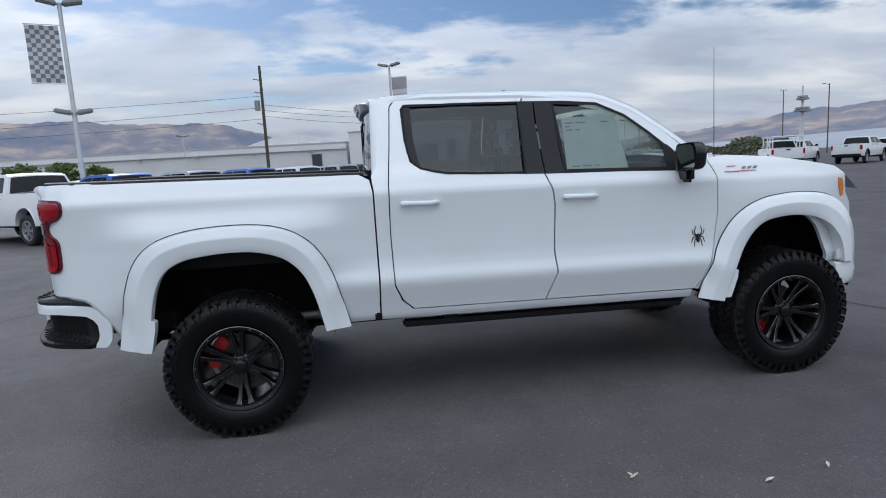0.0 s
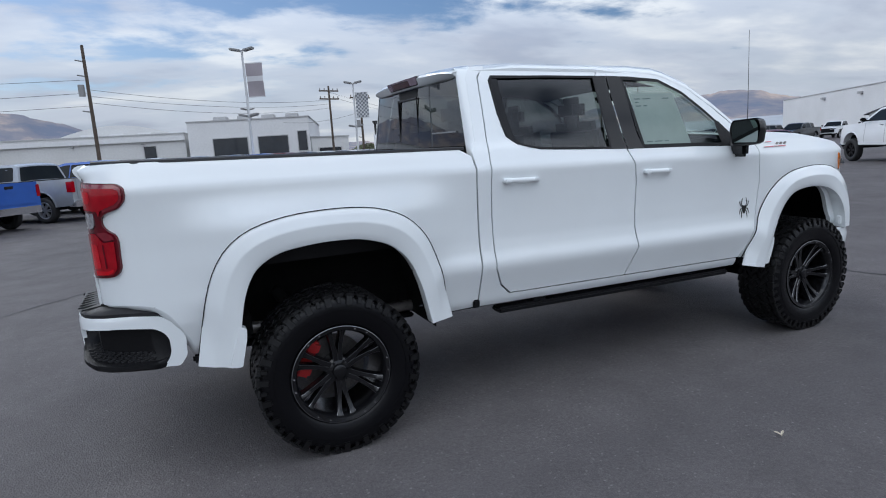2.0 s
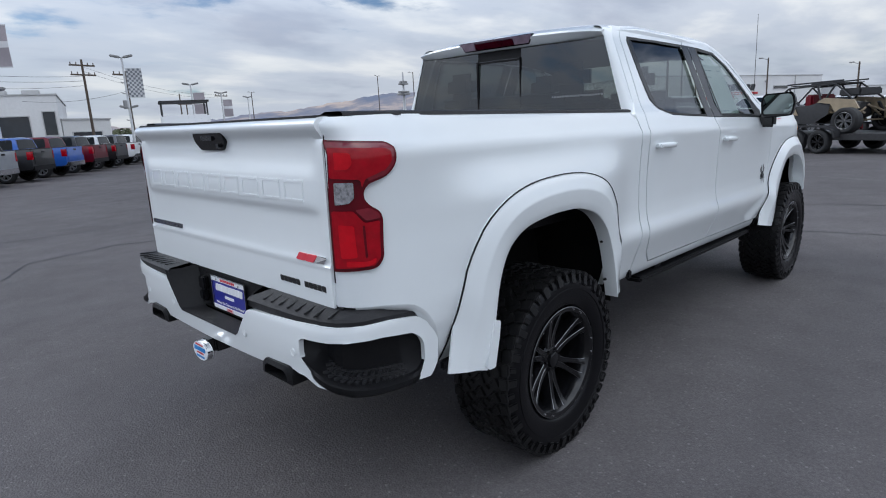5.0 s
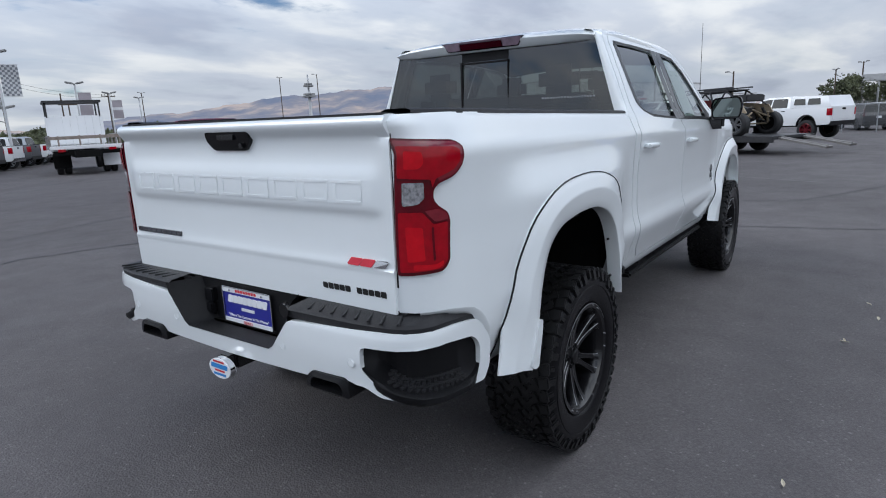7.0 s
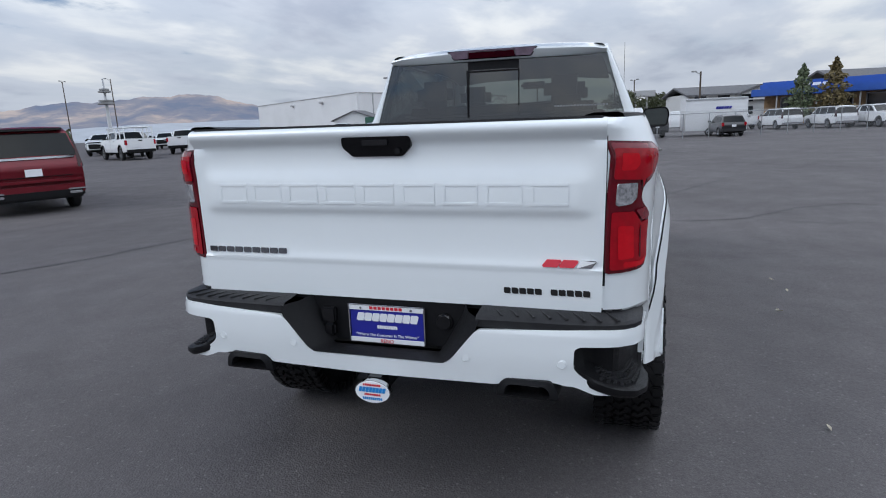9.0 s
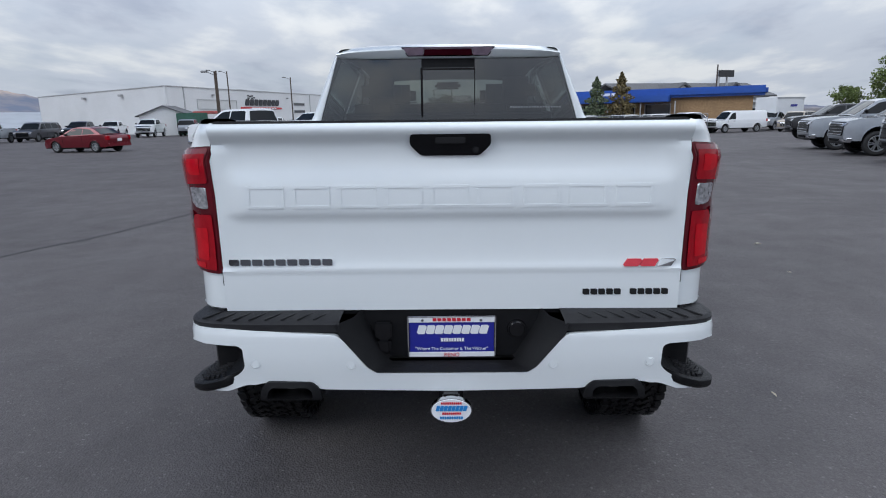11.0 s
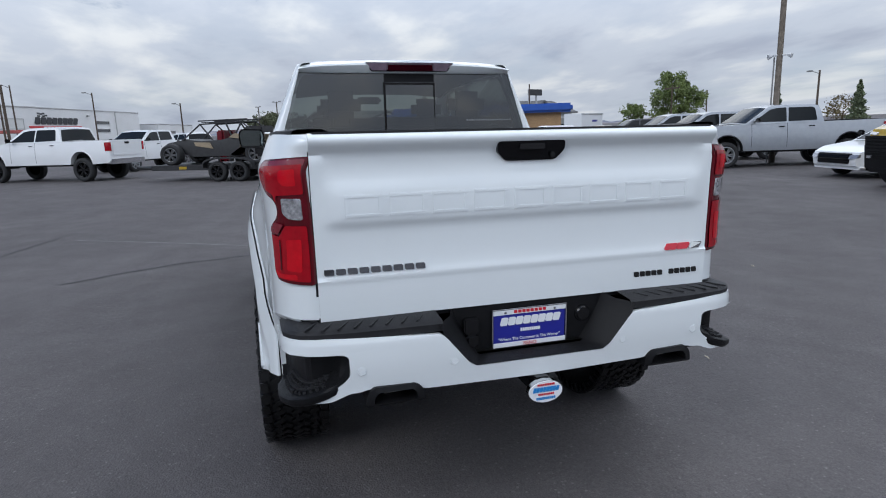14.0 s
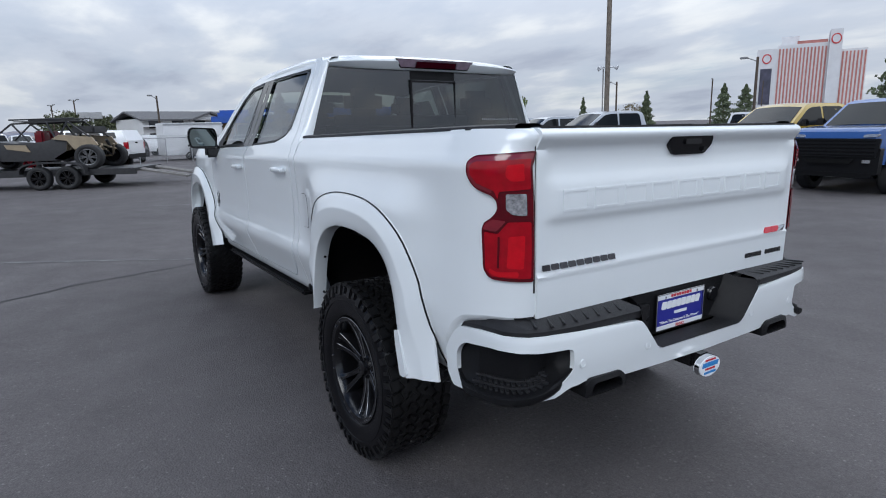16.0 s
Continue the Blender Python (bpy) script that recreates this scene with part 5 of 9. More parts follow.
def tread_mesh():
    rs = random.Random(11)
    bm = bmesh.new()
    R = 0.425
    n = 46
    for i in range(n):
        for row in range(7):
            a = 2 * math.pi * (i + (0.0, 0.55, 0.1, 0.6, 0.15, 0.65, 0.2)[row]) / n + rs.uniform(-0.006, 0.006)
            hgt = 0.0155 + rs.uniform(-0.001, 0.001)
            if row in (0, 6):  # shoulder block, running down onto the sidewall
                sg = 1 if row == 0 else -1
                long = 0.048 if i % 2 else 0.036
                m = Matrix.Rotation(-a, 4, "Y") @ Matrix.Translation((R + hgt / 2 - 0.002, sg * (0.134 - (0.004 if i % 2 else 0.0)), 0)) @ Matrix.Rotation(sg * radians(9), 4, "X")
                box(bm, 0, 0, 0, hgt + 0.003, long, 0.053, m, bevel=0.005)
                m = Matrix.Rotation(-a, 4, "Y") @ Matrix.Translation((R - 0.018, sg * 0.1495, 0)) @ Matrix.Rotation(sg * radians(-14), 4, "Z")
                box(bm, 0, 0, 0, 0.060 if i % 2 else 0.036, 0.014, 0.036 if i % 2 else 0.024, m, bevel=0.003, mi=1)
            else:  # small interlocking blocks, each an angled pair
                y = (0.084, 0.042, 0.0, -0.042, -0.084)[row - 1]
                ang = (34, -38, 36, -38, 34)[row - 1] + rs.uniform(-7, 7)
                m = Matrix.Rotation(-a, 4, "Y") @ Matrix.Translation((R + hgt / 2 - 0.003, y, 0)) @ Matrix.Rotation(radians(ang), 4, "X")
                box(bm, 0, 0.0, 0, hgt, 0.043, 0.026, m, bevel=0.002)
                m2 = m @ Matrix.Translation((0, 0.013, 0.017))
                box(bm, 0, 0, 0, hgt, 0.020, 0.026, m2)
    return bm


def wheel_mesh():
    bm = bmesh.new()
    lathe(bm, [(0.248, -0.14), (0.248, 0.11), (0.254, 0.125), (0.264, 0.134), (0.2675, 0.140), (0.2665, 0.145)], 72)
    lathe(bm, [(0.2665, 0.145), (0.2630, 0.1465)], 72, mi=1)
    lathe(bm, [(0.2630, 0.1465), (0.244, 0.141), (0.238, 0.130), (0.231, 0.112), (0.228, 0.09), (0.228, -0.12)], 72)
    lathe(bm, [(0.0, 0.100), (0.030, 0.100), (0.036, 0.096), (0.040, 0.082), (0.058, 0.078), (0.072, 0.066), (0.076, 0.03), (0.076, -0.02)], 40)
    for k in range(6):
        a = 2 * math.pi * k / 6 + math.pi / 2
        rot = Matrix.Rotation(-a, 3, "Y")
        for sg in (-1, 1):
            # the prongs leave one stem and part half way, flaring at the rim
            path = [(Vector((0.056, 0.076, sg * 0.0130)), 0.0135), (Vector((0.100, 0.081, sg * 0.0140)), 0.0130), (Vector((0.135, 0.087, sg * 0.0185)), 0.0115), (Vector((0.175, 0.097, sg * 0.0255)), 0.0115), (Vector((0.210, 0.110, sg * 0.0320)), 0.0125), (Vector((0.226, 0.119, sg * 0.0360)), 0.0165), (Vector((0.240, 0.128, sg * 0.0385)), 0.0205)]
            prev = None
            for p, w in path:
                row = [bm.verts.new(rot @ Vector(q)) for q in ((p.x, p.y - 0.05, p.z - w * 1.3), (p.x, p.y, p.z - w), (p.x, p.y + 0.0025, p.z - w * 0.84), (p.x, p.y + 0.0025, p.z + w * 0.84), (p.x, p.y, p.z + w), (p.x, p.y - 0.05, p.z + w * 1.3))]
                if prev:
                    for i in range(6):
                        f = bm.faces.new((prev[i], prev[(i + 1) % 6], row[(i + 1) % 6], row[i]))
                        if i in (1, 3) and p.x > 0.09:
                            f.material_index = 1
                prev = row
            bm.faces.new(prev)
        box(bm, 0.086, 0.055, 0, 0.070, 0.046, 0.030, Matrix.Rotation(-a, 4, "Y"))
    for k in range(6):
        a = 2 * math.pi * k / 6
        m = Matrix.Rotation(-a, 4, "Y")
        tube(bm, m @ Vector((0.052, 0.06, 0)), m @ Vector((0.052, 0.090, 0)), 0.009, 0.007, n=8)
        for d in (-0.14, 0.14):
            m = Matrix.Rotation(-a - d, 4, "Y")
            tube(bm, m @ Vector((0.254, 0.138, 0)), m @ Vector((0.254, 0.1485, 0)), 0.0048, n=6, mi=2)
    return bm


def cap_mesh():
    bm = bmesh.new()
    for k in range(5):
        a = 2 * math.pi * k / 5 + 0.3
        d, nn = Vector((math.cos(a), 0, math.sin(a))), Vector((-math.sin(a), 0, math.cos(a)))
        slab(bm, [(0.004, -0.004), (0.022, -0.006), (0.026, 0.0), (0.02, 0.005), (0.004, 0.004)], lambda u, v, w: tuple(d * u + nn * v + Vector((0, 0.0975 + w, 0))), 0.002)
    return bm


def caliper_mesh():
    bm = bmesh.new()
    box(bm, -0.165, 0.0, 0.0, 0.062, 0.07, 0.21, bevel=0.01)
    box(bm, -0.192, 0.0, 0.0, 0.035, 0.075, 0.12, bevel=0.01)
    for z in (0.066, -0.066):
        box(bm, -0.160, 0.034, z, 0.078, 0.046, 0.072, bevel=0.014)
    return bm


w0 = part("wheel", wheel_mesh(), [SATIN_BLACK, MILLED, CHROME], truck, "black alloy wheel with milled twin spokes")
t0 = part("tyre", tyre_mesh(), [RUBBER, SIDEWALL], w0, "chunky all-terrain tyre", smooth=30)
b0 = tagged(part("tread", tread_mesh(), [RUBBER, SIDEWALL], w0, smooth=30), "interlocking rubber tread blocks", kind="stuff")
d0 = part("brake_disc", lathe(bmesh.new(), [(0.07, -0.03), (0.17, -0.03), (0.17, -0.055), (0.07, -0.055)], 40, closed=True), ROTOR, w0, "steel brake disc")
c0 = part("brake_caliper", caliper_mesh(), RED_PAINT, w0, "red brake caliper")
k0 = part("centre_cap", cap_mesh(), RIM_SILVER, w0, smooth=0)
w0.matrix_basis = Matrix.Translation((0, 0.905, 0.44)) @ Matrix.Rotation(radians(9), 4, "Y")
c0.matrix_basis = pose(0, -0.04, 0, 0, 12, 0)
for x, s in ((3.745, 1), (0, -1), (3.745, -1)):
    w = again(w0, truck, Matrix.Translation((x, s * 0.905, 0.44)) @ (Matrix.Rotation(radians(-13 if x else 4), 4, "Y") if s > 0 else Matrix.Rotation(math.pi, 4, "Z") @ Matrix.Rotation(radians(27 if x else 2), 4, "Y")))
    again(t0, w)
    tagged(again(b0, w), "interlocking rubber tread blocks", kind="stuff")
    again(d0, w)
    again(k0, w)
    again(c0, w, pose(0, -0.04, 0, 0, (-15 if x else 28) if s > 0 else 180 + (18 if x else -28), 0))

# ---------------------------------------------------------------- ground


def asphalt():
    mt = bpy.data.materials.new("asphalt")
    mt.use_nodes = True
    nt = mt.node_tree
    b = nt.nodes["Principled BSDF"]
    N, L = nt.nodes.new, nt.links.new
    geo = N("ShaderNodeTexCoord")

    def nz(scale, detail, rough=0.6):
        n = N("ShaderNodeTexNoise")
        n.inputs["Scale"].default_value, n.inputs["Detail"].default_value, n.inputs["Roughness"].default_value = scale, detail, rough
        L(geo.outputs["Object"], n.inputs["Vector"])
        return n.outputs["Fac"]

    def remap(v, a, c, lo, hi):
        r = N("ShaderNodeMapRange")
        L(v, r.inputs[0])
        for i, q in enumerate((a, c, lo, hi)):
            r.inputs[i + 1].default_value = q
        return r.outputs[0]

    def mul(a, c):
        n = N("ShaderNodeMath")
        n.operation = "MULTIPLY"
        L(a, n.inputs[0])
        L(c, n.inputs[1])
        return n.outputs[0]

    broad = remap(nz(0.22, 6), 0.3, 0.7, 0.86, 1.14)
    mid = remap(nz(2.6, 6, 0.65), 0.3, 0.7, 0.88, 1.12)
    grain = remap(nz(150, 3, 0.7), 0.3, 0.7, 0.74, 1.26)
    grit = N("ShaderNodeTexVoronoi")
    grit.inputs["Scale"].default_value = 95
    L(geo.outputs["Object"], grit.inputs["Vector"])
    specks = remap(grit.outputs["Distance"], 0.05, 0.22, 1.35, 0.97)
    chips = remap(nz(48, 4, 0.75), 0.3, 0.7, 0.8, 1.2)
    peb = N("ShaderNodeTexVoronoi")
    peb.inputs["Scale"].default_value = 42
    L(geo.outputs["Object"], peb.inputs["Vector"])
    pick = N("ShaderNodeSeparateColor")
    L(peb.outputs["Color"], pick.inputs[0])
    pale = mul(remap(pick.outputs[0], 0.86, 0.92, 0.0, 1.0), remap(peb.outputs["Distance"], 0.15, 0.38, 1.0, 0.0))
    k = mul(mul(mul(mul(broad, mid), mul(grain, specks)), chips), remap(pale, 0.0, 1.0, 0.98, 1.6))
    sc = N("ShaderNodeVectorMath")
    sc.operation = "SCALE"
    sc.inputs[0].default_value = ASPHALT_COL
    L(k, sc.inputs["Scale"])
    L(sc.outputs[0], b.inputs["Base Color"])
    L(remap(nz(1.2, 5), 0.3, 0.7, 0.62, 0.82), b.inputs["Roughness"])
    b.inputs["Specular IOR Level"].default_value = 0.12
    bp = N("ShaderNodeBump")
    bp.inputs["Strength"].default_value, bp.inputs["Distance"].default_value = 0.55, 0.006
    L(grit.outputs["Distance"], bp.inputs["Height"])
    L(bp.outputs[0], b.inputs["Normal"])
    return mt


ASPHALT_COL = (0.108, 0.100, 0.101)
ASPHALT = asphalt()


def ground_z(x, y):
    """Under the pickup the lot tilts a little; further off it is level."""
    r = math.hypot((x - 1.9) / 1.3, y)
    k = 1.0 if r < 3 else max(0.0, 1 - (r - 3) / 6)
    a, b = min(1.0, max(0.0, (x - 22) / 24)), min(1.0, max(0.0, (8 - y) / 10))
    return math.tan(radians(0.69)) * y * k * k * (3 - 2 * k) - 0.58 * a * a * (3 - 2 * a) * b * b * (3 - 2 * b)


def settled(x, y):
    """A place far off, moved along the line of sight to where the falling lot lies under it; also how much further that is."""
    k = 1.0
    for _ in range(12):
        k = 0.5 * k + 0.5 * (1.62 - ground_z(-3 + (x + 3) * k, -0.5 + (y + 0.5) * k)) / 1.62
    if x < 20:
        k = 1.0
    return -3 + (x + 3) * k, -0.5 + (y + 0.5) * k, k


bm = bmesh.new()
gs = np.arange(-14, 18.01, 0.8)
xs = np.r_[-4800, -1500, -500, -150, -50, gs, np.arange(20, 50.1, 3), 70, 150, 500, 1500, 4800]
ys = np.r_[-4800, -1500, -500, -150, -50, -30, np.arange(-14, 14.01, 0.8), 25, 50, 150, 500, 1500, 4800]
vv = [[bm.verts.new((float(x), float(y), ground_z(x, y))) for y in ys] for x in xs]
for i in range(len(xs) - 1):
    for j in range(len(ys) - 1):
        bm.faces.new((vv[i][j], vv[i + 1][j], vv[i + 1][j + 1], vv[i][j + 1]))
tagged(part("ground", bm, ASPHALT), "dark grey asphalt of a car park, with cracks and grit", "ground", kind="structure")

TAR = material("crack_filler", (0.022, 0.022, 0.024), 0.7, vary=0.3, scale=20)
STRIPE = material("worn_stripe", (0.13, 0.13, 0.128), 0.8, vary=0.4, scale=9)
rs = random.Random(21)


def crack(pts, w, mat, name="crack", label="dark crack running across the asphalt", wobble=0.05):
    P = [Vector(p) for p in pts]
    line = []
    for a, b in zip(P, P[1:]):
        n = max(2, int((b - a).length / 0.12))
        for i in range(n):
            line.append(a.lerp(b, i / n))
    line.append(P[-1])
    bm = bmesh.new()
    prev, off = None, 0.0
    for i, p in enumerate(line):
        d = (line[min(i + 1, len(line) - 1)] - line[max(i - 1, 0)]).normalized()
        nn = Vector((-d.y, d.x))
        off = off * 0.8 + rs.uniform(-1, 1) * wobble * 0.5
        q = p + nn * off
        ww = w * rs.uniform(0.4, 1.2)
        row = [bm.verts.new((q + nn * s * ww).to_3d() + Vector((0, 0, ground_z(q.x, q.y) + 0.004))) for s in (-0.5, 0.5)]
        if prev:
            bm.faces.new((prev[0], prev[1], row[1], row[0]))
        prev = row
    return tagged(part(name, bm, mat, smooth=0), label, "crack", "cracks in the asphalt", "structure")


crack([(-4.2, 2.2), (-1.87, 4.57), (-1.17, 5.78), (-0.64, 6.75), (0.5, 7.1), (1.94, 6.48), (2.9, 5.95), (3.96, 5.63), (5.0, 5.1), (5.8, 4.9), (8.5, 4.3)], 0.035, TAR)
crack([(4.2, 3.3), (4.86, 2.25), (5.2, 1.1), (5.6, 0.4), (6.1, -0.8), (6.5, -2.4), (7.6, -3.5), (8.0, -4.3), (7.6, -5.2), (6.9, -7.1), (6.5, -8.6)], 0.032, TAR)
crack([(7.9, 0.6), (8.5, -0.44), (8.7, -1.3), (10.0, -1.9), (11.5, -2.7), (14, -4.2)], 0.04, TAR)
crack([(6.57, -2.5), (6.2, -3.6), (6.4, -5.4), (5.6, -7.2)], 0.02, TAR)
crack([(-6, 9), (-4, 8.6), (-1.8, 9.6), (0.6, 9.2), (4, 10.1), (9, 9.2)], 0.03, TAR)
for a, b in (((7.53, 4.05), (5.5, 0.8)), ((9.6, -11.7), (9.0, -12.4)), ((11.9, -12.6), (11.5, -13.2)), ((15.5, -13.4), (15.2, -14.4)), ((12.5, 0.6), (11.4, -1.5))):
    crack([a, b], 0.07, STRIPE, "parking_stripe", "worn pale parking stripe on the asphalt", wobble=0.0)

LEAF = material("dry_leaf", (0.62, 0.56, 0.44), 0.8, vary=0.2, scale=60)


def litter(x, y, size, turn, n):
    """A curled dry leaf or scrap."""
    bm = bmesh.new()
    for k in range(n):
        a = turn + k * 1.7
        d, q = Vector((math.cos(a), math.sin(a))), Vector((-math.sin(a), math.cos(a)))
        rows = []
        for i in range(5):
            t = i / 4
            w = size * 0.22 * math.sin(math.pi * min(0.97, t + 0.06))
            c = d * size * t
            z = 0.004 + 0.018 * t * (1 - 0.4 * t)
            rows.append([bm.verts.new((c + q * w * s_).to_3d() + Vector((0, 0, z + 0.006 * abs(s_)))) for s_ in (-1, 0, 1)])
        for p, r in zip(rows, rows[1:]):
            for j in range(2):
                bm.faces.new((p[j], p[j + 1], r[j + 1], r[j]))
    o = part("dry_leaf", bm, LEAF)
    o.location = (x, y, ground_z(x, y) + 0.002)
    return tagged(o, "small curled pale leaf lying on the asphalt", "leaf", "dry leaves")


for x, y, sz, tn, n in ((2.05, -2.07, 0.035, 0.4, 3), (2.64, -2.26, 0.05, 0.1, 1), (3.02, -2.22, 0.04, 1.1, 1), (4.17, -3.88, 0.05, 2.2, 3), (2.17, -4.27, 0.04, 0.5, 1), (2.81, -3.54, 0.04, 1.5, 1), (0.08, -1.9, 0.04, 0.3, 1)):
    litter(x, y, sz, tn, n)

# loose grit
bm = bmesh.new()
rs2 = random.Random(5)
for i in range(900):
    x, y = rs2.uniform(-4.5, 7), rs2.uniform(-6, 6)
    sz = rs2.uniform(0.002, 0.006)
    z = ground_z(x, y)
    v = [bm.verts.new((x + sz * math.cos(a) * rs2.uniform(0.6, 1.3), y + sz * math.sin(a) * rs2.uniform(0.6, 1.3), z)) for a in (0.3, 2.2, 4.4)]
    t_ = bm.verts.new((x, y, z + sz * 0.9))
    for k in range(3):
        bm.faces.new((v[k], v[(k + 1) % 3], t_))
tagged(part("grit", bm, material("grit_stone", (0.14, 0.135, 0.13), 0.8, vary=0.4, scale=5), smooth=0), "scattered fine grit on the asphalt", "grit", kind="stuff")

# ---------------------------------------------------------------- other vehicles
LAMP_SMOKED = material("lamp_smoked", (0.035, 0.004, 0.007), 0.12, spec=0.3, coat=0.5, vary=0.2, scale=8)
CAR_GLASS = material("car_glass", (0.010, 0.012, 0.013), 0.06, spec=0.2, vary=0.2, scale=2)
CAR_PAINT = {
    "white": material("car_white", (0.74, 0.75, 0.76), 0.35, coat=0.9, vary=0.02, scale=4, dirt=(0.55, 0.54, 0.52), dirt_scale=2, dirt_amount=0.15),
    "silver": material("car_silver", (0.34, 0.36, 0.39), 0.35, metal=0.45, coat=0.9, vary=0.05, scale=6),
    "blue": material("car_blue", (0.02, 0.10, 0.42), 0.35, metal=0.2, coat=0.9, vary=0.06, scale=6),
    "navy": material("car_navy", (0.03, 0.09, 0.28), 0.35, metal=0.2, coat=0.9, vary=0.06, scale=6),
    "black": material("car_black", (0.012, 0.012, 0.014), 0.3, coat=0.8, vary=0.1, scale=6),
    "grey": material("car_grey", (0.09, 0.09, 0.10), 0.35, metal=0.3, coat=0.8, vary=0.06, scale=6),
    "red": material("car_red", (0.135, 0.002, 0.010), 0.3, metal=0.35, coat=0.4, vary=0.12, scale=3),
    "yellow": material("car_yellow", (0.40, 0.265, 0.010), 0.35, coat=0.9, vary=0.05, scale=6),
    "tan": material("car_tan", (0.33, 0.28, 0.22), 0.4, metal=0.3, coat=0.8, vary=0.05, scale=6),
}
CAR_TYRE = material("car_tyre", (0.015, 0.015, 0.016), 0.75, vary=0.25, scale=20)


def prism(outline, hw, step=0.3, vstep=0.14, cross=(-1, -0.85, -0.5, 0, 0.5, 0.85, 1), crown=0.0):
    """A body from a side outline: two sides of half width hw(x, z) and a skin between them."""
    bm = sheet(outline, lambda u, v: (u, hw(u, v), v), step, vstep=vstep)
    edge = [tuple(e.verts) for e in bm.edges if e.is_boundary]
    right = {}
    for v in list(bm.verts):
        right[v] = bm.verts.new((v.co.x, -v.co.y, v.co.z))
    for f in [f for f in bm.faces]:
        bm.faces.new([right[v] for v in reversed(f.verts)])
    cols = {}

    def col(v):
        if v not in cols:
            y = v.co.y
            cols[v] = [right[v]] + [bm.verts.new((v.co.x, y * c, v.co.z + crown * (1 - c * c))) for c in cross[1:-1]] + [v]
        return cols[v]

    for a, b in edge:
        p, q = col(a), col(b)
        for i in range(len(p) - 1):
            bm.faces.new((p[i], p[i + 1], q[i + 1], q[i]))
    return bm


def wheel_arch(cx, r, z0, n=9):
    return [(cx + r * math.cos(math.pi * i / n), z0 + (r * math.sin(math.pi * i / n)) * 1.02) for i in range(n + 1)]


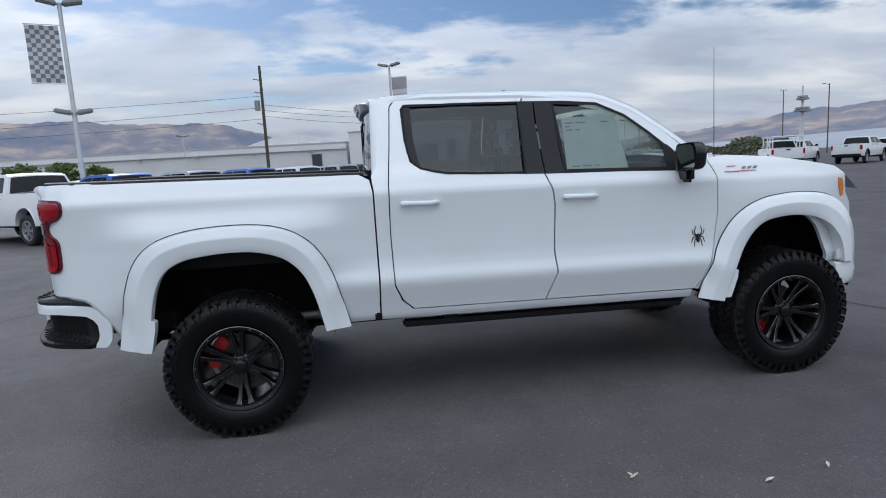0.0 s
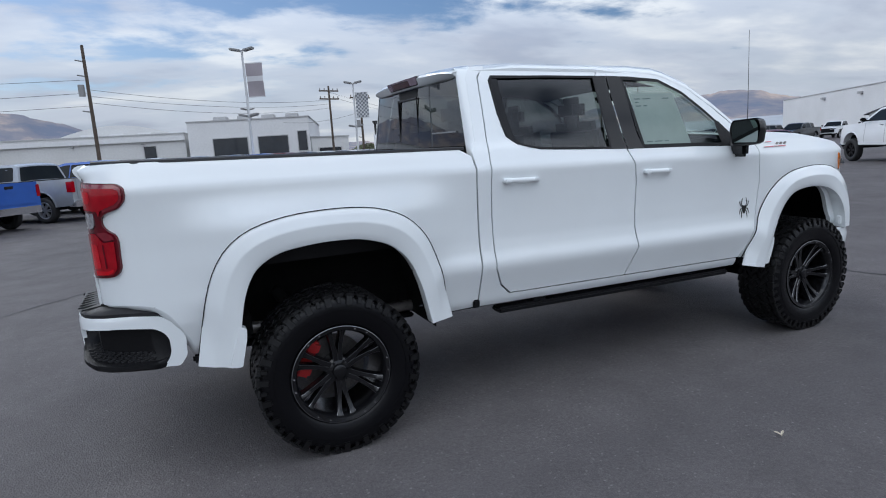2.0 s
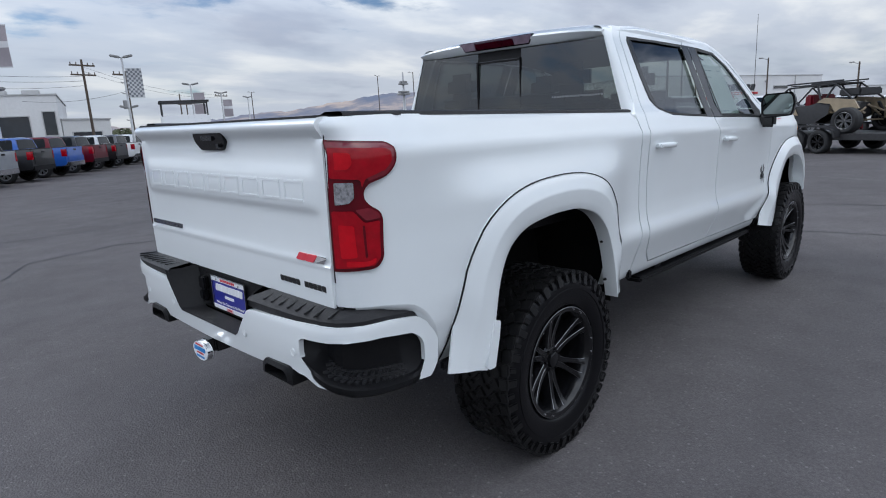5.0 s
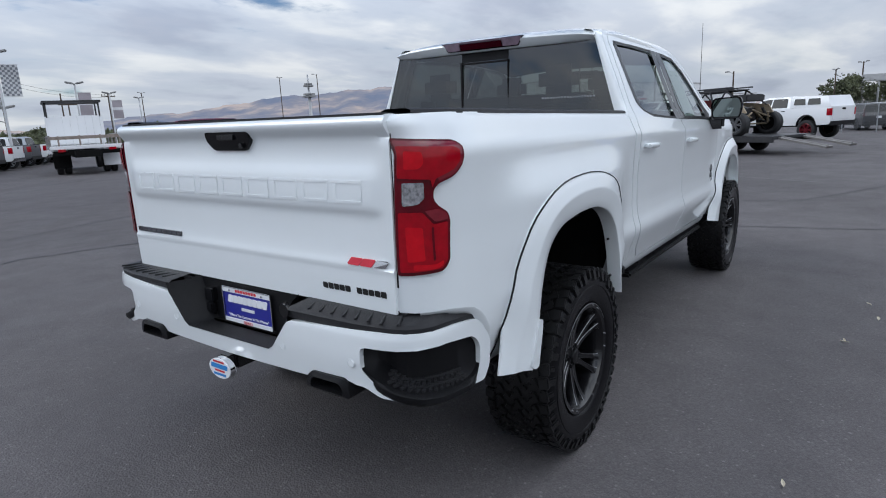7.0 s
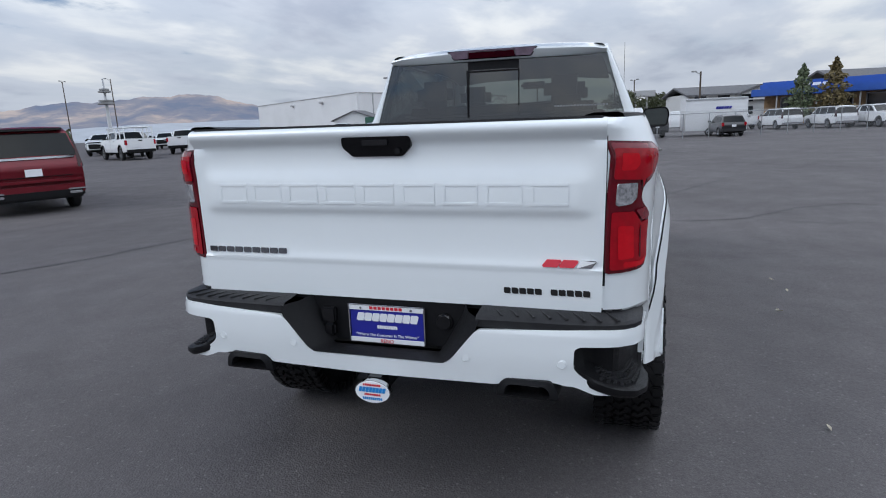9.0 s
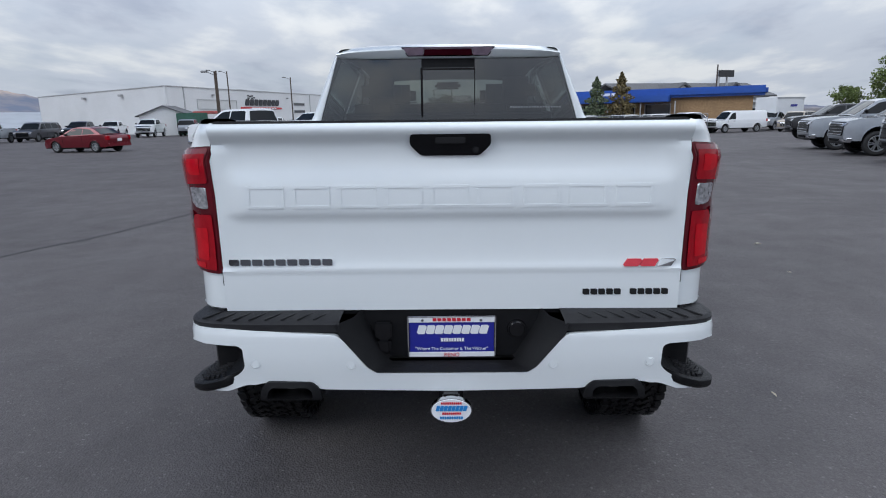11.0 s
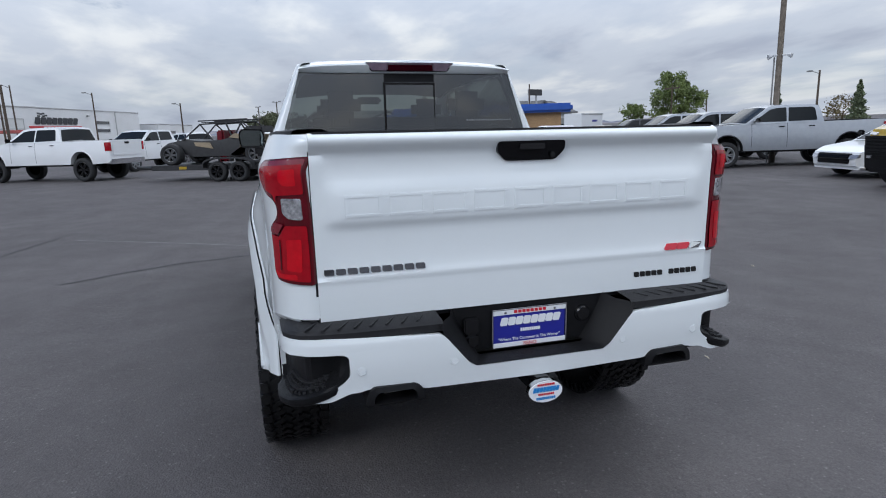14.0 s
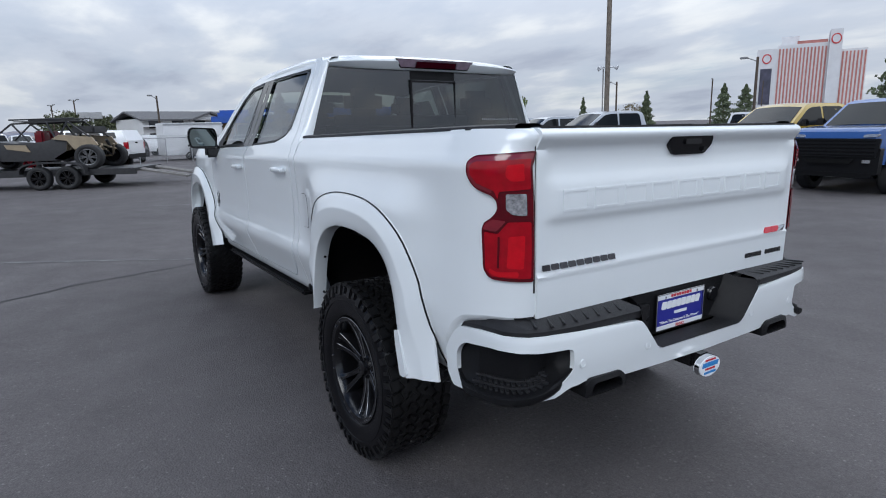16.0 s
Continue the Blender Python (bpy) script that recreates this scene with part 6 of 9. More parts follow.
SHAPES = {
    # wheelbase, half width, wheel radius, lower outline (front to rear over the top), cabin outline, side windows, rim size
    "pickup": dict(wb=3.75, hw=0.985, r=0.41, bot=0.50, top=[(-3.02, 0.62), (-3.03, 1.36), (-1.02, 1.34), (1.2, 1.30), (1.5, 1.29), (2.45, 1.23), (2.74, 1.16), (2.82, 1.02), (2.84, 0.62)],
                   cab=[(-1.02, 1.33), (-0.90, 1.84), (-0.72, 1.90), (0.35, 1.90), (0.62, 1.84), (1.42, 1.29)],
                   win=[[(-0.80, 1.38), (-0.76, 1.78), (-0.68, 1.82), (0.02, 1.82), (0.06, 1.36)], [(0.12, 1.36), (0.09, 1.82), (0.36, 1.81), (0.58, 1.76), (1.16, 1.36)]], bed=True),
    "hd": dict(wb=4.05, hw=1.02, r=0.43, bot=0.56, top=[(-3.30, 0.68), (-3.31, 1.47), (-1.15, 1.45), (1.2, 1.42), (1.55, 1.42), (2.55, 1.38), (2.86, 1.32), (2.95, 1.16), (2.97, 0.62)],
               cab=[(-1.15, 1.44), (-1.03, 1.95), (-0.86, 2.01), (0.35, 2.01), (0.65, 1.95), (1.45, 1.41)],
               win=[[(-0.92, 1.50), (-0.88, 1.89), (-0.80, 1.93), (-0.02, 1.93), (0.03, 1.48)], [(0.09, 1.48), (0.06, 1.93), (0.36, 1.92), (0.60, 1.87), (1.2, 1.48)]], bed=True),
    "midsize": dict(wb=3.34, hw=0.95, r=0.40, bot=0.52, top=[(-2.85, 0.62), (-2.86, 1.30), (-0.98, 1.31), (1.1, 1.30), (1.35, 1.30), (2.2, 1.26), (2.42, 1.19), (2.50, 1.05), (2.50, 0.62)],
                    cab=[(-0.98, 1.28), (-0.86, 1.80), (-0.68, 1.86), (0.30, 1.86), (0.55, 1.80), (1.28, 1.25)],
                    win=[[(-0.76, 1.34), (-0.72, 1.74), (-0.64, 1.78), (-0.02, 1.78), (0.02, 1.32)], [(0.08, 1.32), (0.05, 1.78), (0.32, 1.77), (0.50, 1.72), (1.04, 1.32)]], bed=True),
    "suv": dict(wb=3.07, hw=1.0, r=0.40, bot=0.42, top=[(-2.62, 0.58), (-2.66, 1.02), (-2.60, 1.24), (0.9, 1.20), (1.2, 1.19), (2.15, 1.10), (2.40, 0.98), (2.48, 0.82), (2.48, 0.50)],
                cab=[(-2.60, 1.23), (-2.42, 1.80), (-2.25, 1.90), (0.25, 1.90), (0.55, 1.82), (1.25, 1.19)],
                win=[[(-2.40, 1.30), (-2.28, 1.76), (-2.16, 1.80), (-1.22, 1.81), (-1.24, 1.27)], [(-1.17, 1.27), (-1.15, 1.81), (-0.14, 1.81), (-0.10, 1.25)], [(-0.03, 1.25), (-0.06, 1.81), (0.26, 1.80), (0.48, 1.75), (1.0, 1.25)]], bed=False),
    "crossover": dict(wb=2.72, hw=0.92, r=0.35, bot=0.36, top=[(-2.25, 0.55), (-2.30, 0.92), (-2.20, 1.08), (0.9, 1.02), (1.1, 1.0), (1.9, 0.90), (2.15, 0.78), (2.22, 0.62), (2.20, 0.42)],
                      cab=[(-2.20, 1.06), (-1.85, 1.55), (-1.6, 1.64), (0.0, 1.66), (0.35, 1.58), (1.12, 1.0)],
                      win=[[(-1.85, 1.14), (-1.70, 1.46), (-0.72, 1.54), (-0.72, 1.09)], [(-0.65, 1.09), (-0.65, 1.55), (0.02, 1.56), (0.28, 1.50), (0.88, 1.07)]], bed=False),
    "sedan": dict(wb=2.80, hw=0.91, r=0.33, bot=0.30, top=[(-2.30, 0.48), (-2.36, 0.80), (-2.28, 0.98), (-1.75, 1.02), (0.85, 0.94), (1.1, 0.92), (1.95, 0.80), (2.28, 0.68), (2.36, 0.52), (2.34, 0.34)],
                  cab=[(-1.85, 1.01), (-1.25, 1.36), (-0.9, 1.43), (-0.1, 1.45), (0.25, 1.38), (1.12, 0.92)],
                  win=[[(-1.45, 1.06), (-1.10, 1.31), (-0.58, 1.38), (-0.58, 1.02)], [(-0.52, 1.02), (-0.52, 1.38), (-0.08, 1.39), (0.20, 1.33), (0.82, 0.98)]], bed=False),
    "van": dict(wb=3.45, hw=0.99, r=0.37, bot=0.45, top=[(-2.82, 0.55), (-2.85, 1.12), (-2.83, 1.24), (1.4, 1.22), (1.7, 1.20), (2.35, 1.08), (2.55, 0.95), (2.60, 0.75), (2.58, 0.48)],
                cab=[(-2.83, 1.23), (-2.76, 1.95), (-2.6, 2.08), (0.75, 2.08), (1.0, 2.0), (1.72, 1.20)],
                win=[[(0.60, 1.30), (0.60, 1.92), (0.92, 1.88), (1.42, 1.28)]], bed=False),
}
BUILT = {}


def car(kind, paint, x, y, heading, label, group="", scale=1.0, trim="black", rim=None, lift=0.0, wheels=1.0, lamps=True, category=None):
    """A parked vehicle with its middle between the axles at x, y; heading in degrees from +x. Alike ones share their meshes."""
    s = SHAPES[kind]
    cat = category or {"pickup": "pickup truck", "hd": "pickup truck", "midsize": "pickup truck", "suv": "SUV", "crossover": "SUV", "sedan": "car", "van": "van"}[kind]
    name = {"pickup truck": "pickup_truck", "SUV": "suv", "car": "car", "van": "van"}.get(cat, cat)
    x, y, _ = settled(x, y)
    gz = ground_z(x, y) if x > 20 else 0.0
    m = Matrix.Translation((x, y, gz)) @ Matrix.Rotation(radians(heading), 4, "Z") @ Matrix.Diagonal((scale, scale, scale, 1))
    key = (kind, paint, trim, rim, lift, wheels)
    if key in BUILT:
        o = copy_thing(BUILT[key], m)
        return tagged(o, label, cat, group)
    t = thing(name, label, cat, m, group)
    BUILT[key] = t
    P, hw, r, wb = CAR_PAINT[paint], s["hw"], s["r"] * wheels, s["wb"]
    up = lift
    rear_end, front_end = min(p[0] for p in s["top"]), max(p[0] for p in s["top"])

    def low_w(u, v):
        z = (v - 0.85) / 0.5
        w = hw * (1 - 0.035 * z * z) - 0.02 * max(0, z)
        for e, k in ((u - (front_end - 0.7), 0.30), (rear_end + 0.35 - u, 0.30)):
            if e > 0:
                w -= k * e * e
        return w

    ar = s["r"] * 1.17
    lower = list(s["top"]) + [(front_end - 0.08, s["bot"])] + wheel_arch(wb / 2, ar, s["bot"]) + wheel_arch(-wb / 2, ar, s["bot"]) + [(rear_end + 0.1, s["bot"] + 0.03)]
    lift_m = Matrix.Translation((0, 0, up))
    body = part("body", prism(lower, low_w, 0.35, 0.16), P, t)
    z_belt = s["cab"][0][1]
    z_top = max(p[1] for p in s["cab"])
    cab_w = lambda u, v: (hw - 0.06) - (v - z_belt) / (z_top - z_belt) * 0.17 - 0.03 * max(0, (v - z_top + 0.12) / 0.12)  # noqa: E731
    cab = part("cabin", prism(s["cab"], cab_w, 0.5, 0.2, crown=0.03), P, t)
    glass_w = lambda u, v, w: (u, w + 0.012 + cab_w(u, v), v)  # noqa: E731
    for win in s["win"]:
        for sd in (-1, 1):
            bm = slab(bmesh.new(), rounded(win, 0.03, 2), lambda u, v, w: (u, sd * (cab_w(u, v) - 0.03 + w), v), 0.038)
            part("window", bm, CAR_GLASS, cab, smooth=30)

    def pane(a, b, inset, name_, out):
        (ax, az), (bx, bz) = a, b
        d = Vector((bz - az, 0, -(bx - ax))).normalized() * out
        bm = bmesh.new()
        ps = []
        for px, pz, k in ((ax + (bx - ax) * 0.06, az + (bz - az) * 0.06, 1), (ax + (bx - ax) * 0.93, az + (bz - az) * 0.93, 1)):
            w = cab_w(px, pz) - inset
            ps.append([(px + d.x, w * c, pz + d.z + 0.03 * (1 - c * c)) for c in (-1, -0.6, 0, 0.6, 1)])
        lo = [bm.verts.new(p) for p in ps[0]]
        hi = [bm.verts.new(p) for p in ps[1]]
        for i in range(4):
            bm.faces.new((lo[i], lo[i + 1], hi[i + 1], hi[i]))
        es = [e for e in bm.edges if e.is_boundary]
        q = bmesh.ops.extrude_edge_only(bm, edges=es)
        bmesh.ops.translate(bm, verts=[g for g in q["geom"] if isinstance(g, bmesh.types.BMVert)], vec=-d * 3)
        part(name_, bm, CAR_GLASS, cab)

    pane(s["cab"][-1], s["cab"][-2], 0.07, "windscreen", 0.014)
    pane(s["cab"][0], s["cab"][1], 0.03 if kind == "suv" else 0.08, "rear_window", -0.014)
    # bumpers, grille, lamps
    TM = CHROME if trim == "chrome" else BLACK_PLASTIC if trim == "black" else P
    fz = s["top"][-1][1]
    hood_z = s["top"][-3][1]
    nose = sorted((p[1], p[0]) for p in s["top"][-3:])
    xf = lambda v: interp(v, [p[0] for p in nose], [p[1] for p in nose]) + 0.045  # noqa: E731
    gw, gt = (0.95, hood_z - 0.14) if kind == "midsize" else (0.74 if s["bed"] else 0.62, hood_z - 0.03)
    bm = bmesh.new()
    bz = fz + 0.24 if kind == "midsize" else fz - 0.02
    lo = fz - (0.30 if kind == "midsize" else 0.10 if trim == "paint" else 0.18)
    bw = 0.96 if s["bed"] else 0.90
    o = [(-hw * bw, bz), (hw * bw, bz), (hw * (bw - 0.04), lo), (-hw * (bw - 0.04), lo)]
    slab(bm, rounded(o, 0.04, 3), lambda u, v, w: (front_end + (-0.03 if trim == "paint" else 0.12 if kind == "midsize" else 0.05) - 0.14 * abs(u) ** 3 - 0.25 * max(0.0, fz - 0.12 - v) - w, u, v), 0.16)
    bumper = part("front_bumper", bm, TM, t)
    if s["bed"]:  # dark air intake, lamps and lower lip in the bumper
        bf = lambda d: lambda u, v, w: (front_end + (0.12 if kind == "midsize" else 0.05) + d - 0.14 * abs(u) ** 3 - 0.25 * max(0.0, fz - 0.12 - v) - w, u, v)  # noqa: E731
        zc = (bz + lo) / 2
        part("intake", slab(bmesh.new(), rounded([(-hw * 0.50, zc + 0.035), (hw * 0.50, zc + 0.035), (hw * 0.44, zc - 0.045), (-hw * 0.44, zc - 0.045)], 0.02, 2), bf(0.006), 0.03), UNDER, bumper, smooth=0)
        part("lower_lip", slab(bmesh.new(), rounded([(-hw * 0.84, lo + 0.03), (hw * 0.84, lo + 0.03), (hw * 0.78, lo - 0.07), (-hw * 0.78, lo - 0.07)], 0.02, 2), bf(-0.02), 0.10), BLACK_PLASTIC, bumper)
        for sd in (-1, 1):
            part("fog_lamp", slab(bmesh.new(), rounded([(sd * hw * 0.66, zc + 0.03), (sd * hw * 0.80, zc + 0.03), (sd * hw * 0.80, zc - 0.03), (sd * hw * 0.66, zc - 0.03)], 0.012, 2), bf(0.008), 0.03), LAMP_CLEAR, bumper, smooth=0)
    bm = bmesh.new()
    slab(bm, rounded([(-hw * gw * 0.93, fz + 0.05), (hw * gw * 0.93, fz + 0.05), (hw * gw, gt), (-hw * gw, gt)], 0.03, 3), lambda u, v, w: (xf(v) - 0.015 * u * u - w, u, v), 0.06)
    grille = part("grille", bm, BLACK_PLASTIC, t, "black grille")
    bm = bmesh.new()
    for k in range(5):
        z = fz + 0.08 + (gt - fz - 0.14) * k / 4
        slab(bm, [(-hw * gw * 0.9, z), (hw * gw * 0.9, z), (hw * gw * 0.9, z + 0.022), (-hw * gw * 0.9, z + 0.022)], lambda u, v, w: (xf(v) + 0.014 - 0.015 * u * u - w, u, v), 0.03)
    part("grille_bar", bm, CHROME if trim == "chrome" else GLOSS_BLACK, grille, smooth=0)
    for sd in (-1, 1):
        bm = bmesh.new()
        slab(bm, rounded([(hw * 0.60, hood_z - (0.12 if kind == "midsize" else 0.17)), (hw * 0.86, hood_z - (0.11 if kind == "midsize" else 0.14)), (hw * 0.87, hood_z - 0.05), (hw * 0.62, hood_z - 0.06)], 0.02, 2), lambda u, v, w: (xf(v) + 0.004 - 0.25 * max(0, u / hw - 0.72) - w, sd * u, v), 0.12)
        part("headlamp", bm, LAMP_CLEAR, t)
        tu = 0.86 if s["bed"] else 0.80 if kind != "suv" else 0.87
        tz0, tz1 = (s["top"][1][1] - 0.42, s["top"][1][1] - 0.08) if s["bed"] else (s["top"][1][1] - 0.10, s["top"][1][1] + 0.16) if kind != "suv" else (1.0, 1.62)
        bm = bmesh.new()
        slab(bm, rounded([(hw * tu, tz0), (hw * 0.985, tz0), (hw * 0.985 - (0.10 if kind == "suv" else 0), tz1), (hw * tu, tz1)], 0.03, 2), lambda u, v, w: (rear_end - 0.015 + 0.16 * max(0, u / hw - 0.85) + (max(0, v - z_belt) * 0.33 if not s["bed"] else 0) + w, sd * u, v), 0.18)
        part("tail_lamp", bm, LAMP_SMOKED if kind == "suv" else LAMP_RED, t, "red tail lamp")
        bm = bmesh.new()
        mx, mz = s["win"][-1][-1][0] - 0.08, z_belt + 0.11
        box(bm, mx, sd * (hw + 0.12), mz, 0.10, 0.22, 0.16, bevel=0.035)
        box(bm, mx, sd * (hw - 0.03), mz - 0.05, 0.05, 0.2, 0.05, bevel=0.01)
        part("mirror", bm, SATIN_BLACK, t)
        for k, win in enumerate(s["win"]):
            bm = bmesh.new()
            hx = win[0][0] + 0.18 if k == 0 else win[0][0] + 0.16
            box(bm, hx, sd * (low_w(hx, z_belt - 0.12) + 0.015), z_belt - 0.12, 0.2, 0.03, 0.035, bevel=0.01)
            part("door_handle", bm, P if trim == "paint" else TM, t)
            bm = bmesh.new()
            gx = win[-1][0] + 0.03
            for z0, z1 in ((s["bot"] + 0.1, z_belt),):
                zs = [z0 + (z1 - z0) * i / 5 for i in range(6)]
                for za, zb in zip(zs, zs[1:]):
                    a, b = low_w(gx, za) + 0.002, low_w(gx, zb) + 0.002
                    bm.faces.new([bm.verts.new(p) for p in ((gx - 0.006, sd * a, za), (gx + 0.006, sd * a, za), (gx + 0.006, sd * b, zb), (gx - 0.006, sd * b, zb))])
            part("door_gap", bm, UNDER, t, smooth=0)
        bm = bmesh.new()
        box(bm, 0.1, sd * (hw - 0.10), s["bot"] - 0.02, wb - 2.4 * s["r"], 0.16, 0.06, bevel=0.02)
        part("sill", bm, BLACK_PLASTIC, t)
    for ax in (-wb / 2, wb / 2):  # lips round the wheel openings
        for sd in (-1, 1):
            r0, r1 = (ar * 0.985, ar * 1.15) if kind == "midsize" else (ar * 0.985, ar * 1.05)
            ring = [(ax + r1 * math.cos(math.pi * i / 12), s["bot"] + 1.02 * r1 * math.sin(math.pi * i / 12)) for i in range(13)]
            ring += [(ax + r0 * math.cos(math.pi * i / 12), s["bot"] + 1.02 * r0 * math.sin(math.pi * i / 12)) for i in range(12, -1, -1)]
            bm = bmesh.new()
            q = len(ring) // 2
            prev = None
            for (ox, oz), (ix, iz) in zip(ring[:q], ring[:q - 1:-1]):
                row = [bm.verts.new(p) for p in ((ox, sd * (low_w(ox, oz) - 0.01), oz), (ox, sd * (low_w(ox, oz) + 0.018), oz), (ix, sd * (low_w(ix, iz) + 0.022), iz), (ix, sd * (low_w(ix, iz) - 0.10), iz))]
                if prev:
                    for k in range(3):
                        bm.faces.new((prev[k], prev[k + 1], row[k + 1], row[k]))
                prev = row
            part("arch_lip", bm, BLACK_PLASTIC if kind == "midsize" or trim == "black" and s["bed"] else P, t)
    bm = bmesh.new()
    slab(bm, rounded([(-hw * 0.93, s["top"][0][1] + 0.06), (hw * 0.93, s["top"][0][1] + 0.06), (hw * 0.93, s["top"][0][1] - 0.14), (-hw * 0.93, s["top"][0][1] - 0.14)], 0.04, 3), lambda u, v, w: (rear_end - 0.09 + 0.10 * abs(u) ** 3 + w, u, v), 0.22)
    part("rear_bumper", bm, TM, t)
    if s["bed"]:
        bm = bmesh.new()
        zt = s["top"][1][1]
        slab(bm, [(-hw * 0.78, zt - 0.60), (hw * 0.78, zt - 0.60), (hw * 0.78, zt - 0.02), (-hw * 0.78, zt - 0.02)], lambda u, v, w: (rear_end - 0.012 + w, u, v), 0.03)
        gate = part("tailgate", bm, P, t)
        bm = bmesh.new()
        box(bm, rear_end - 0.018, 0, zt - 0.12, 0.02, 0.26, 0.08, bevel=0.008)
        part("tailgate_handle", bm, SATIN_BLACK, gate)
        bm = bmesh.new()
        box(bm, (rear_end + s["cab"][0][0]) / 2, 0, zt + 0.004, abs(rear_end - s["cab"][0][0]) - 0.12, 2 * hw - 0.26, 0.012)
        part("bed_cover", bm, UNDER, t)
    else:
        bm = bmesh.new()
        slab(bm, [(-0.16, s["top"][1][1] - 0.17), (0.16, s["top"][1][1] - 0.17), (0.16, s["top"][1][1] - 0.01), (-0.16, s["top"][1][1] - 0.01)], lambda u, v, w: (rear_end - 0.02 + w, u, v), 0.03)
        part("plate", bm, DECAL_WHITE, t, "plain white plate", smooth=0)
    bm = bmesh.new()
    box(bm, 0, 0, s["bot"] - 0.03, wb + 1.1, hw * 1.3, 0.10)
    for ax in (-wb / 2, wb / 2):
        box(bm, ax, 0, s["bot"] + 0.15, 0.9, hw * 1.5, 0.5)
    part("chassis", bm, UNDER, t)
    ty = None
    for ax in (-wb / 2, wb / 2):
        for sd in (-1, 1):
            mm = Matrix.Translation((ax, sd * (hw - 0.125), r)) @ (Matrix() if sd > 0 else Matrix.Rotation(math.pi, 4, "Z")) @ Matrix.Diagonal((r, 1.0 if wheels == 1 else 1.15, r, 1))
            w = new("wheel", WHEEL[rim or "silver"][0])
            w.parent, w.matrix_basis = t, mm
            rr = new("rim", WHEEL[rim or "silver"][1])
            rr.parent = w
    if up:
        for o in t.children:
            if not o.name.startswith("wheel"):
                o.location.z += up
    return t


def car_wheel(spoke_mat):
    bm = bmesh.new()
    lathe(bm, [(0.62, 0.09), (0.70, 0.115), (0.85, 0.12), (0.96, 0.10), (1.0, 0.07), (1.0, -0.07), (0.96, -0.10), (0.85, -0.12), (0.62, -0.1)], 32)
    a = part("wheel_mesh", bm, CAR_TYRE)
    bm = bmesh.new()
    lathe(bm, [(0.56, -0.06), (0.58, 0.06), (0.63, 0.095), (0.66, 0.10), (0.64, 0.108), (0.60, 0.10), (0.57, 0.05)], 32)
    lathe(bm, [(0.0, 0.075), (0.10, 0.075), (0.14, 0.06)], 16)
    lathe(bm, [(0.0, -0.02), (0.58, -0.02)], 16, mi=1)
    for k in range(6):
        m = Matrix.Rotation(2 * math.pi * k / 6, 4, "Y")
        for sg in (-1, 1):
            bm2 = m @ Matrix.Rotation(sg * 0.16, 4, "Y")
            box(bm, 0.34, 0.066, 0, 0.52, 0.035, 0.085, bm2)
    b = part("rim_mesh", bm, [spoke_mat, UNDER])
    out = (a.data, b.data)
    bpy.data.objects.remove(a)
    bpy.data.objects.remove(b)
    return out


WHEEL = {"silver": car_wheel(RIM_SILVER), "black": car_wheel(SATIN_BLACK), "red": car_wheel(CAR_PAINT["red"]), "steel": car_wheel(MILLED)}

# row of pickups with their tails towards the aisle
ROW_DIR, ROW_HEAD = Vector((0.60, 0.80)), 143.0
for i, (kind, paint, what) in enumerate([("hd", "white", "white"), ("pickup", "blue", "bright blue"), ("pickup", "silver", "silver"), ("pickup", "blue", "bright blue"), ("pickup", "white", "white"), ("pickup", "silver", "silver"), ("pickup", "black", "black"), ("pickup", "blue", "bright blue"), ("pickup", "red", "dark red"), ("pickup", "black", "black"), ("pickup", "white", "white"), ("pickup", "grey", "dark grey"), ("pickup", "white", "white"), ("pickup", "silver", "silver")]):
    tail = Vector((-8.2, 13.3)) + ROW_DIR * 3.05 * i
    head = Vector((math.cos(radians(ROW_HEAD)), math.sin(radians(ROW_HEAD))))
    left = Vector((-head.y, head.x))
    c = tail + head * 1.87 - left * 0.86
    car(kind, paint, c.x, c.y, ROW_HEAD, what + " crew cab pickup truck parked tail to the aisle", "pickups in the tail-out row", trim="chrome" if paint in ("white", "silver", "blue") else "black")
for i, paint in enumerate(["white", "silver", "white", "grey", "white", "blue", "white", "silver", "white", "white", "grey"]):
    c = Vector((-22, 33)) + Vector((0.72, 0.69)) * 3.6 * i
    car("pickup" if i % 3 else "suv", paint, c.x, c.y, 143 if i % 2 else -37, {"white": "white", "silver": "silver", "grey": "dark grey", "blue": "bright blue"}[paint] + " vehicle parked in the second row", "vehicles in the second row", trim="chrome" if i % 3 else "black")

# nose-out row on the other side
car("hd", "silver", 13.6, -15.8, 74, "silver heavy-duty crew cab pickup truck, nose to the aisle", "pickups in the nose-out row", trim="black")
for i, (k, p, x, y, h, w) in enumerate([("pickup", "silver", 17.3, -16.4, 74, "silver"), ("pickup", "silver", 20.6, -17.2, 74, "silver"), ("pickup", "black", 28.4, -20.6, 74, "black lifted")]):
    car(k, p, x, y, h, w + " pickup truck parked nose to the aisle", "pickups in the nose-out row", trim="chrome" if p == "silver" else "black", rim="black" if p == "black" else None, lift=0.16 if p == "black" else 0.0, wheels=1.15 if p == "black" else 1.0)
car("sedan", "white", 8.7, -15.7, 80, "white four-door sedan with a black grille", trim="paint")
car("midsize", "yellow", 5.8, -14.3, 78, "yellow midsize pickup truck, nose to the aisle", "pickups in the nose-out row", trim="black", rim="steel", lift=0.10, wheels=1.08)
car("midsize", "navy", 3.5, -14.1, 88, "blue midsize pickup truck with a black nose", "pickups in the nose-out row", trim="black", rim="black", lift=0.12, wheels=1.06)
car("pickup", "white", 12.5, -24.5, 160, "white pickup truck behind the nose-out row", trim="black")
car("hd", "grey", 7.5, -27.0, 165, "dark grey pickup truck behind the nose-out row")

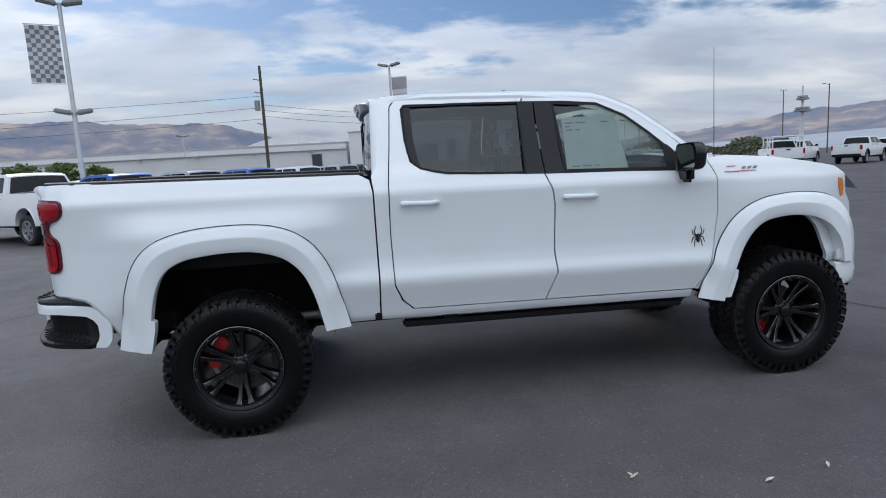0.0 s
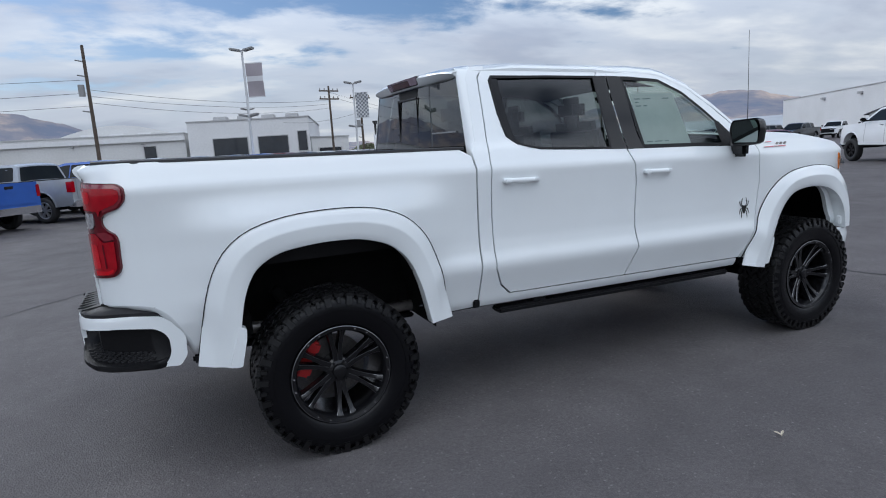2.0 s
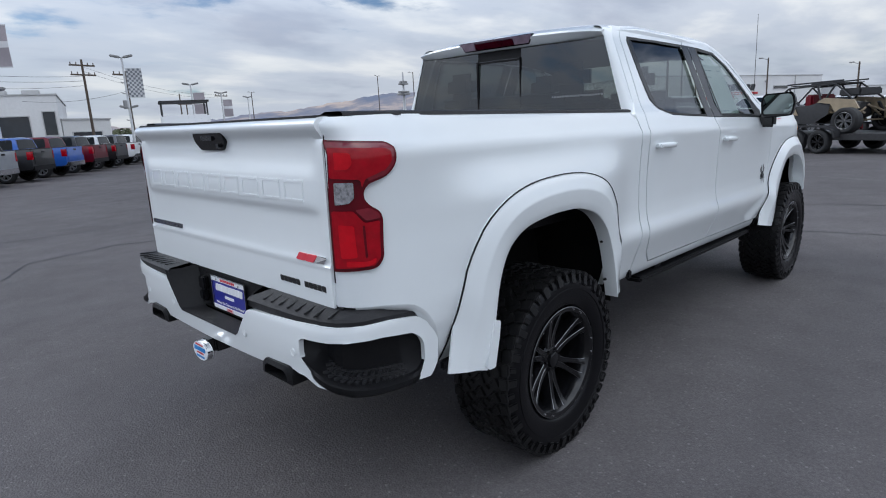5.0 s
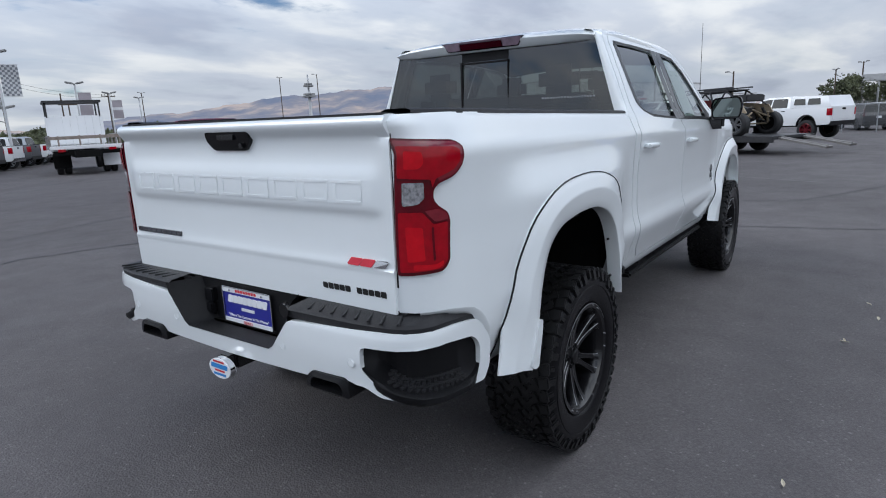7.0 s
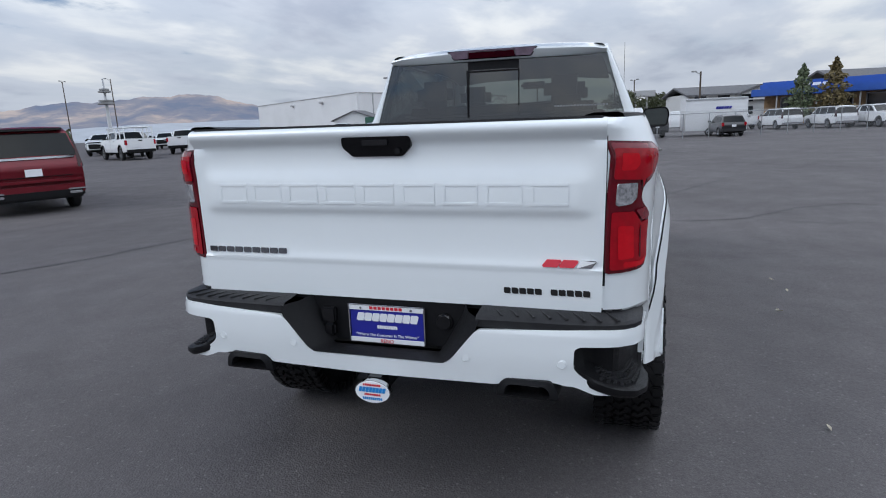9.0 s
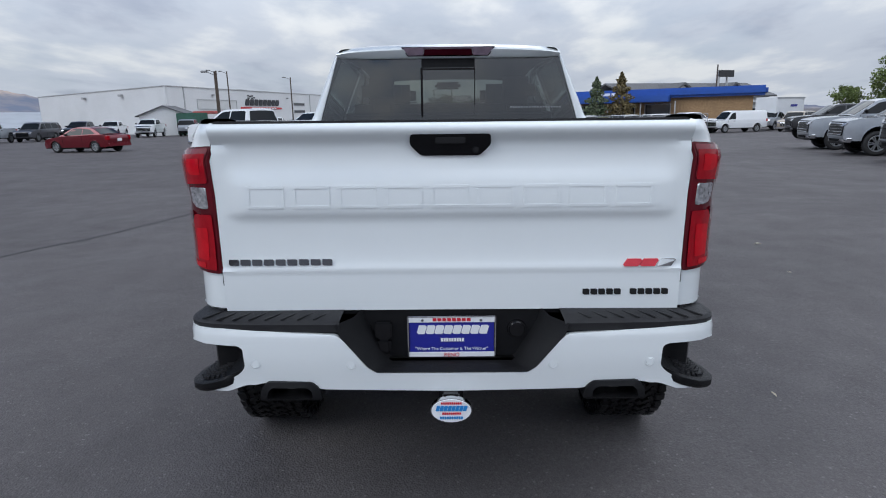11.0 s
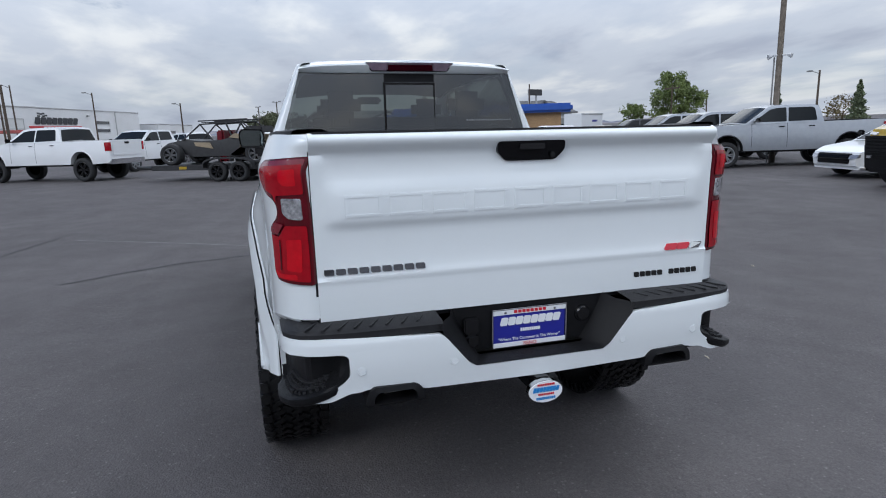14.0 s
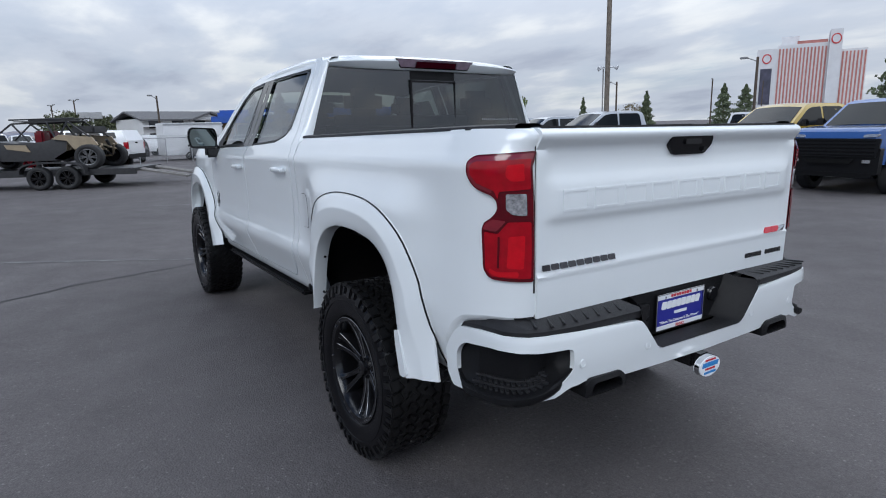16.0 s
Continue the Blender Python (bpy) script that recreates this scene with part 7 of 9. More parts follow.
# across the lot
car("suv", "red", 7.95, 13.95, 60, "dark red SUV standing with its tail to the aisle", trim="paint", rim="black")
car("pickup", "black", 46, 78, 60, "black pickup truck driving lane far off")
car("hd", "white", 25.0, 9.4, 63, "white lifted crew cab pickup truck with oversized black tyres", trim="chrome", rim="black", lift=0.12, wheels=1.08)
car("hd", "white", 31.5, 7.2, 150, "white crew cab truck behind the trailer", trim="black")
shell_truck = car("pickup", "white", 29.6, 1.2, 60, "white lifted pickup truck with red wheels and a canopy", trim="black", rim="red", lift=0.18, wheels=1.14)
car("pickup", "white", 36.5, 5.5, 40, "white pickup truck parked beyond the red-wheeled one", trim="black")
car("sedan", "red", 32.6, 21.6, 76, "dark red compact sedan standing in the lot", trim="paint")
car("crossover", "black", 36.2, -6.1, 8, "black crossover seen from behind", trim="paint")
for i, (k, p, x, y, h) in enumerate([("hd", "white", 66.5, 34.5, 192), ("suv", "silver", 68, 30.5, 15), ("pickup", "black", 60, 38.5, 190), ("suv", "grey", 58, 42, 185), ("pickup", "silver", 54, 44, 185), ("suv", "white", 58, 50, 10), ("pickup", "white", 71, 21, 190), ("pickup", "white", 70, 16, 190), ("suv", "grey", 68, 9, 10), ("pickup", "white", 66, 5, 190)]):
    car(k, p, x, y, h, {"white": "white", "silver": "silver", "black": "black", "grey": "dark grey"}[p] + " vehicle parked before the white hall", "vehicles before the hall", trim="chrome" if p == "white" else "black")
for i, (k, p, x, y, h) in enumerate([("suv", "white", 44.6, -10.6, 15), ("suv", "white", 43.4, -13.4, 15), ("pickup", "white", 42.5, -15.8, 195), ("hd", "white", 41.8, -18.2, 195), ("van", "white", 41.2, -21.3, 100), ("pickup", "silver", 44.5, -25.8, 130), ("suv", "tan", 40.5, -25.4, 130), ("pickup", "white", 47.5, -8.3, 15), ("suv", "white", 45.5, -16.5, 15), ("van", "white", 47.5, -3.6, 100)]):
    car(k, p, x, y, h, {"white": "white", "silver": "silver", "tan": "tan"}[p] + " " + {"suv": "SUV", "pickup": "pickup truck", "hd": "pickup truck", "van": "van"}[k] + " behind the chain-link fence", "vehicles behind the fence", trim="chrome" if k != "van" else "black")
for i, (k, p, x, y, h) in enumerate([("hd", "white", 36.5, 38.5, 35), ("hd", "white", 42, 47.5, 215), ("pickup", "white", 48, 54.5, 215), ("hd", "white", 40.5, 36.5, 30), ("pickup", "white", 33, 48, 215), ("suv", "grey", 34, 55, 215), ("pickup", "white", 55, 52, 215), ("suv", "black", 27, 50, 240), ("pickup", "black", 66.5, 42.5, 195), ("pickup", "white", 69.5, 40.5, 195), ("suv", "grey", 64.0, 45.5, 190)]):
    car(k, p, x, y, h, {"white": "white", "grey": "dark grey", "black": "black"}[p] + " vehicle parked at the lot's far corner", "vehicles at the far corner", trim="black")

# canopy on the red-wheeled pickup, and an off-roader behind it
bm = prism([(-3.0, 1.53), (-2.78, 2.05), (-1.0, 2.09), (-0.95, 1.53)], lambda u, v: 0.93 - 0.25 * max(0, v - 1.6), 0.5, 0.25)
canopy = part("canopy", bm, CAR_PAINT["white"], shell_truck, "white bed canopy")
for sd in (-1, 1):
    for x0, x1 in ((-2.5, -1.85), (-1.75, -1.15)):
        bm = slab(bmesh.new(), rounded([(x0, 1.66), (x1, 1.66), (x1, 1.95), (x0 + 0.08, 1.95)], 0.03, 2), lambda u, v, w: (u, sd * (0.92 - 0.25 * max(0, v - 1.6) + w), v), 0.02)
        part("canopy_window", bm, CAR_GLASS, canopy)
car("suv", "black", 37.5, -1.6, 20, "black off-roader parked behind the canopied pickup", trim="black", rim="black", category="SUV")

# spoiler and bright strip on the red SUV's tail, and a rack on a far work truck
red_suv = next(o for o in scene.collection.objects if o.parent is None and o.get("label", "").startswith("dark red SUV"))
bm = bmesh.new()
box(bm, -2.40, 0, 1.865, 0.34, 1.42, 0.05, bevel=0.02)
part("spoiler", bm, SATIN_BLACK, red_suv, "black roof spoiler")
bm = bmesh.new()
box(bm, -2.635, 0, 1.245, 0.03, 1.66, 0.045, bevel=0.008)
part("bright_strip", bm, CHROME, red_suv, "chrome strip under the rear glass")
bm = bmesh.new()
box(bm, -2.64, 0, 0.44, 0.12, 1.86, 0.24, bevel=0.05)
part("lower_bumper", bm, BLACK_PLASTIC, red_suv, "black lower bumper")
bm = bmesh.new()
box(bm, -2.665, 0, 0.74, 0.10, 1.92, 0.16, bevel=0.05)
part("bumper_ledge", bm, CAR_PAINT["red"], red_suv)
bm = bmesh.new()
box(bm, -2.655, 0, 0.835, 0.03, 1.50, 0.012, bevel=0.004)
part("seam", bm, BLACK_PLASTIC, red_suv)
for sd in (-1, 1):
    bm = bmesh.new()
    box(bm, -2.70, sd * 0.78, 0.52, 0.06, 0.36, 0.035, bevel=0.012)
    box(bm, -2.70, sd * 0.74, 0.445, 0.06, 0.26, 0.06, bevel=0.015)
    part("exhaust_finisher", bm, CHROME, red_suv)
work = car("hd", "white", 31.8, 34.6, 62, "white work truck with a white ladder rack", trim="black", rim="steel")
bm = bmesh.new()
for sd in (-1, 1):
    for x in (-3.1, -2.1, -1.2, 0.4):
        tube(bm, (x, sd * 0.92, 1.4), (x, sd * 0.92, 2.25), 0.04, n=6)
    tube(bm, (-3.1, sd * 0.92, 2.25), (0.9, sd * 0.92, 2.25), 0.04, n=6)
    tube(bm, (-3.1, sd * 0.92, 1.85), (-1.2, sd * 0.92, 1.85), 0.03, n=6)
for x in (-3.1, -1.2, 0.4):
    tube(bm, (x, -0.92, 2.25), (x, 0.92, 2.25), 0.04, n=6)
part("ladder_rack", bm, CAR_PAINT["white"], work, "white tubular ladder rack")

# ---------------------------------------------------------------- buildings
STUCCO = material("pale_stucco", (0.62, 0.62, 0.61), 0.85, vary=0.06, scale=6, bump=0.2, bump_scale=60, dirt=(0.48, 0.47, 0.45), dirt_scale=0.25, dirt_amount=0.35)
STUCCO2 = material("white_block_wall", (0.70, 0.70, 0.70), 0.85, vary=0.05, scale=5, bump=0.2, bump_scale=50, dirt=(0.52, 0.52, 0.51), dirt_scale=0.2, dirt_amount=0.35)
TRIM = material("grey_trim", (0.42, 0.42, 0.42), 0.7, vary=0.1, scale=8)
BRICK = material("tan_brick", (0.36, 0.23, 0.12), 0.85, vary=0.25, scale=7, dirt=(0.24, 0.15, 0.08), dirt_scale=1.5, dirt_amount=0.5)
BLUE_METAL = material("blue_canopy", (0.02, 0.085, 0.38), 0.45, vary=0.1, scale=3, dirt=(0.03, 0.08, 0.3), dirt_scale=0.5, dirt_amount=0.4)
SHINGLE = material("grey_shingle", (0.12, 0.12, 0.125), 0.9, vary=0.25, scale=5)
DARK_GLASS = material("dark_window", (0.02, 0.024, 0.03), 0.1, coat=0.4, vary=0.2, scale=1)
RED_SIGN = material("sign_red", (0.5, 0.03, 0.035), 0.5, vary=0.08)
BLACK_SIGN = material("sign_black", (0.03, 0.03, 0.035), 0.5, vary=0.1)
CONCRETE = material("kerb_concrete", (0.33, 0.32, 0.31), 0.85, vary=0.15, scale=8)


def frame_at(ax, ay, bx, by):
    """A matrix whose x runs along the wall from a to b, y behind it and z up."""
    d = Vector((bx - ax, by - ay)).normalized()
    return Matrix(((d.x, -d.y, 0, ax), (d.y, d.x, 0, ay), (0, 0, 1, 0), (0, 0, 0, 1))), math.hypot(bx - ax, by - ay)


def building(name, label, a, b, depth, height, mat, roof_mat=None, parapet=0.35, category="building"):
    """A flat-roofed block; its front runs from a to b, and it lies to the left of that line."""
    m, ln = frame_at(*a, *b)
    t = thing(name, label, category, m)
    for x0, y0, sx, sy in ((ln / 2, 0.15, ln, 0.3), (ln / 2, depth - 0.15, ln, 0.3), (0.15, depth / 2, 0.3, depth - 0.6), (ln - 0.15, depth / 2, 0.3, depth - 0.6)):
        part("wall", box(bmesh.new(), x0, y0, height / 2, sx, sy, height), mat, t, smooth=0)
    part("roof", box(bmesh.new(), ln / 2, depth / 2, height - parapet, ln - 0.6, depth - 0.6, 0.2), roof_mat or TRIM, t, smooth=0)
    bm = bmesh.new()
    box(bm, ln / 2, 0.12, height + 0.04, ln + 0.12, 0.42, 0.12)
    box(bm, ln - 0.12, depth / 2, height + 0.04, 0.42, depth, 0.12)
    box(bm, 0.12, depth / 2, height + 0.04, 0.42, depth, 0.12)
    part("coping", bm, TRIM, t, smooth=0)
    return t, ln


def opening(t, x, z, w, h, mat=None, name="window", frame_mat=None):
    """A framed window or door let into the front wall."""
    bm = bmesh.new()
    for cx, cz, sx, sz in ((x, z + h / 2 + 0.04, w + 0.16, 0.08), (x, z - h / 2 - 0.04, w + 0.16, 0.08), (x - w / 2 - 0.04, z, 0.08, h), (x + w / 2 + 0.04, z, 0.08, h)):
        box(bm, cx, -0.02, cz, sx, 0.10, sz)
    fr = part(name, bm, frame_mat or TRIM, t, smooth=0)
    bm = bmesh.new()
    box(bm, x, 0.005, z, w, 0.03, h)
    part("pane" if name == "window" else "leaf", bm, mat or DARK_GLASS, fr, smooth=0)
    return fr


def blocks(t, n, x0, x1, z0, z1, mat, y=-0.06, gap=0.2, slant=0.0, label="row of plain sign blocks"):
    return letter_row("sign_block", n, x0, x1, z0, z1, lambda u, v, w: (u, y - w, v), 0.06, mat, t, label, slant=slant, gap=gap)


# long low service building
svc, ln = building("service_building", "long low pale service building with a flat roof", (-62, 70.5), (0.6, 63.3), 22, 4.75, STUCCO)
opening(svc, ln - 3.4, 2.3, 1.1, 2.6, name="door")
opening(svc, ln - 5.6, 1.6, 1.5, 0.9)
opening(svc, ln - 27, 1.5, 1.7, 0.9)
bm = bmesh.new()
box(bm, ln - 25, -0.12, 4.30, 50, 0.24, 0.45)
part("eave", bm, STUCCO2, svc, smooth=0)
for k in range(7):
    part("wall_light", box(bmesh.new(), ln - 4 - k * 6.3, -0.2, 3.9, 0.3, 0.4, 0.15, bevel=0.03), TRIM, svc)
svc2, ln2 = building("service_wing", "pale taller wing with dark shop windows", (0.9, 62.4), (12.6, 59.1), 20, 5.75, STUCCO2)
opening(svc2, 4.1, 3.0, 3.4, 1.9)
opening(svc2, 8.4, 3.0, 3.0, 1.9)
opening(svc2, 11.4, 3.3, 0.9, 2.0, name="door")
for k in range(4):
    part("roof_unit", box(bmesh.new(), 2.2 + k * 2.6, 6, 6.1, 1.4, 1.4, 0.9, bevel=0.05), TRIM, svc2)
svc3, ln3 = building("far_wing", "low grey wing with a long dark band", (12.8, 59.4), (17.4, 61.5), 10, 3.6, STUCCO)
opening(svc3, 2.4, 2.1, 3.0, 0.7)
# curved roof behind the service building
cr = thing("arched_roof", "pale arched roof rising behind the service building", "roof", Matrix.Translation((-6.5, 76, 0)) @ Matrix.Rotation(radians(-6), 4, "Z"))
bm = bmesh.new()
n = 14
rows = [[bm.verts.new((-6 + 12 * i / n, y, 4.7 + 1.9 * math.sin(math.pi * (0.12 + 0.76 * i / n)))) for y in (0, 12)] for i in range(n + 1)]
lows = [[bm.verts.new((-6 + 12 * i / n, y, 0.0)) for y in (0, 12)] for i in range(n + 1)]
for i in range(n):
    bm.faces.new((rows[i][0], rows[i + 1][0], rows[i + 1][1], rows[i][1]))
    bm.faces.new((rows[i][0], rows[i + 1][0], lows[i + 1][0], lows[i][0]))
part("vault", bm, STUCCO, cr)
for k in range(3):
    part("skylight", box(bmesh.new(), -3 + k * 3.0, -0.1, 5.5, 1.4, 0.3, 0.25, bevel=0.03), STUCCO2, cr)

# the big white hall with the dealer's sign
hm, hl = frame_at(78.7, 37.9, 127.0, 25.2)
hall = thing("white_hall", "large white windowless hall with a dark and red wall sign", "building", hm)
part("wall", box(bmesh.new(), hl / 2, 0.15, 3.2, hl, 0.3, 6.4), STUCCO2, hall, smooth=0)
part("wall", box(bmesh.new(), hl - 0.15, 15.3, 3.2, 0.3, 30, 6.4), STUCCO2, hall, smooth=0)
bm = bmesh.new()
slab(bm, [(4.5, 0.35), (hl - 0.4, 0.35), (hl - 0.4, 30), (13, 30)], lambda u, v, w: (u, v, 6.0 + w), 0.15)
part("roof", bm, TRIM, hall, smooth=0)
bm = bmesh.new()
box(bm, hl / 2, 0.12, 6.45, hl + 0.12, 0.42, 0.12)
part("coping", bm, TRIM, hall, smooth=0)
opening(hall, 11.2, 4.1, 9.6, 1.3, STUCCO, "door")
for z in (4.45, 3.1):
    opening(hall, 36.6, z, 4.2, 0.45)
blocks(hall, 8, 18.2, 28.9, 4.05, 5.08, BLACK_SIGN, slant=0.35, gap=0.2, label="dark row of sign blocks")
bm = bmesh.new()
box(bm, 23.5, -0.06, 3.64, 12.8, 0.08, 0.34)
part("sign_band", bm, RED_SIGN, hall, "red band under the sign", smooth=0)
blocks(hall, 9, 20.0, 28.0, 3.55, 3.73, DECAL_WHITE, y=-0.12, gap=0.3, label="white row of small sign blocks")
bm = bmesh.new()
for i in range(4):
    for j in range(3):
        if (i + j) % 2 == 0:
            u, v = 19.2 + i * 0.55, 5.14 + j * 0.2 + 0.1 * math.sin(i * 1.6)
            slab(bm, [(u, v), (u + 0.55, v), (u + 0.55, v + 0.2), (u, v + 0.2)], lambda a, b, w: (a, -0.05 - w, b), 0.05)
part("sign_flag", bm, BLACK_SIGN, hall, "dark chequered flag of the sign", smooth=0)
for u in (3.6, 41.0):
    part("downpipe", box(bmesh.new(), u, -0.06, 3.2, 0.16, 0.12, 6.3), TRIM, hall, smooth=0)
for u in (10.0, 32.0):
    part("wall_light", box(bmesh.new(), u, -0.2, 5.5, 0.4, 0.4, 0.2, bevel=0.04), TRIM, hall)
part("roof_unit", box(bmesh.new(), 29, 8, 6.7, 3.0, 2.0, 1.0, bevel=0.1), TRIM, hall)
fm, fl_ = frame_at(103.5, 72.0, 78.7, 37.9)
hall3 = thing("white_hall_flank", "long white flank of the hall", "building", fm)
part("wall", box(bmesh.new(), fl_ / 2, 0.15, 3.2, fl_, 0.3, 6.4), STUCCO2, hall3, smooth=0)
part("coping", box(bmesh.new(), fl_ / 2, 0.12, 6.45, fl_ + 0.12, 0.42, 0.12), TRIM, hall3, smooth=0)
for u in (fl_ - 12, fl_ - 24):
    part("wall_light", box(bmesh.new(), u, -0.25, 5.6, 0.7, 0.5, 0.3, bevel=0.04), TRIM, hall3)
hall2, _ = building("white_hall_annex", "low white annex of the hall", (127.3, 22.0), (149.3, 18.1), 20, 4.2, STUCCO2)
opening(hall2, 6, 2.6, 8, 0.5)
shed = thing("gabled_shed", "small grey gabled shed beside the hall", "shed", Matrix.Translation((74, 35.5, 0)) @ Matrix.Rotation(radians(-85), 4, "Z"))
bm = prism([(-3, 0), (3, 0), (3, 2.5), (0, 3.6), (-3, 2.5)], lambda u, v: 2.0, 1.5, 1.2, cross=(-1, 1))
part("wall", bm, STUCCO2, shed, smooth=0)
bm = bmesh.new()
for sg in (-1, 1):
    slab(bm, [(0, 3.7), (sg * 3.4, 2.45), (sg * 3.4, 2.33), (0, 3.58)], lambda u, v, w: (u, -2.3 + w, v), 4.6)
part("roof", bm, SHINGLE, shed, smooth=0)

# blue-roofed building with a brick flank
blue, bl = building("blue_roofed_shop", "brick shop with a broad bright blue canopy", (58.2, -12.2), (51.0, -27.4), 12, 2.9, BRICK)
bm = bmesh.new()
box(bm, bl * 0.28, -1.0, 2.75, bl * 0.62, 2.6, 0.62, bevel=0.05)
box(bm, bl / 2 + 0.4, 1.5, 3.25, bl + 1.4, 4.4, 0.85, bevel=0.22)
part("canopy", bm, BLUE_METAL, blue, "bright blue metal canopy")
for k in range(4):
    bm = bmesh.new()
    tube(bm, (1.5 + k * 3.0, -2.0, 0), (1.5 + k * 3.0, -2.0, 2.5), 0.06)
    part("post", bm, TRIM, blue)
for x, w in ((2.5, 2.2), (5.6, 2.2), (8.8, 2.2)):
    opening(blue, x, 1.4, w, 1.7)
letter_row("sign_block", 3, 3.0, 5.2, 3.15, 3.4, lambda u, v, w: (u, -0.78 - w, v), 0.05, DECAL_WHITE, blue, "white sign blocks on the canopy", slant=0.4)


# motels with gabled roofs
def motel(name, label, x, y, turn, length, h, gables, rise=1.7):
    t = thing(name, label, "motel", Matrix.Translation((x, y, 0)) @ Matrix.Rotation(radians(turn), 4, "Z"))
    part("wall", box(bmesh.new(), 0, 0, h / 2, length, 9, h), STUCCO, t, smooth=0)
    bm = bmesh.new()
    for sg in (-1, 1):
        slab(bm, [(0, h + rise), (sg * 5.2, h - 0.1), (sg * 5.2, h - 0.3), (0, h + rise - 0.2)], lambda u, v, w: (-length / 2 - 0.5 + w, u, v), length + 1.0)
    part("roof", bm, SHINGLE, t, smooth=0)
    for gx in gables:
        bm = bmesh.new()
        for sg in (-1, 1):
            slab(bm, [(gx, h + rise - 0.2), (gx + sg * 2.6, h - 0.1), (gx + sg * 2.6, h - 0.35), (gx, h + rise - 0.45)], lambda u, v, w: (u, -5.8 + w, v), 5)
        g = part("gable_roof", bm, SHINGLE, t, smooth=0)
        bm = slab(bmesh.new(), [(gx - 2.2, h - 0.3), (gx + 2.2, h - 0.3), (gx, h + rise - 0.5)], lambda u, v, w: (u, -5.4 + w, v), 0.3)
        part("gable_wall", bm, STUCCO2, g, smooth=0)
    nx = int(length / 3)
    for i in range(nx):
        for z in (1.2, 2.8, 3.9):
            if z + 0.7 < h:
                bm = bmesh.new()
                wx = -length / 2 + 1.5 + i * 3
                box(bm, wx, -4.5, z, 1.5, 0.12, 1.0)
                part("window", bm, DARK_GLASS, t, smooth=0)
    bm = bmesh.new()
    box(bm, 0, -4.9, 2.6, length, 0.9, 0.15)
    part("balcony", bm, STUCCO2, t, smooth=0)
    return t


motel("motel", "pale two-storey motel with grey gabled roof", 89.2, -17.2, -75, 22, 3.55, (-2.5, 2.0, 8), rise=1.05)
motel("motel", "pale motel with steep grey gables behind the blue canopy", 78, -31, -70, 22, 3.5, (-4, 4))


def sign_board(x, y, h, w, hh, turn, mat, label, face=None):
    t = thing("roadside_sign", label, "sign", Matrix.Translation((x, y, 0)) @ Matrix.Rotation(radians(turn), 4, "Z"))
    bm = bmesh.new()
    tube(bm, (-w * 0.45, 0, 0), (-w * 0.45, 0, h), 0.14)
    tube(bm, (w * 0.1, 0, 0), (w * 0.1, 0, h - hh / 2), 0.12)
    part("post", bm, TRIM, t)
    bd = part("board", box(bmesh.new(), 0, 0, h - hh / 2, w, 0.35, hh, bevel=0.04), mat, t)
    if face:
        part("face", box(bmesh.new(), 0, -0.19, h - hh / 2, w * 0.9, 0.02, hh * 0.8), face, bd, smooth=0)
    return t


sign_board(91.5, -2.5, 4.7, 3.0, 0.9, -75, TRIM, "weathered grey sign board on a post", TRIM)
sign_board(73, -34.8, 6.4, 2.6, 0.8, -66, BLACK_SIGN, "dark sign board on a post above the canopy")
sign_board(24, 62, 3.2, 2.2, 1.2, -20, BLACK_SIGN, "black sign board on low posts")

# casino hotel far off
hotel = thing("hotel_tower", "tall hotel tower with vertical red and white stripes", "hotel", Matrix.Translation((210.6, -392.1, 0)) @ Matrix.Rotation(radians(-153), 4, "Z") @ Matrix.Translation((-1.7, 0, 0)) @ Matrix.Diagonal((0.81, 0.93, 0.93, 1)))
HW = material("hotel_white", (0.66, 0.66, 0.67), 0.7, vary=0.06, scale=0.2)
HR = material("hotel_red", (0.44, 0.17, 0.145), 0.6, vary=0.15, scale=0.3)
bm = bmesh.new()
box(bm, 17, 12, 25, 34, 24, 50)
part("main_block", bm, HW, hotel, smooth=0)
part("side_block", box(bmesh.new(), -7, 10, 24, 14, 22, 48), HW, hotel, smooth=0)
part("core", box(bmesh.new(), 38, 8, 28.5, 8, 30, 57), HW, hotel, smooth=0)
part("low_wing", box(bmesh.new(), 50.5, 14, 22.5, 17, 22, 45), HW, hotel, smooth=0)
part("roof_house", box(bmesh.new(), 8, 14, 53, 12, 12, 6), HW, hotel, smooth=0)
for k in range(14):
    part("stripe", box(bmesh.new(), 1.6 + k * 2.36, -0.15, 24.5, 1.15, 0.5, 46), HR, hotel, smooth=0)
for k in range(7):
    part("stripe", box(bmesh.new(), 43.6 + k * 2.36, 2.85, 22, 1.1, 0.5, 43), HR, hotel, smooth=0)
part("parapet", box(bmesh.new(), 23, 10, 50.5, 20, 18, 3), HR, hotel, smooth=0)
part("display_board", box(bmesh.new(), -7, -1.3, 23, 8, 0.6, 24), material("display_dark", (0.05, 0.05, 0.08), 0.4, vary=0.5, scale=0.2), hotel, "dark display board", smooth=0)
for x, y, z in ((-7, -1.3, 41.5), (38, -7.3, 51)):
    bm = bmesh.new()
    lathe(bm, [(0.1, 0.0), (3.2, 0.0), (3.2, 0.5)], 28)
    lathe(bm, [(2.5, -0.1), (3.3, -0.1), (3.3, 0.6)], 28, mi=1)
    for v in bm.verts:
        v.co += Vector((x, y, z))
    part("round_sign", bm, [HW, RED_SIGN], hotel, "round red-ringed sign")


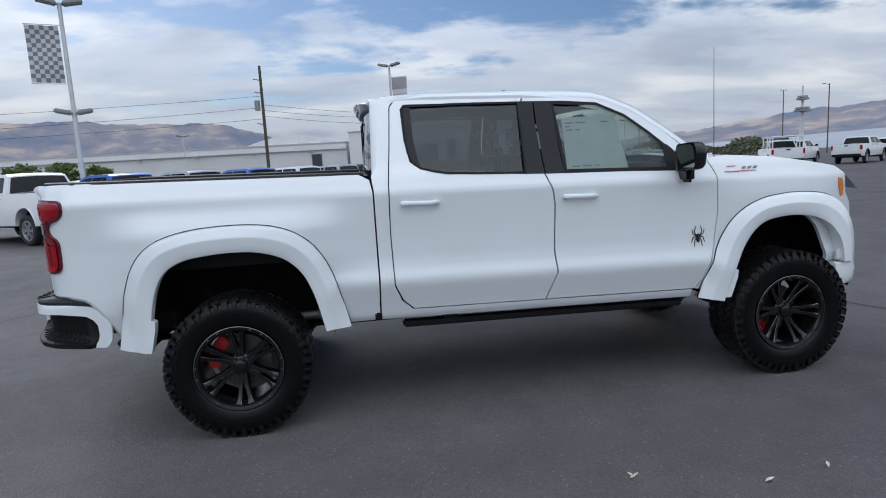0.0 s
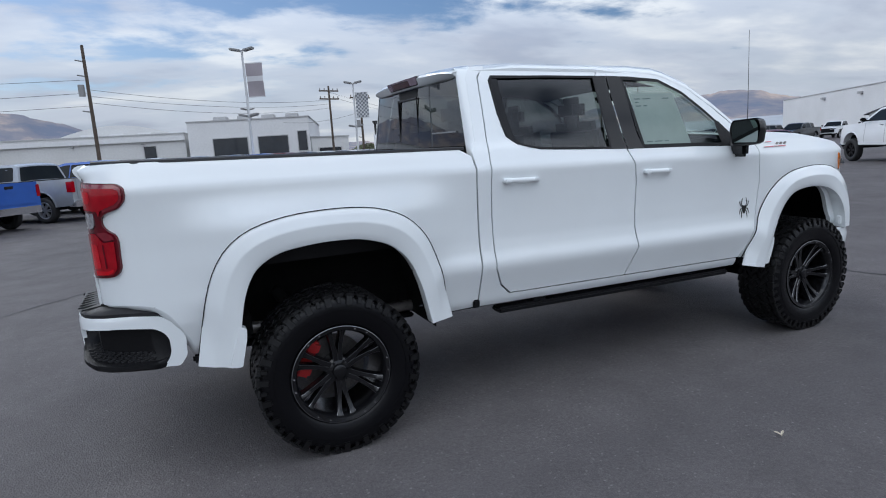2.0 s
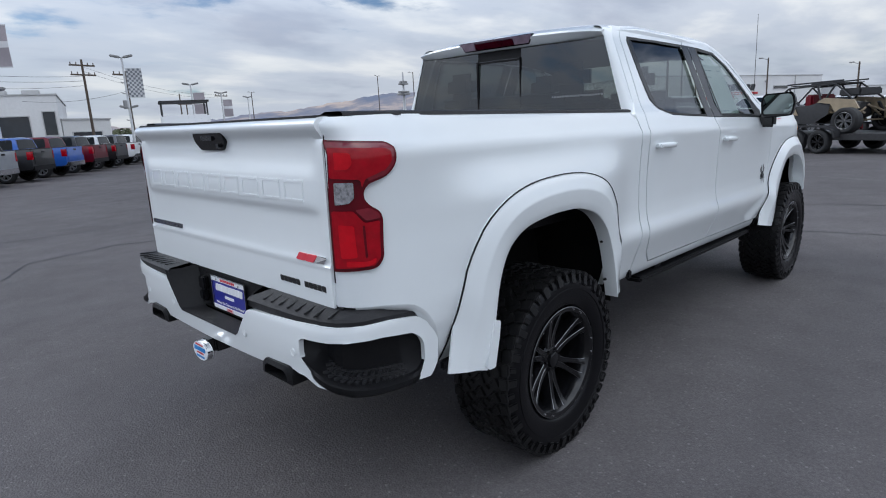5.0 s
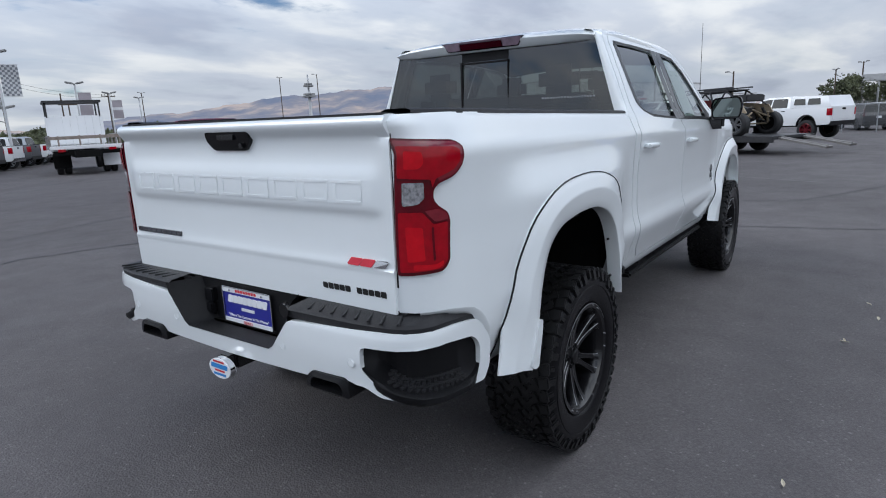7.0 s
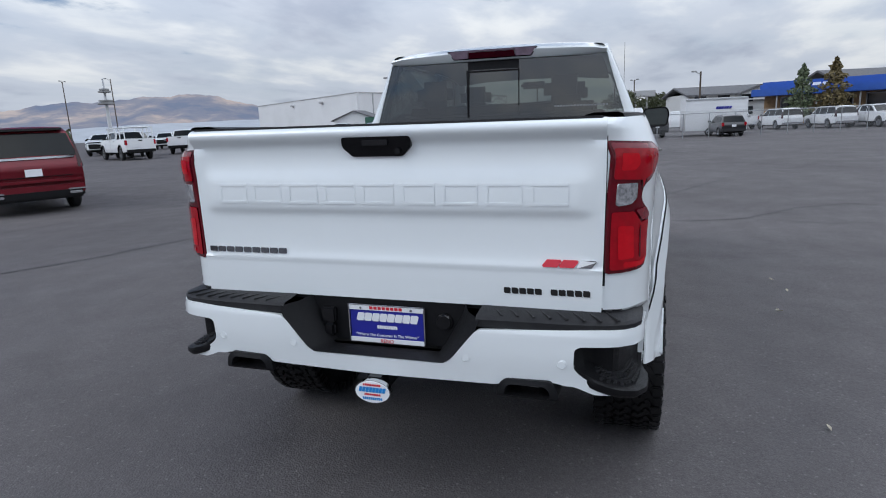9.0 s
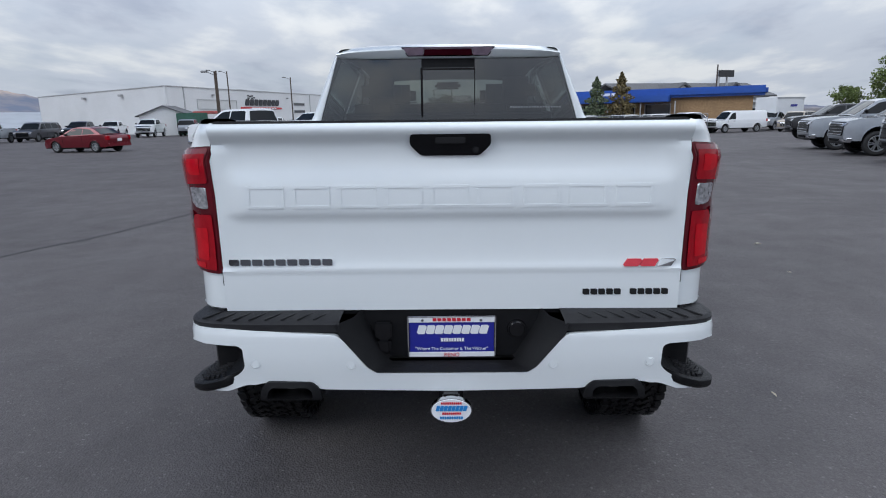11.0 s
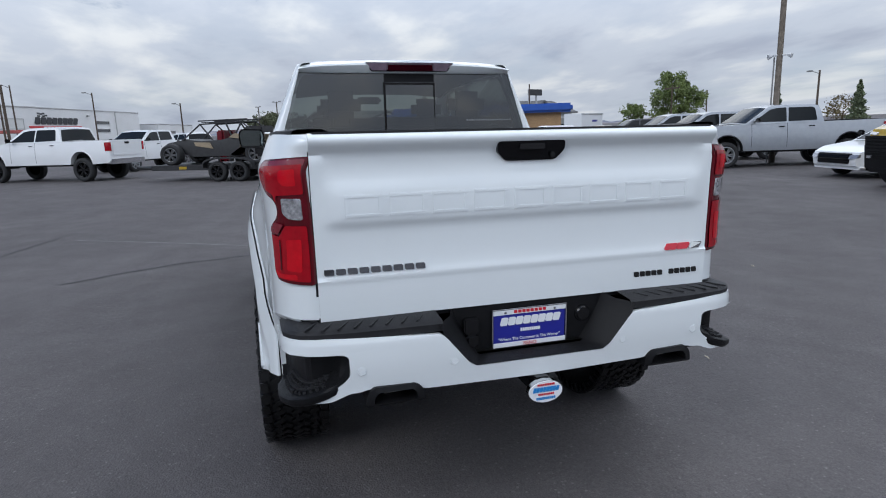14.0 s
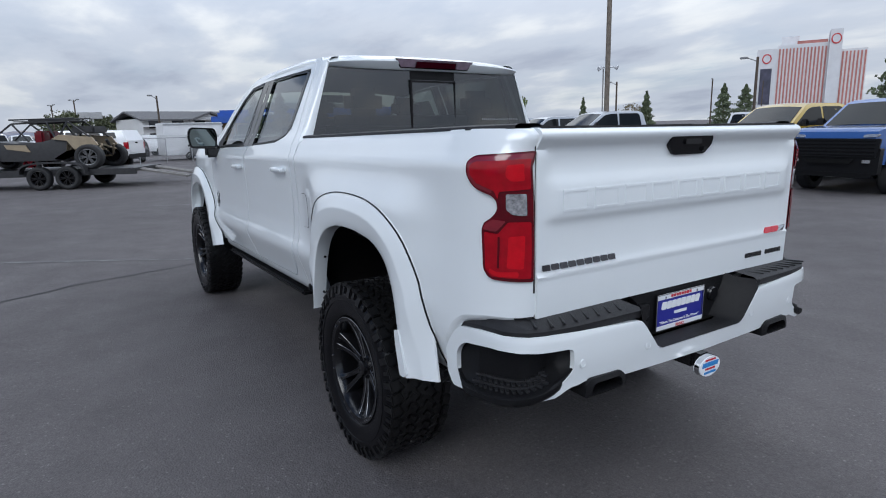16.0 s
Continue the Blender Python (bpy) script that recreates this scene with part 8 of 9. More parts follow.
# ---------------------------------------------------------------- poles, wires, fence
POLE_WHITE = material("pole_white", (0.55, 0.56, 0.57), 0.5, vary=0.08, scale=6)
POLE_WOOD = material("pole_wood", (0.085, 0.065, 0.05), 0.9, vary=0.3, scale=9, bump=0.4, bump_scale=60)
LAMP_HEAD = material("lamp_head_grey", (0.25, 0.25, 0.25), 0.5, vary=0.1)
BANNER = {
    "check": (material("banner_pale", (0.50, 0.51, 0.52), 0.8, vary=0.05), material("banner_dark", (0.17, 0.18, 0.20), 0.8, vary=0.08)),
    "stripe": (material("banner_mauve", (0.32, 0.29, 0.31), 0.8, vary=0.06), material("banner_white", (0.62, 0.62, 0.63), 0.8, vary=0.05)),
}


def lot_lamp(x, y, h, banner=None, mid=True, turn=0.0, r=0.09):
    t = thing("street_lamp", "white lot lamp pole with twin heads" + (" and a chequered banner" if banner == "check" else " and a mauve banner" if banner else ""), "street lamp", Matrix.Translation((x, y, 0)) @ Matrix.Rotation(radians(turn), 4, "Z"), "lot lamps")
    part("pole", tube(bmesh.new(), (0, 0, 0), (0, 0, h), r, r * 0.7, n=12), POLE_WHITE, t)
    part("base", tube(bmesh.new(), (0, 0, 0), (0, 0, 0.6), 0.28, n=16), CONCRETE, t)
    for z, lnn in ((h, 0.62),) + (((h * 0.53, 0.52),) if mid else ()):
        for sg in (-1, 1):
            bm = bmesh.new()
            box(bm, 0, 0, 0, lnn, 0.36, 0.14, Matrix.Translation((sg * lnn * 0.62, 0, z + 0.04)) @ Matrix.Rotation(radians(-12 * sg), 4, "Y"), bevel=0.04)
            tube(bm, (0, 0, z - 0.05), (sg * 0.3, 0, z + 0.02), 0.03, n=8)
            part("lamp_head", bm, LAMP_HEAD, t)
    if banner:
        A, B = BANNER[banner]
        w, hh, z1 = 0.95, 1.85, h - 0.75
        f = lambda u, v, ww: (-0.12 - u, 0.04 * math.sin(v * 3 + u * 2) + ww, v)  # noqa: E731
        bm = bmesh.new()
        nx, nz = 7, 13
        for i in range(nx):
            for j in range(nz):
                k = (i + j) % 2 if banner == "check" else (1 if j in (5, 6) else 0)
                u0, u1 = w * i / nx, w * (i + 1) / nx
                v0, v1 = z1 - hh * (j + 1) / nz, z1 - hh * j / nz
                slab(bm, [(u0, v0), (u1, v0), (u1, v1), (u0, v1)], f, 0.012, mi=k)
        bmesh.ops.remove_doubles(bm, verts=bm.verts[:], dist=0.0005)
        part("banner", bm, [A, B], t, "chequered grey banner" if banner == "check" else "mauve banner with a white band", smooth=0)
        for z in (z1 + 0.03, z1 - hh - 0.03):
            part("banner_arm", tube(bmesh.new(), (0, 0, z), (-1.1, 0, z), 0.015, n=6), POLE_WHITE, t)
    return t


lot_lamp(-8.4, 17.6, 7.65, "check", turn=20)
lot_lamp(3.6, 32.5, 7.8, "stripe", turn=155)
lot_lamp(12.5, 41.2, 6.95, "check", turn=160)
lot_lamp(21.5, 51.8, 6.1, "stripe", turn=160)
lot_lamp(29.5, 62.5, 6.1, "stripe", turn=160, mid=False)
lot_lamp(41, 78, 6.6, None, mid=False)
lot_lamp(-16.0, 60.5, 6.0, None, turn=40, mid=False, r=0.06)
lot_lamp(6.6, 58.8, 6.6, None, turn=20, mid=False, r=0.06)


def street_lamp(x, y, h, turn, wood=False, r=0.11, arms=1):
    t = thing("street_lamp", "tall dark street lamp pole with an arm", "street lamp", Matrix.Translation((x, y, 0)) @ Matrix.Rotation(radians(turn), 4, "Z"), "street lamps")
    part("pole", tube(bmesh.new(), (0, 0, 0), (0, 0, h), r, r * 0.75, n=10), POLE_WOOD, t)
    for sg in (1, -1)[:arms]:
        bm = bmesh.new()
        tube(bm, (0, 0, h - 0.3), (sg * 0.7, 0, h), 0.035, n=8)
        box(bm, sg * 0.9, 0, h, 0.5, 0.24, 0.14, bevel=0.03)
        part("lamp_head", bm, LAMP_HEAD, t)
    return t


for x, y, h, tn, n in ((70.8, 27.8, 7.6, 115, 1), (82.5, 30.7, 8.4, 110, 1), (87, 23, 7.7, 100, 1), (63.2, -7.25, 5.3, 130, 1), (76.5, 11, 5.6, 60, 1), (91.5, 109, 13.2, 20, 2), (87.5, 92.5, 12.4, 160, 1), (100, 2, 6.0, 20, 2), (97, -1, 6.6, 30, 2), (70, 130, 11.0, 20, 2), (39.8, -47, 5.6, 10, 1), (20.9, -38.5, 5.7, 10, 1), (46.8, -73.8, 6.9, 120, 1), (44.2, 17.9, 5.4, 80, 1)):
    street_lamp(x, y, h, tn, arms=n)


def power_pole(x, y, h, arms, turn=0.0, transformer=False, r=0.13):
    t = thing("utility_pole", "dark wooden utility pole with crossarms" if arms else "dark wooden utility pole with fittings", "utility pole", Matrix.Translation((x, y, 0)) @ Matrix.Rotation(radians(turn), 4, "Z"), "utility poles")
    part("pole", tube(bmesh.new(), (0, 0, 0), (0, 0, h), r, r * 0.7, n=12), POLE_WOOD, t)
    for z in arms:
        bm = bmesh.new()
        box(bm, 0, 0, h - z, 2.2, 0.11, 0.13)
        for u in (-1, -0.5, 0.5, 1):
            tube(bm, (u, 0, h - z + 0.06), (u, 0, h - z + 0.26), 0.04, n=6)
        part("crossarm", bm, POLE_WOOD, t)
    if transformer:
        bm = bmesh.new()
        tube(bm, (-0.38, 0, h - 3.1), (-0.38, 0, h - 2.4), 0.19, n=14)
        part("transformer", bm, LAMP_HEAD, t)
        bm = bmesh.new()
        for z in (1.0, 1.9, 4.1):
            tube(bm, (0, 0, h - z), (-0.5, 0, h - z + 0.1), 0.04, n=6)
        part("bracket", bm, LAMP_HEAD, t)
    return t


power_pole(-5.05, 40.0, 9.3, (), transformer=True)
power_pole(14.6, 57.3, 8.6, (0.5, 1.3), turn=15)
power_pole(16.4, 52.5, 7.2, (0.3,), turn=15, transformer=True)
power_pole(39.5, 83, 7.6, (0.5,), turn=15)
power_pole(28.4, 71, 6.6, (), r=0.1)
power_pole(30.8, 75, 6.0, (0.4,), r=0.1)
power_pole(55, -25.8, 5.8, (), r=0.09)
power_pole(47.5, -37.5, 5.0, (0.3,), r=0.08)
power_pole(60, -52, 5.2, (), r=0.1)
power_pole(49, -90, 7.2, (), r=0.1)
# the near wooden pole with floodlights
pole = thing("utility_pole", "weathered wooden pole with small white floodlights", "utility pole", Matrix.Translation((14.3, -16.55, 0)))
part("pole", tube(bmesh.new(), (0, 0, 0), (0.0, 0, 9.5), 0.105, 0.085, n=14), material("weathered_wood", (0.16, 0.135, 0.11), 0.9, vary=0.3, scale=7, bump=0.5, bump_scale=40), pole)
for k, (dx, dy) in enumerate(((0.26, 0.1), (-0.26, -0.1), (0.1, 0.24))):
    bm = bmesh.new()
    tube(bm, (dx, dy, 3.74), (dx * 1.45, dy * 1.45, 3.70), 0.05, 0.085, n=12)
    tube(bm, (0, 0, 3.75), (dx, dy, 3.75), 0.025, n=6)
    part("floodlight", bm, POLE_WHITE, pole)
part("conduit", tube(bmesh.new(), (0.15, 0.08, 0.0), (0.15, 0.08, 3.7), 0.025, n=8), LAMP_HEAD, pole)
bm = bmesh.new()
tube(bm, (0.05, -0.1, 3.0), (1.3, -1.2, 1.2), 0.012, n=6)
part("guy_wire", bm, LAMP_HEAD, pole)

WIRE = material("wire_black", (0.03, 0.03, 0.03), 0.7)


def wire(a, b, sag, r=0.012):
    bm = bmesh.new()
    a, b = Vector(a), Vector(b)
    side = (b - a).cross(Vector((0, 0, 1))).normalized() * r
    up = Vector((0, 0, r))
    prev = None
    for i in range(17):
        p = a.lerp(b, i / 16) - Vector((0, 0, sag * 4 * (i / 16) * (1 - i / 16)))
        row = [bm.verts.new(p + d) for d in (side, up, -side, -up)]
        if prev:
            for k in range(4):
                bm.faces.new((prev[k], prev[(k + 1) % 4], row[(k + 1) % 4], row[k]))
        prev = row
    return tagged(part("overhead_wire", bm, WIRE), "thin black overhead wire between poles", "wire", "overhead wires")


for z, s_ in ((7.2, 0.5), (6.4, 0.7), (5.6, 0.6)):
    wire((-5.05, 40.0, z), (-62, 46, z + 0.2), s_)
for z, s_ in ((6.6, 0.5), (6.2, 0.5), (5.8, 0.6)):
    wire((-5.05, 40.0, z), (14.6, 57.3, z + 0.6), s_)
wire((16.4, 52.5, 5.6), (10, 58.8, 5.2), 0.4)
for z in (8.0, 7.6):
    wire((14.6, 57.3, z), (39.5, 83, z - 0.6), 0.8)

# chain-link fence before the far vehicles
FENCE = material("galvanised_pipe", (0.30, 0.31, 0.32), 0.5, metal=0.6, vary=0.1)
fence = thing("chain_link_fence", "galvanised chain-link fence with a top rail", "fence", Matrix())
fa, fb = Vector((45.5, 3.0)), Vector((52.5, -24.0))
nf = 14
for i in range(nf + 1):
    p = fa.lerp(fb, i / nf)
    part("post", tube(bmesh.new(), (p.x, p.y, ground_z(p.x, p.y)), (p.x, p.y, ground_z(p.x, p.y) + 1.9), 0.035, n=8), FENCE, fence)
for i in range(nf):
    bm = bmesh.new()
    p, q = fa.lerp(fb, i / nf), fa.lerp(fb, (i + 1) / nf)
    tube(bm, (p.x, p.y, ground_z(p.x, p.y) + 1.88), (q.x, q.y, ground_z(q.x, q.y) + 1.88), 0.028, n=8)
    part("top_rail", bm, FENCE, fence)
mesh_mt = bpy.data.materials.new("chain_link")
mesh_mt.use_nodes = True
nt = mesh_mt.node_tree
pb = nt.nodes["Principled BSDF"]
pb.inputs["Base Color"].default_value, pb.inputs["Alpha"].default_value = (0.3, 0.31, 0.32, 1), 0.16
bm = bmesh.new()
bm.faces.new([bm.verts.new(p) for p in ((fa.x, fa.y, -0.2), (fb.x, fb.y, -0.55), (fb.x, fb.y, 1.29), (fa.x, fa.y, 1.6))])
part("mesh", bm, mesh_mt, fence, "fine wire mesh", smooth=0)

# tower with two discs, far off
tower = thing("sign_tower", "tall pale tower with two stacked disc decks", "tower", Matrix.Translation((55.6, 60.8, 0)))
part("mast", tube(bmesh.new(), (0, 0, 0), (0, 0, 8.7), 0.30, 0.10, n=10), POLE_WHITE, tower)
for z, r in ((5.75, 0.95), (6.05, 0.8), (7.15, 0.7), (7.4, 0.55)):
    part("deck", lathe(bmesh.new(), [(0.1, z + 0.16), (r, z + 0.10), (r, z - 0.10), (0.1, z - 0.18)], 24, axis="Z"), LAMP_HEAD, tower)

# ---------------------------------------------------------------- trailer with the off-road buggy, flatbed, box trailer
OLIVE = material("buggy_tan", (0.30, 0.24, 0.16), 0.5, vary=0.15, scale=6)
BUGGY_BLACK = material("buggy_black", (0.02, 0.02, 0.022), 0.5, vary=0.3, scale=8)
TH = radians(63.0)
trailer_m = Matrix.Translation((20.4, 1.85, 0)) @ Matrix.Rotation(TH, 4, "Z")
tr = thing("car_trailer", "low black two-axle car trailer with loading ramps", "trailer", trailer_m)
bm = bmesh.new()
box(bm, 0.4, 0, 0.55, 5.6, 2.05, 0.10, bevel=0.01)
for s in (-1, 1):
    box(bm, 0.4, s * 1.05, 0.50, 5.6, 0.08, 0.18, bevel=0.01)
tube(bm, (3.2, 0.7, 0.48), (4.6, 0, 0.48), 0.06, n=8)
tube(bm, (3.2, -0.7, 0.48), (4.6, 0, 0.48), 0.06, n=8)
part("deck", bm, BUGGY_BLACK, tr)
for s in (-1, 1):
    bm = bmesh.new()
    slab(bm, arch(0, 0.50, 0.98, 0.36, 180, 0, 14, 3.2) + arch(0, 0.50, 0.93, 0.31, 0, 180, 14, 3.2), lambda u, v, w: (u, s * (1.06 + w), v), 0.28)
    part("mudguard", bm, BUGGY_BLACK, tr)
    bm = bmesh.new()
    tube(bm, (-2.3, s * 0.62, 0.56), (-3.8, s * 0.62, 0.30), 0.05, n=6)
    box(bm, -3.0, s * 0.62, 0.42, 1.7, 0.36, 0.06, Matrix.Translation((-3.0, 0, 0.42)) @ Matrix.Rotation(radians(-10), 4, "Y") @ Matrix.Translation((3.0, 0, -0.42)))
    part("ramp", bm, STEEL, tr, "bare steel loading ramp")
    for x in (-0.42, 0.42):
        w = new("wheel", WHEEL["black"][0])
        w.parent, w.matrix_basis = tr, Matrix.Translation((x, s * 1.2, 0.36)) @ (Matrix() if s > 0 else Matrix.Rotation(math.pi, 4, "Z")) @ Matrix.Diagonal((0.36, 1, 0.36, 1))
        q = new("rim", WHEEL["black"][1])
        q.parent = w
part("marker_plate", box(bmesh.new(), 1.9, 1.095, 0.50, 0.3, 0.015, 0.1), CAR_PAINT["yellow"], tr)

bg = thing("off_road_buggy", "tan and black off-road buggy with roll cage on the trailer", "buggy", trailer_m @ Matrix.Translation((0.75, 0, 0.60)) @ Matrix.Diagonal((1.15, 1.05, 0.93, 1)))
body_out = [(-1.20, 0.55), (-1.15, 0.95), (-0.6, 1.05), (-0.2, 0.93), (0.5, 0.90), (1.1, 0.98), (1.7, 0.85), (1.95, 0.66), (1.9, 0.52), (1.2, 0.44), (0.85, 0.30), (-0.75, 0.30), (-1.0, 0.42)]
part("body", prism(body_out, lambda u, v: 0.62 - 0.1 * max(0, v - 0.7), 0.5, 0.25), BUGGY_BLACK, bg)
for s in (-1, 1):
    bm = bmesh.new()
    slab(bm, [(-1.7, 0.78), (-1.55, 1.06), (-0.7, 1.16), (-0.5, 1.02), (-0.9, 0.95), (-1.15, 0.5), (-0.75, 0.32), (-0.5, 0.36), (-0.85, 0.62)], lambda u, v, w: (u, s * (0.63 + w), v), 0.05)
    part("panel", bm, OLIVE, bg, "tan side panel")
    bm = bmesh.new()
    slab(bm, [(0.1, 0.6), (0.7, 0.72), (0.75, 0.86), (0.2, 0.84)], lambda u, v, w: (u, s * (0.625 + w), v), 0.03)
    part("panel", bm, OLIVE, bg, "tan side panel")
    bm = bmesh.new()
    for pts in ([(1.15, 0.95), (0.55, 1.55), (-0.9, 1.60), (-1.5, 1.05)], [(0.55, 1.55), (0.1, 0.95)], [(-0.35, 1.6), (-0.6, 1.0)], [(-0.9, 1.6), (-0.7, 1.1)]):
        for (x1, z1), (x2, z2) in zip(pts, pts[1:]):
            tube(bm, (x1, s * (0.62 - 0.12 * (z1 > 1.3)), z1), (x2, s * (0.62 - 0.12 * (z2 > 1.3)), z2), 0.028, n=6)
    part("roll_cage", bm, BUGGY_BLACK, bg)
    for x in (1.45, -1.50):
        w = new("wheel", WHEEL["black"][0])
        w.parent, w.matrix_basis = bg, Matrix.Translation((x, s * 0.82, 0.40)) @ (Matrix() if s > 0 else Matrix.Rotation(math.pi, 4, "Z")) @ Matrix.Diagonal((0.37, 1.3, 0.42, 1))
        q = new("rim", WHEEL["steel"][1])
        q.parent = w
        bm = bmesh.new()
        tube(bm, (x, s * 0.3, 0.55), (x, s * 0.72, 0.40), 0.03, n=6)
        tube(bm, (x, s * 0.4, 0.95), (x - 0.05, s * 0.70, 0.45), 0.045, n=8)
        part("suspension", bm, BUGGY_BLACK, bg)
        if x > 0:
            part("coil", tube(bmesh.new(), (1.30, s * 0.46, 0.92), (1.40, s * 0.60, 0.50), 0.06, n=8), CAR_PAINT["red"], bg, "red front coil")
        else:
            bm = bmesh.new()
            for a, b in (((-0.75, 0.45, 0.36), (-1.48, 0.70, 0.38)), ((-1.05, 0.50, 1.0), (-1.45, 0.62, 0.50)), ((-1.70, 0.40, 0.80), (-1.52, 0.68, 0.42)), ((-0.80, 0.50, 1.02), (-1.72, 0.45, 0.62))):
                tube(bm, (a[0], s * a[1], a[2]), (b[0], s * b[1], b[2]), 0.03, n=6)
            part("trailing_link", bm, OLIVE, bg, "tan trailing links")
bm = bmesh.new()
box(bm, -0.25, 0, 1.62, 1.5, 1.0, 0.03)
for s in (-1, 1):
    tube(bm, (0.6, s * 0.5, 1.68), (-1.1, s * 0.5, 1.70), 0.025, n=6)
part("roof_rack", bm, BUGGY_BLACK, bg)
part("cargo_box", box(bmesh.new(), -1.25, 0, 1.30, 0.6, 0.9, 0.25, bevel=0.04), BUGGY_BLACK, bg)
for s in (-0.3, 0.3):
    part("seat", box(bmesh.new(), -0.1, s, 1.0, 0.25, 0.4, 0.6, bevel=0.05), CAR_PAINT["red"], bg, "red seat")

# flatbed with a rack
fl = thing("flatbed_truck", "white flatbed work truck with a tall rear rack", "truck", Matrix.Translation((11.3, 29.3, 0)) @ Matrix.Rotation(radians(70), 4, "Z") @ Matrix.Scale(1.16, 4))
bm = bmesh.new()
box(bm, -0.6, 0, 1.05, 4.4, 2.45, 0.14, bevel=0.02)
part("bed", bm, CAR_PAINT["white"], fl)
bm = bmesh.new()
for s in (-1, 1):
    for x in (-2.7, -1.3, 0.1, 1.4):
        tube(bm, (x, s * 1.18, 1.1), (x, s * 1.18, 1.5), 0.03, n=6)
    tube(bm, (-2.7, s * 1.18, 1.5), (1.4, s * 1.18, 1.5), 0.03, n=6)
part("side_rail", bm, STEEL, fl)
bm = bmesh.new()
for y in (-1.15, -0.5, 0.2, 0.9):
    tube(bm, (-2.72, y, 1.1), (-2.72, y, 1.5), 0.03, n=6)
box(bm, -2.72, 0, 1.42, 0.04, 2.4, 0.12)
part("rear_rail", bm, material("weathered_board", (0.24, 0.20, 0.17), 0.8, vary=0.25, scale=8), fl, "weathered wooden tail rail")
bm = bmesh.new()
box(bm, 1.5, 0, 1.75, 0.06, 2.2, 1.2)
headboard = part("headboard", bm, CAR_PAINT["white"], fl, "slatted white headboard")
for y in np.linspace(-1.0, 1.0, 8):
    part("slat", box(bmesh.new(), 1.46, float(y), 1.75, 0.06, 0.06, 1.25), CAR_PAINT["white"], headboard)
bm = bmesh.new()
for s in (-1, 1):
    tube(bm, (1.45, s * 1.0, 2.3), (1.45, s * 1.0, 2.95), 0.035, n=6)
    tube(bm, (2.9, s * 1.0, 2.3), (2.9, s * 1.0, 2.95), 0.035, n=6)
box(bm, 2.1, 0, 2.97, 1.7, 2.2, 0.09)
part("rack", bm, BUGGY_BLACK, fl, "black overhead rack")
part("cab", prism([(1.6, 0.7), (1.62, 1.5), (1.7, 2.0), (2.9, 2.0), (3.5, 1.5), (4.3, 1.35), (4.5, 0.7)], lambda u, v: 0.98 - 0.12 * max(0, v - 1.4), 0.5, 0.3), CAR_PAINT["white"], fl)
part("rear_window", box(bmesh.new(), 1.66, 0, 1.75, 0.05, 1.4, 0.35), CAR_GLASS, fl, smooth=0)
bm = bmesh.new()
box(bm, 0, 0, 0.8, 6.5, 0.9, 0.25)
box(bm, -2.7, 0, 0.85, 0.1, 2.3, 0.16)
part("frame", bm, UNDER, fl)
for s in (-1, 1):
    part("tail_lamp", box(bmesh.new(), -2.83, s * 0.85, 0.95, 0.05, 0.25, 0.1), LAMP_RED, fl, smooth=0)
    part("mud_flap", box(bmesh.new(), -2.0, s * 0.85, 0.55, 0.03, 0.6, 0.55), DECAL_WHITE if s < 0 else UNDER, fl, smooth=0)
    for x, yy in ((-1.4, 0.95), (-1.4, 0.68), (3.5, 0.86)):
        w = new("wheel", WHEEL["silver"][0])
        w.parent, w.matrix_basis = fl, Matrix.Translation((x, s * yy, 0.42)) @ (Matrix() if s > 0 else Matrix.Rotation(math.pi, 4, "Z")) @ Matrix.Diagonal((0.42, 1, 0.42, 1))
        q = new("rim", WHEEL["silver"][1])
        q.parent = w

# enclosed trailer and box truck body
for x, y, tn, L_, H_, lab in ((51.6, -7.5, -84, 4.8, 3.05, "white enclosed box trailer with a blue sign block"), (62.0, -36.6, -60, 5.0, 3.4, "white box truck body behind the parked pickups")):
    bt = thing("box_trailer", lab, "trailer", Matrix.Translation((x, y, ground_z(x, y))) @ Matrix.Rotation(radians(tn), 4, "Z"))
    part("body", box(bmesh.new(), 0, 0.9, 0.40 + (H_ - 0.40) / 2, L_, 2.4, H_ - 0.40, bevel=0.05), CAR_PAINT["white"], bt)
    letter_row("sign_block", 6, -0.1, 1.1, H_ * 0.70, H_ * 0.77, lambda u, v, w: (u, -0.31 - w, v), 0.02, PLATE_BLUE, bt, "blue row of sign blocks", slant=0.4)
    part("trim_rail", box(bmesh.new(), 0, -0.32, H_ - 0.1, L_, 0.06, 0.12), RIM_SILVER, bt)
    for wx in (-0.5, 0.4):
        w = new("wheel", WHEEL["silver"][0])
        w.parent, w.matrix_basis = bt, Matrix.Translation((wx, -0.2, 0.33)) @ Matrix.Rotation(math.pi, 4, "Z") @ Matrix.Diagonal((0.33, 1, 0.33, 1))
        q = new("rim", WHEEL["silver"][1])
        q.parent = w
bin_ = thing("waste_container", "green steel waste container beside the hall", "container", Matrix.Translation((72.5, 32, 0)))
part("body", box(bmesh.new(), 0, 0, 1.4, 2.4, 3.0, 2.6, bevel=0.05), material("container_green", (0.03, 0.10, 0.07), 0.6, vary=0.2, scale=3), bin_)
awn = thing("red_awning", "low red roofed awning beside the hall", "awning", Matrix.Translation((75, 28, 0)))
part("roof", box(bmesh.new(), 0, 0, 2.75, 2.2, 9.0, 0.35, bevel=0.05), material("awning_red", (0.42, 0.10, 0.09), 0.7, vary=0.15, scale=2), awn)
for y in (-4, 0, 4):
    part("post", tube(bmesh.new(), (0, y, 0), (0, y, 2.6), 0.06, n=8), TRIM, awn)

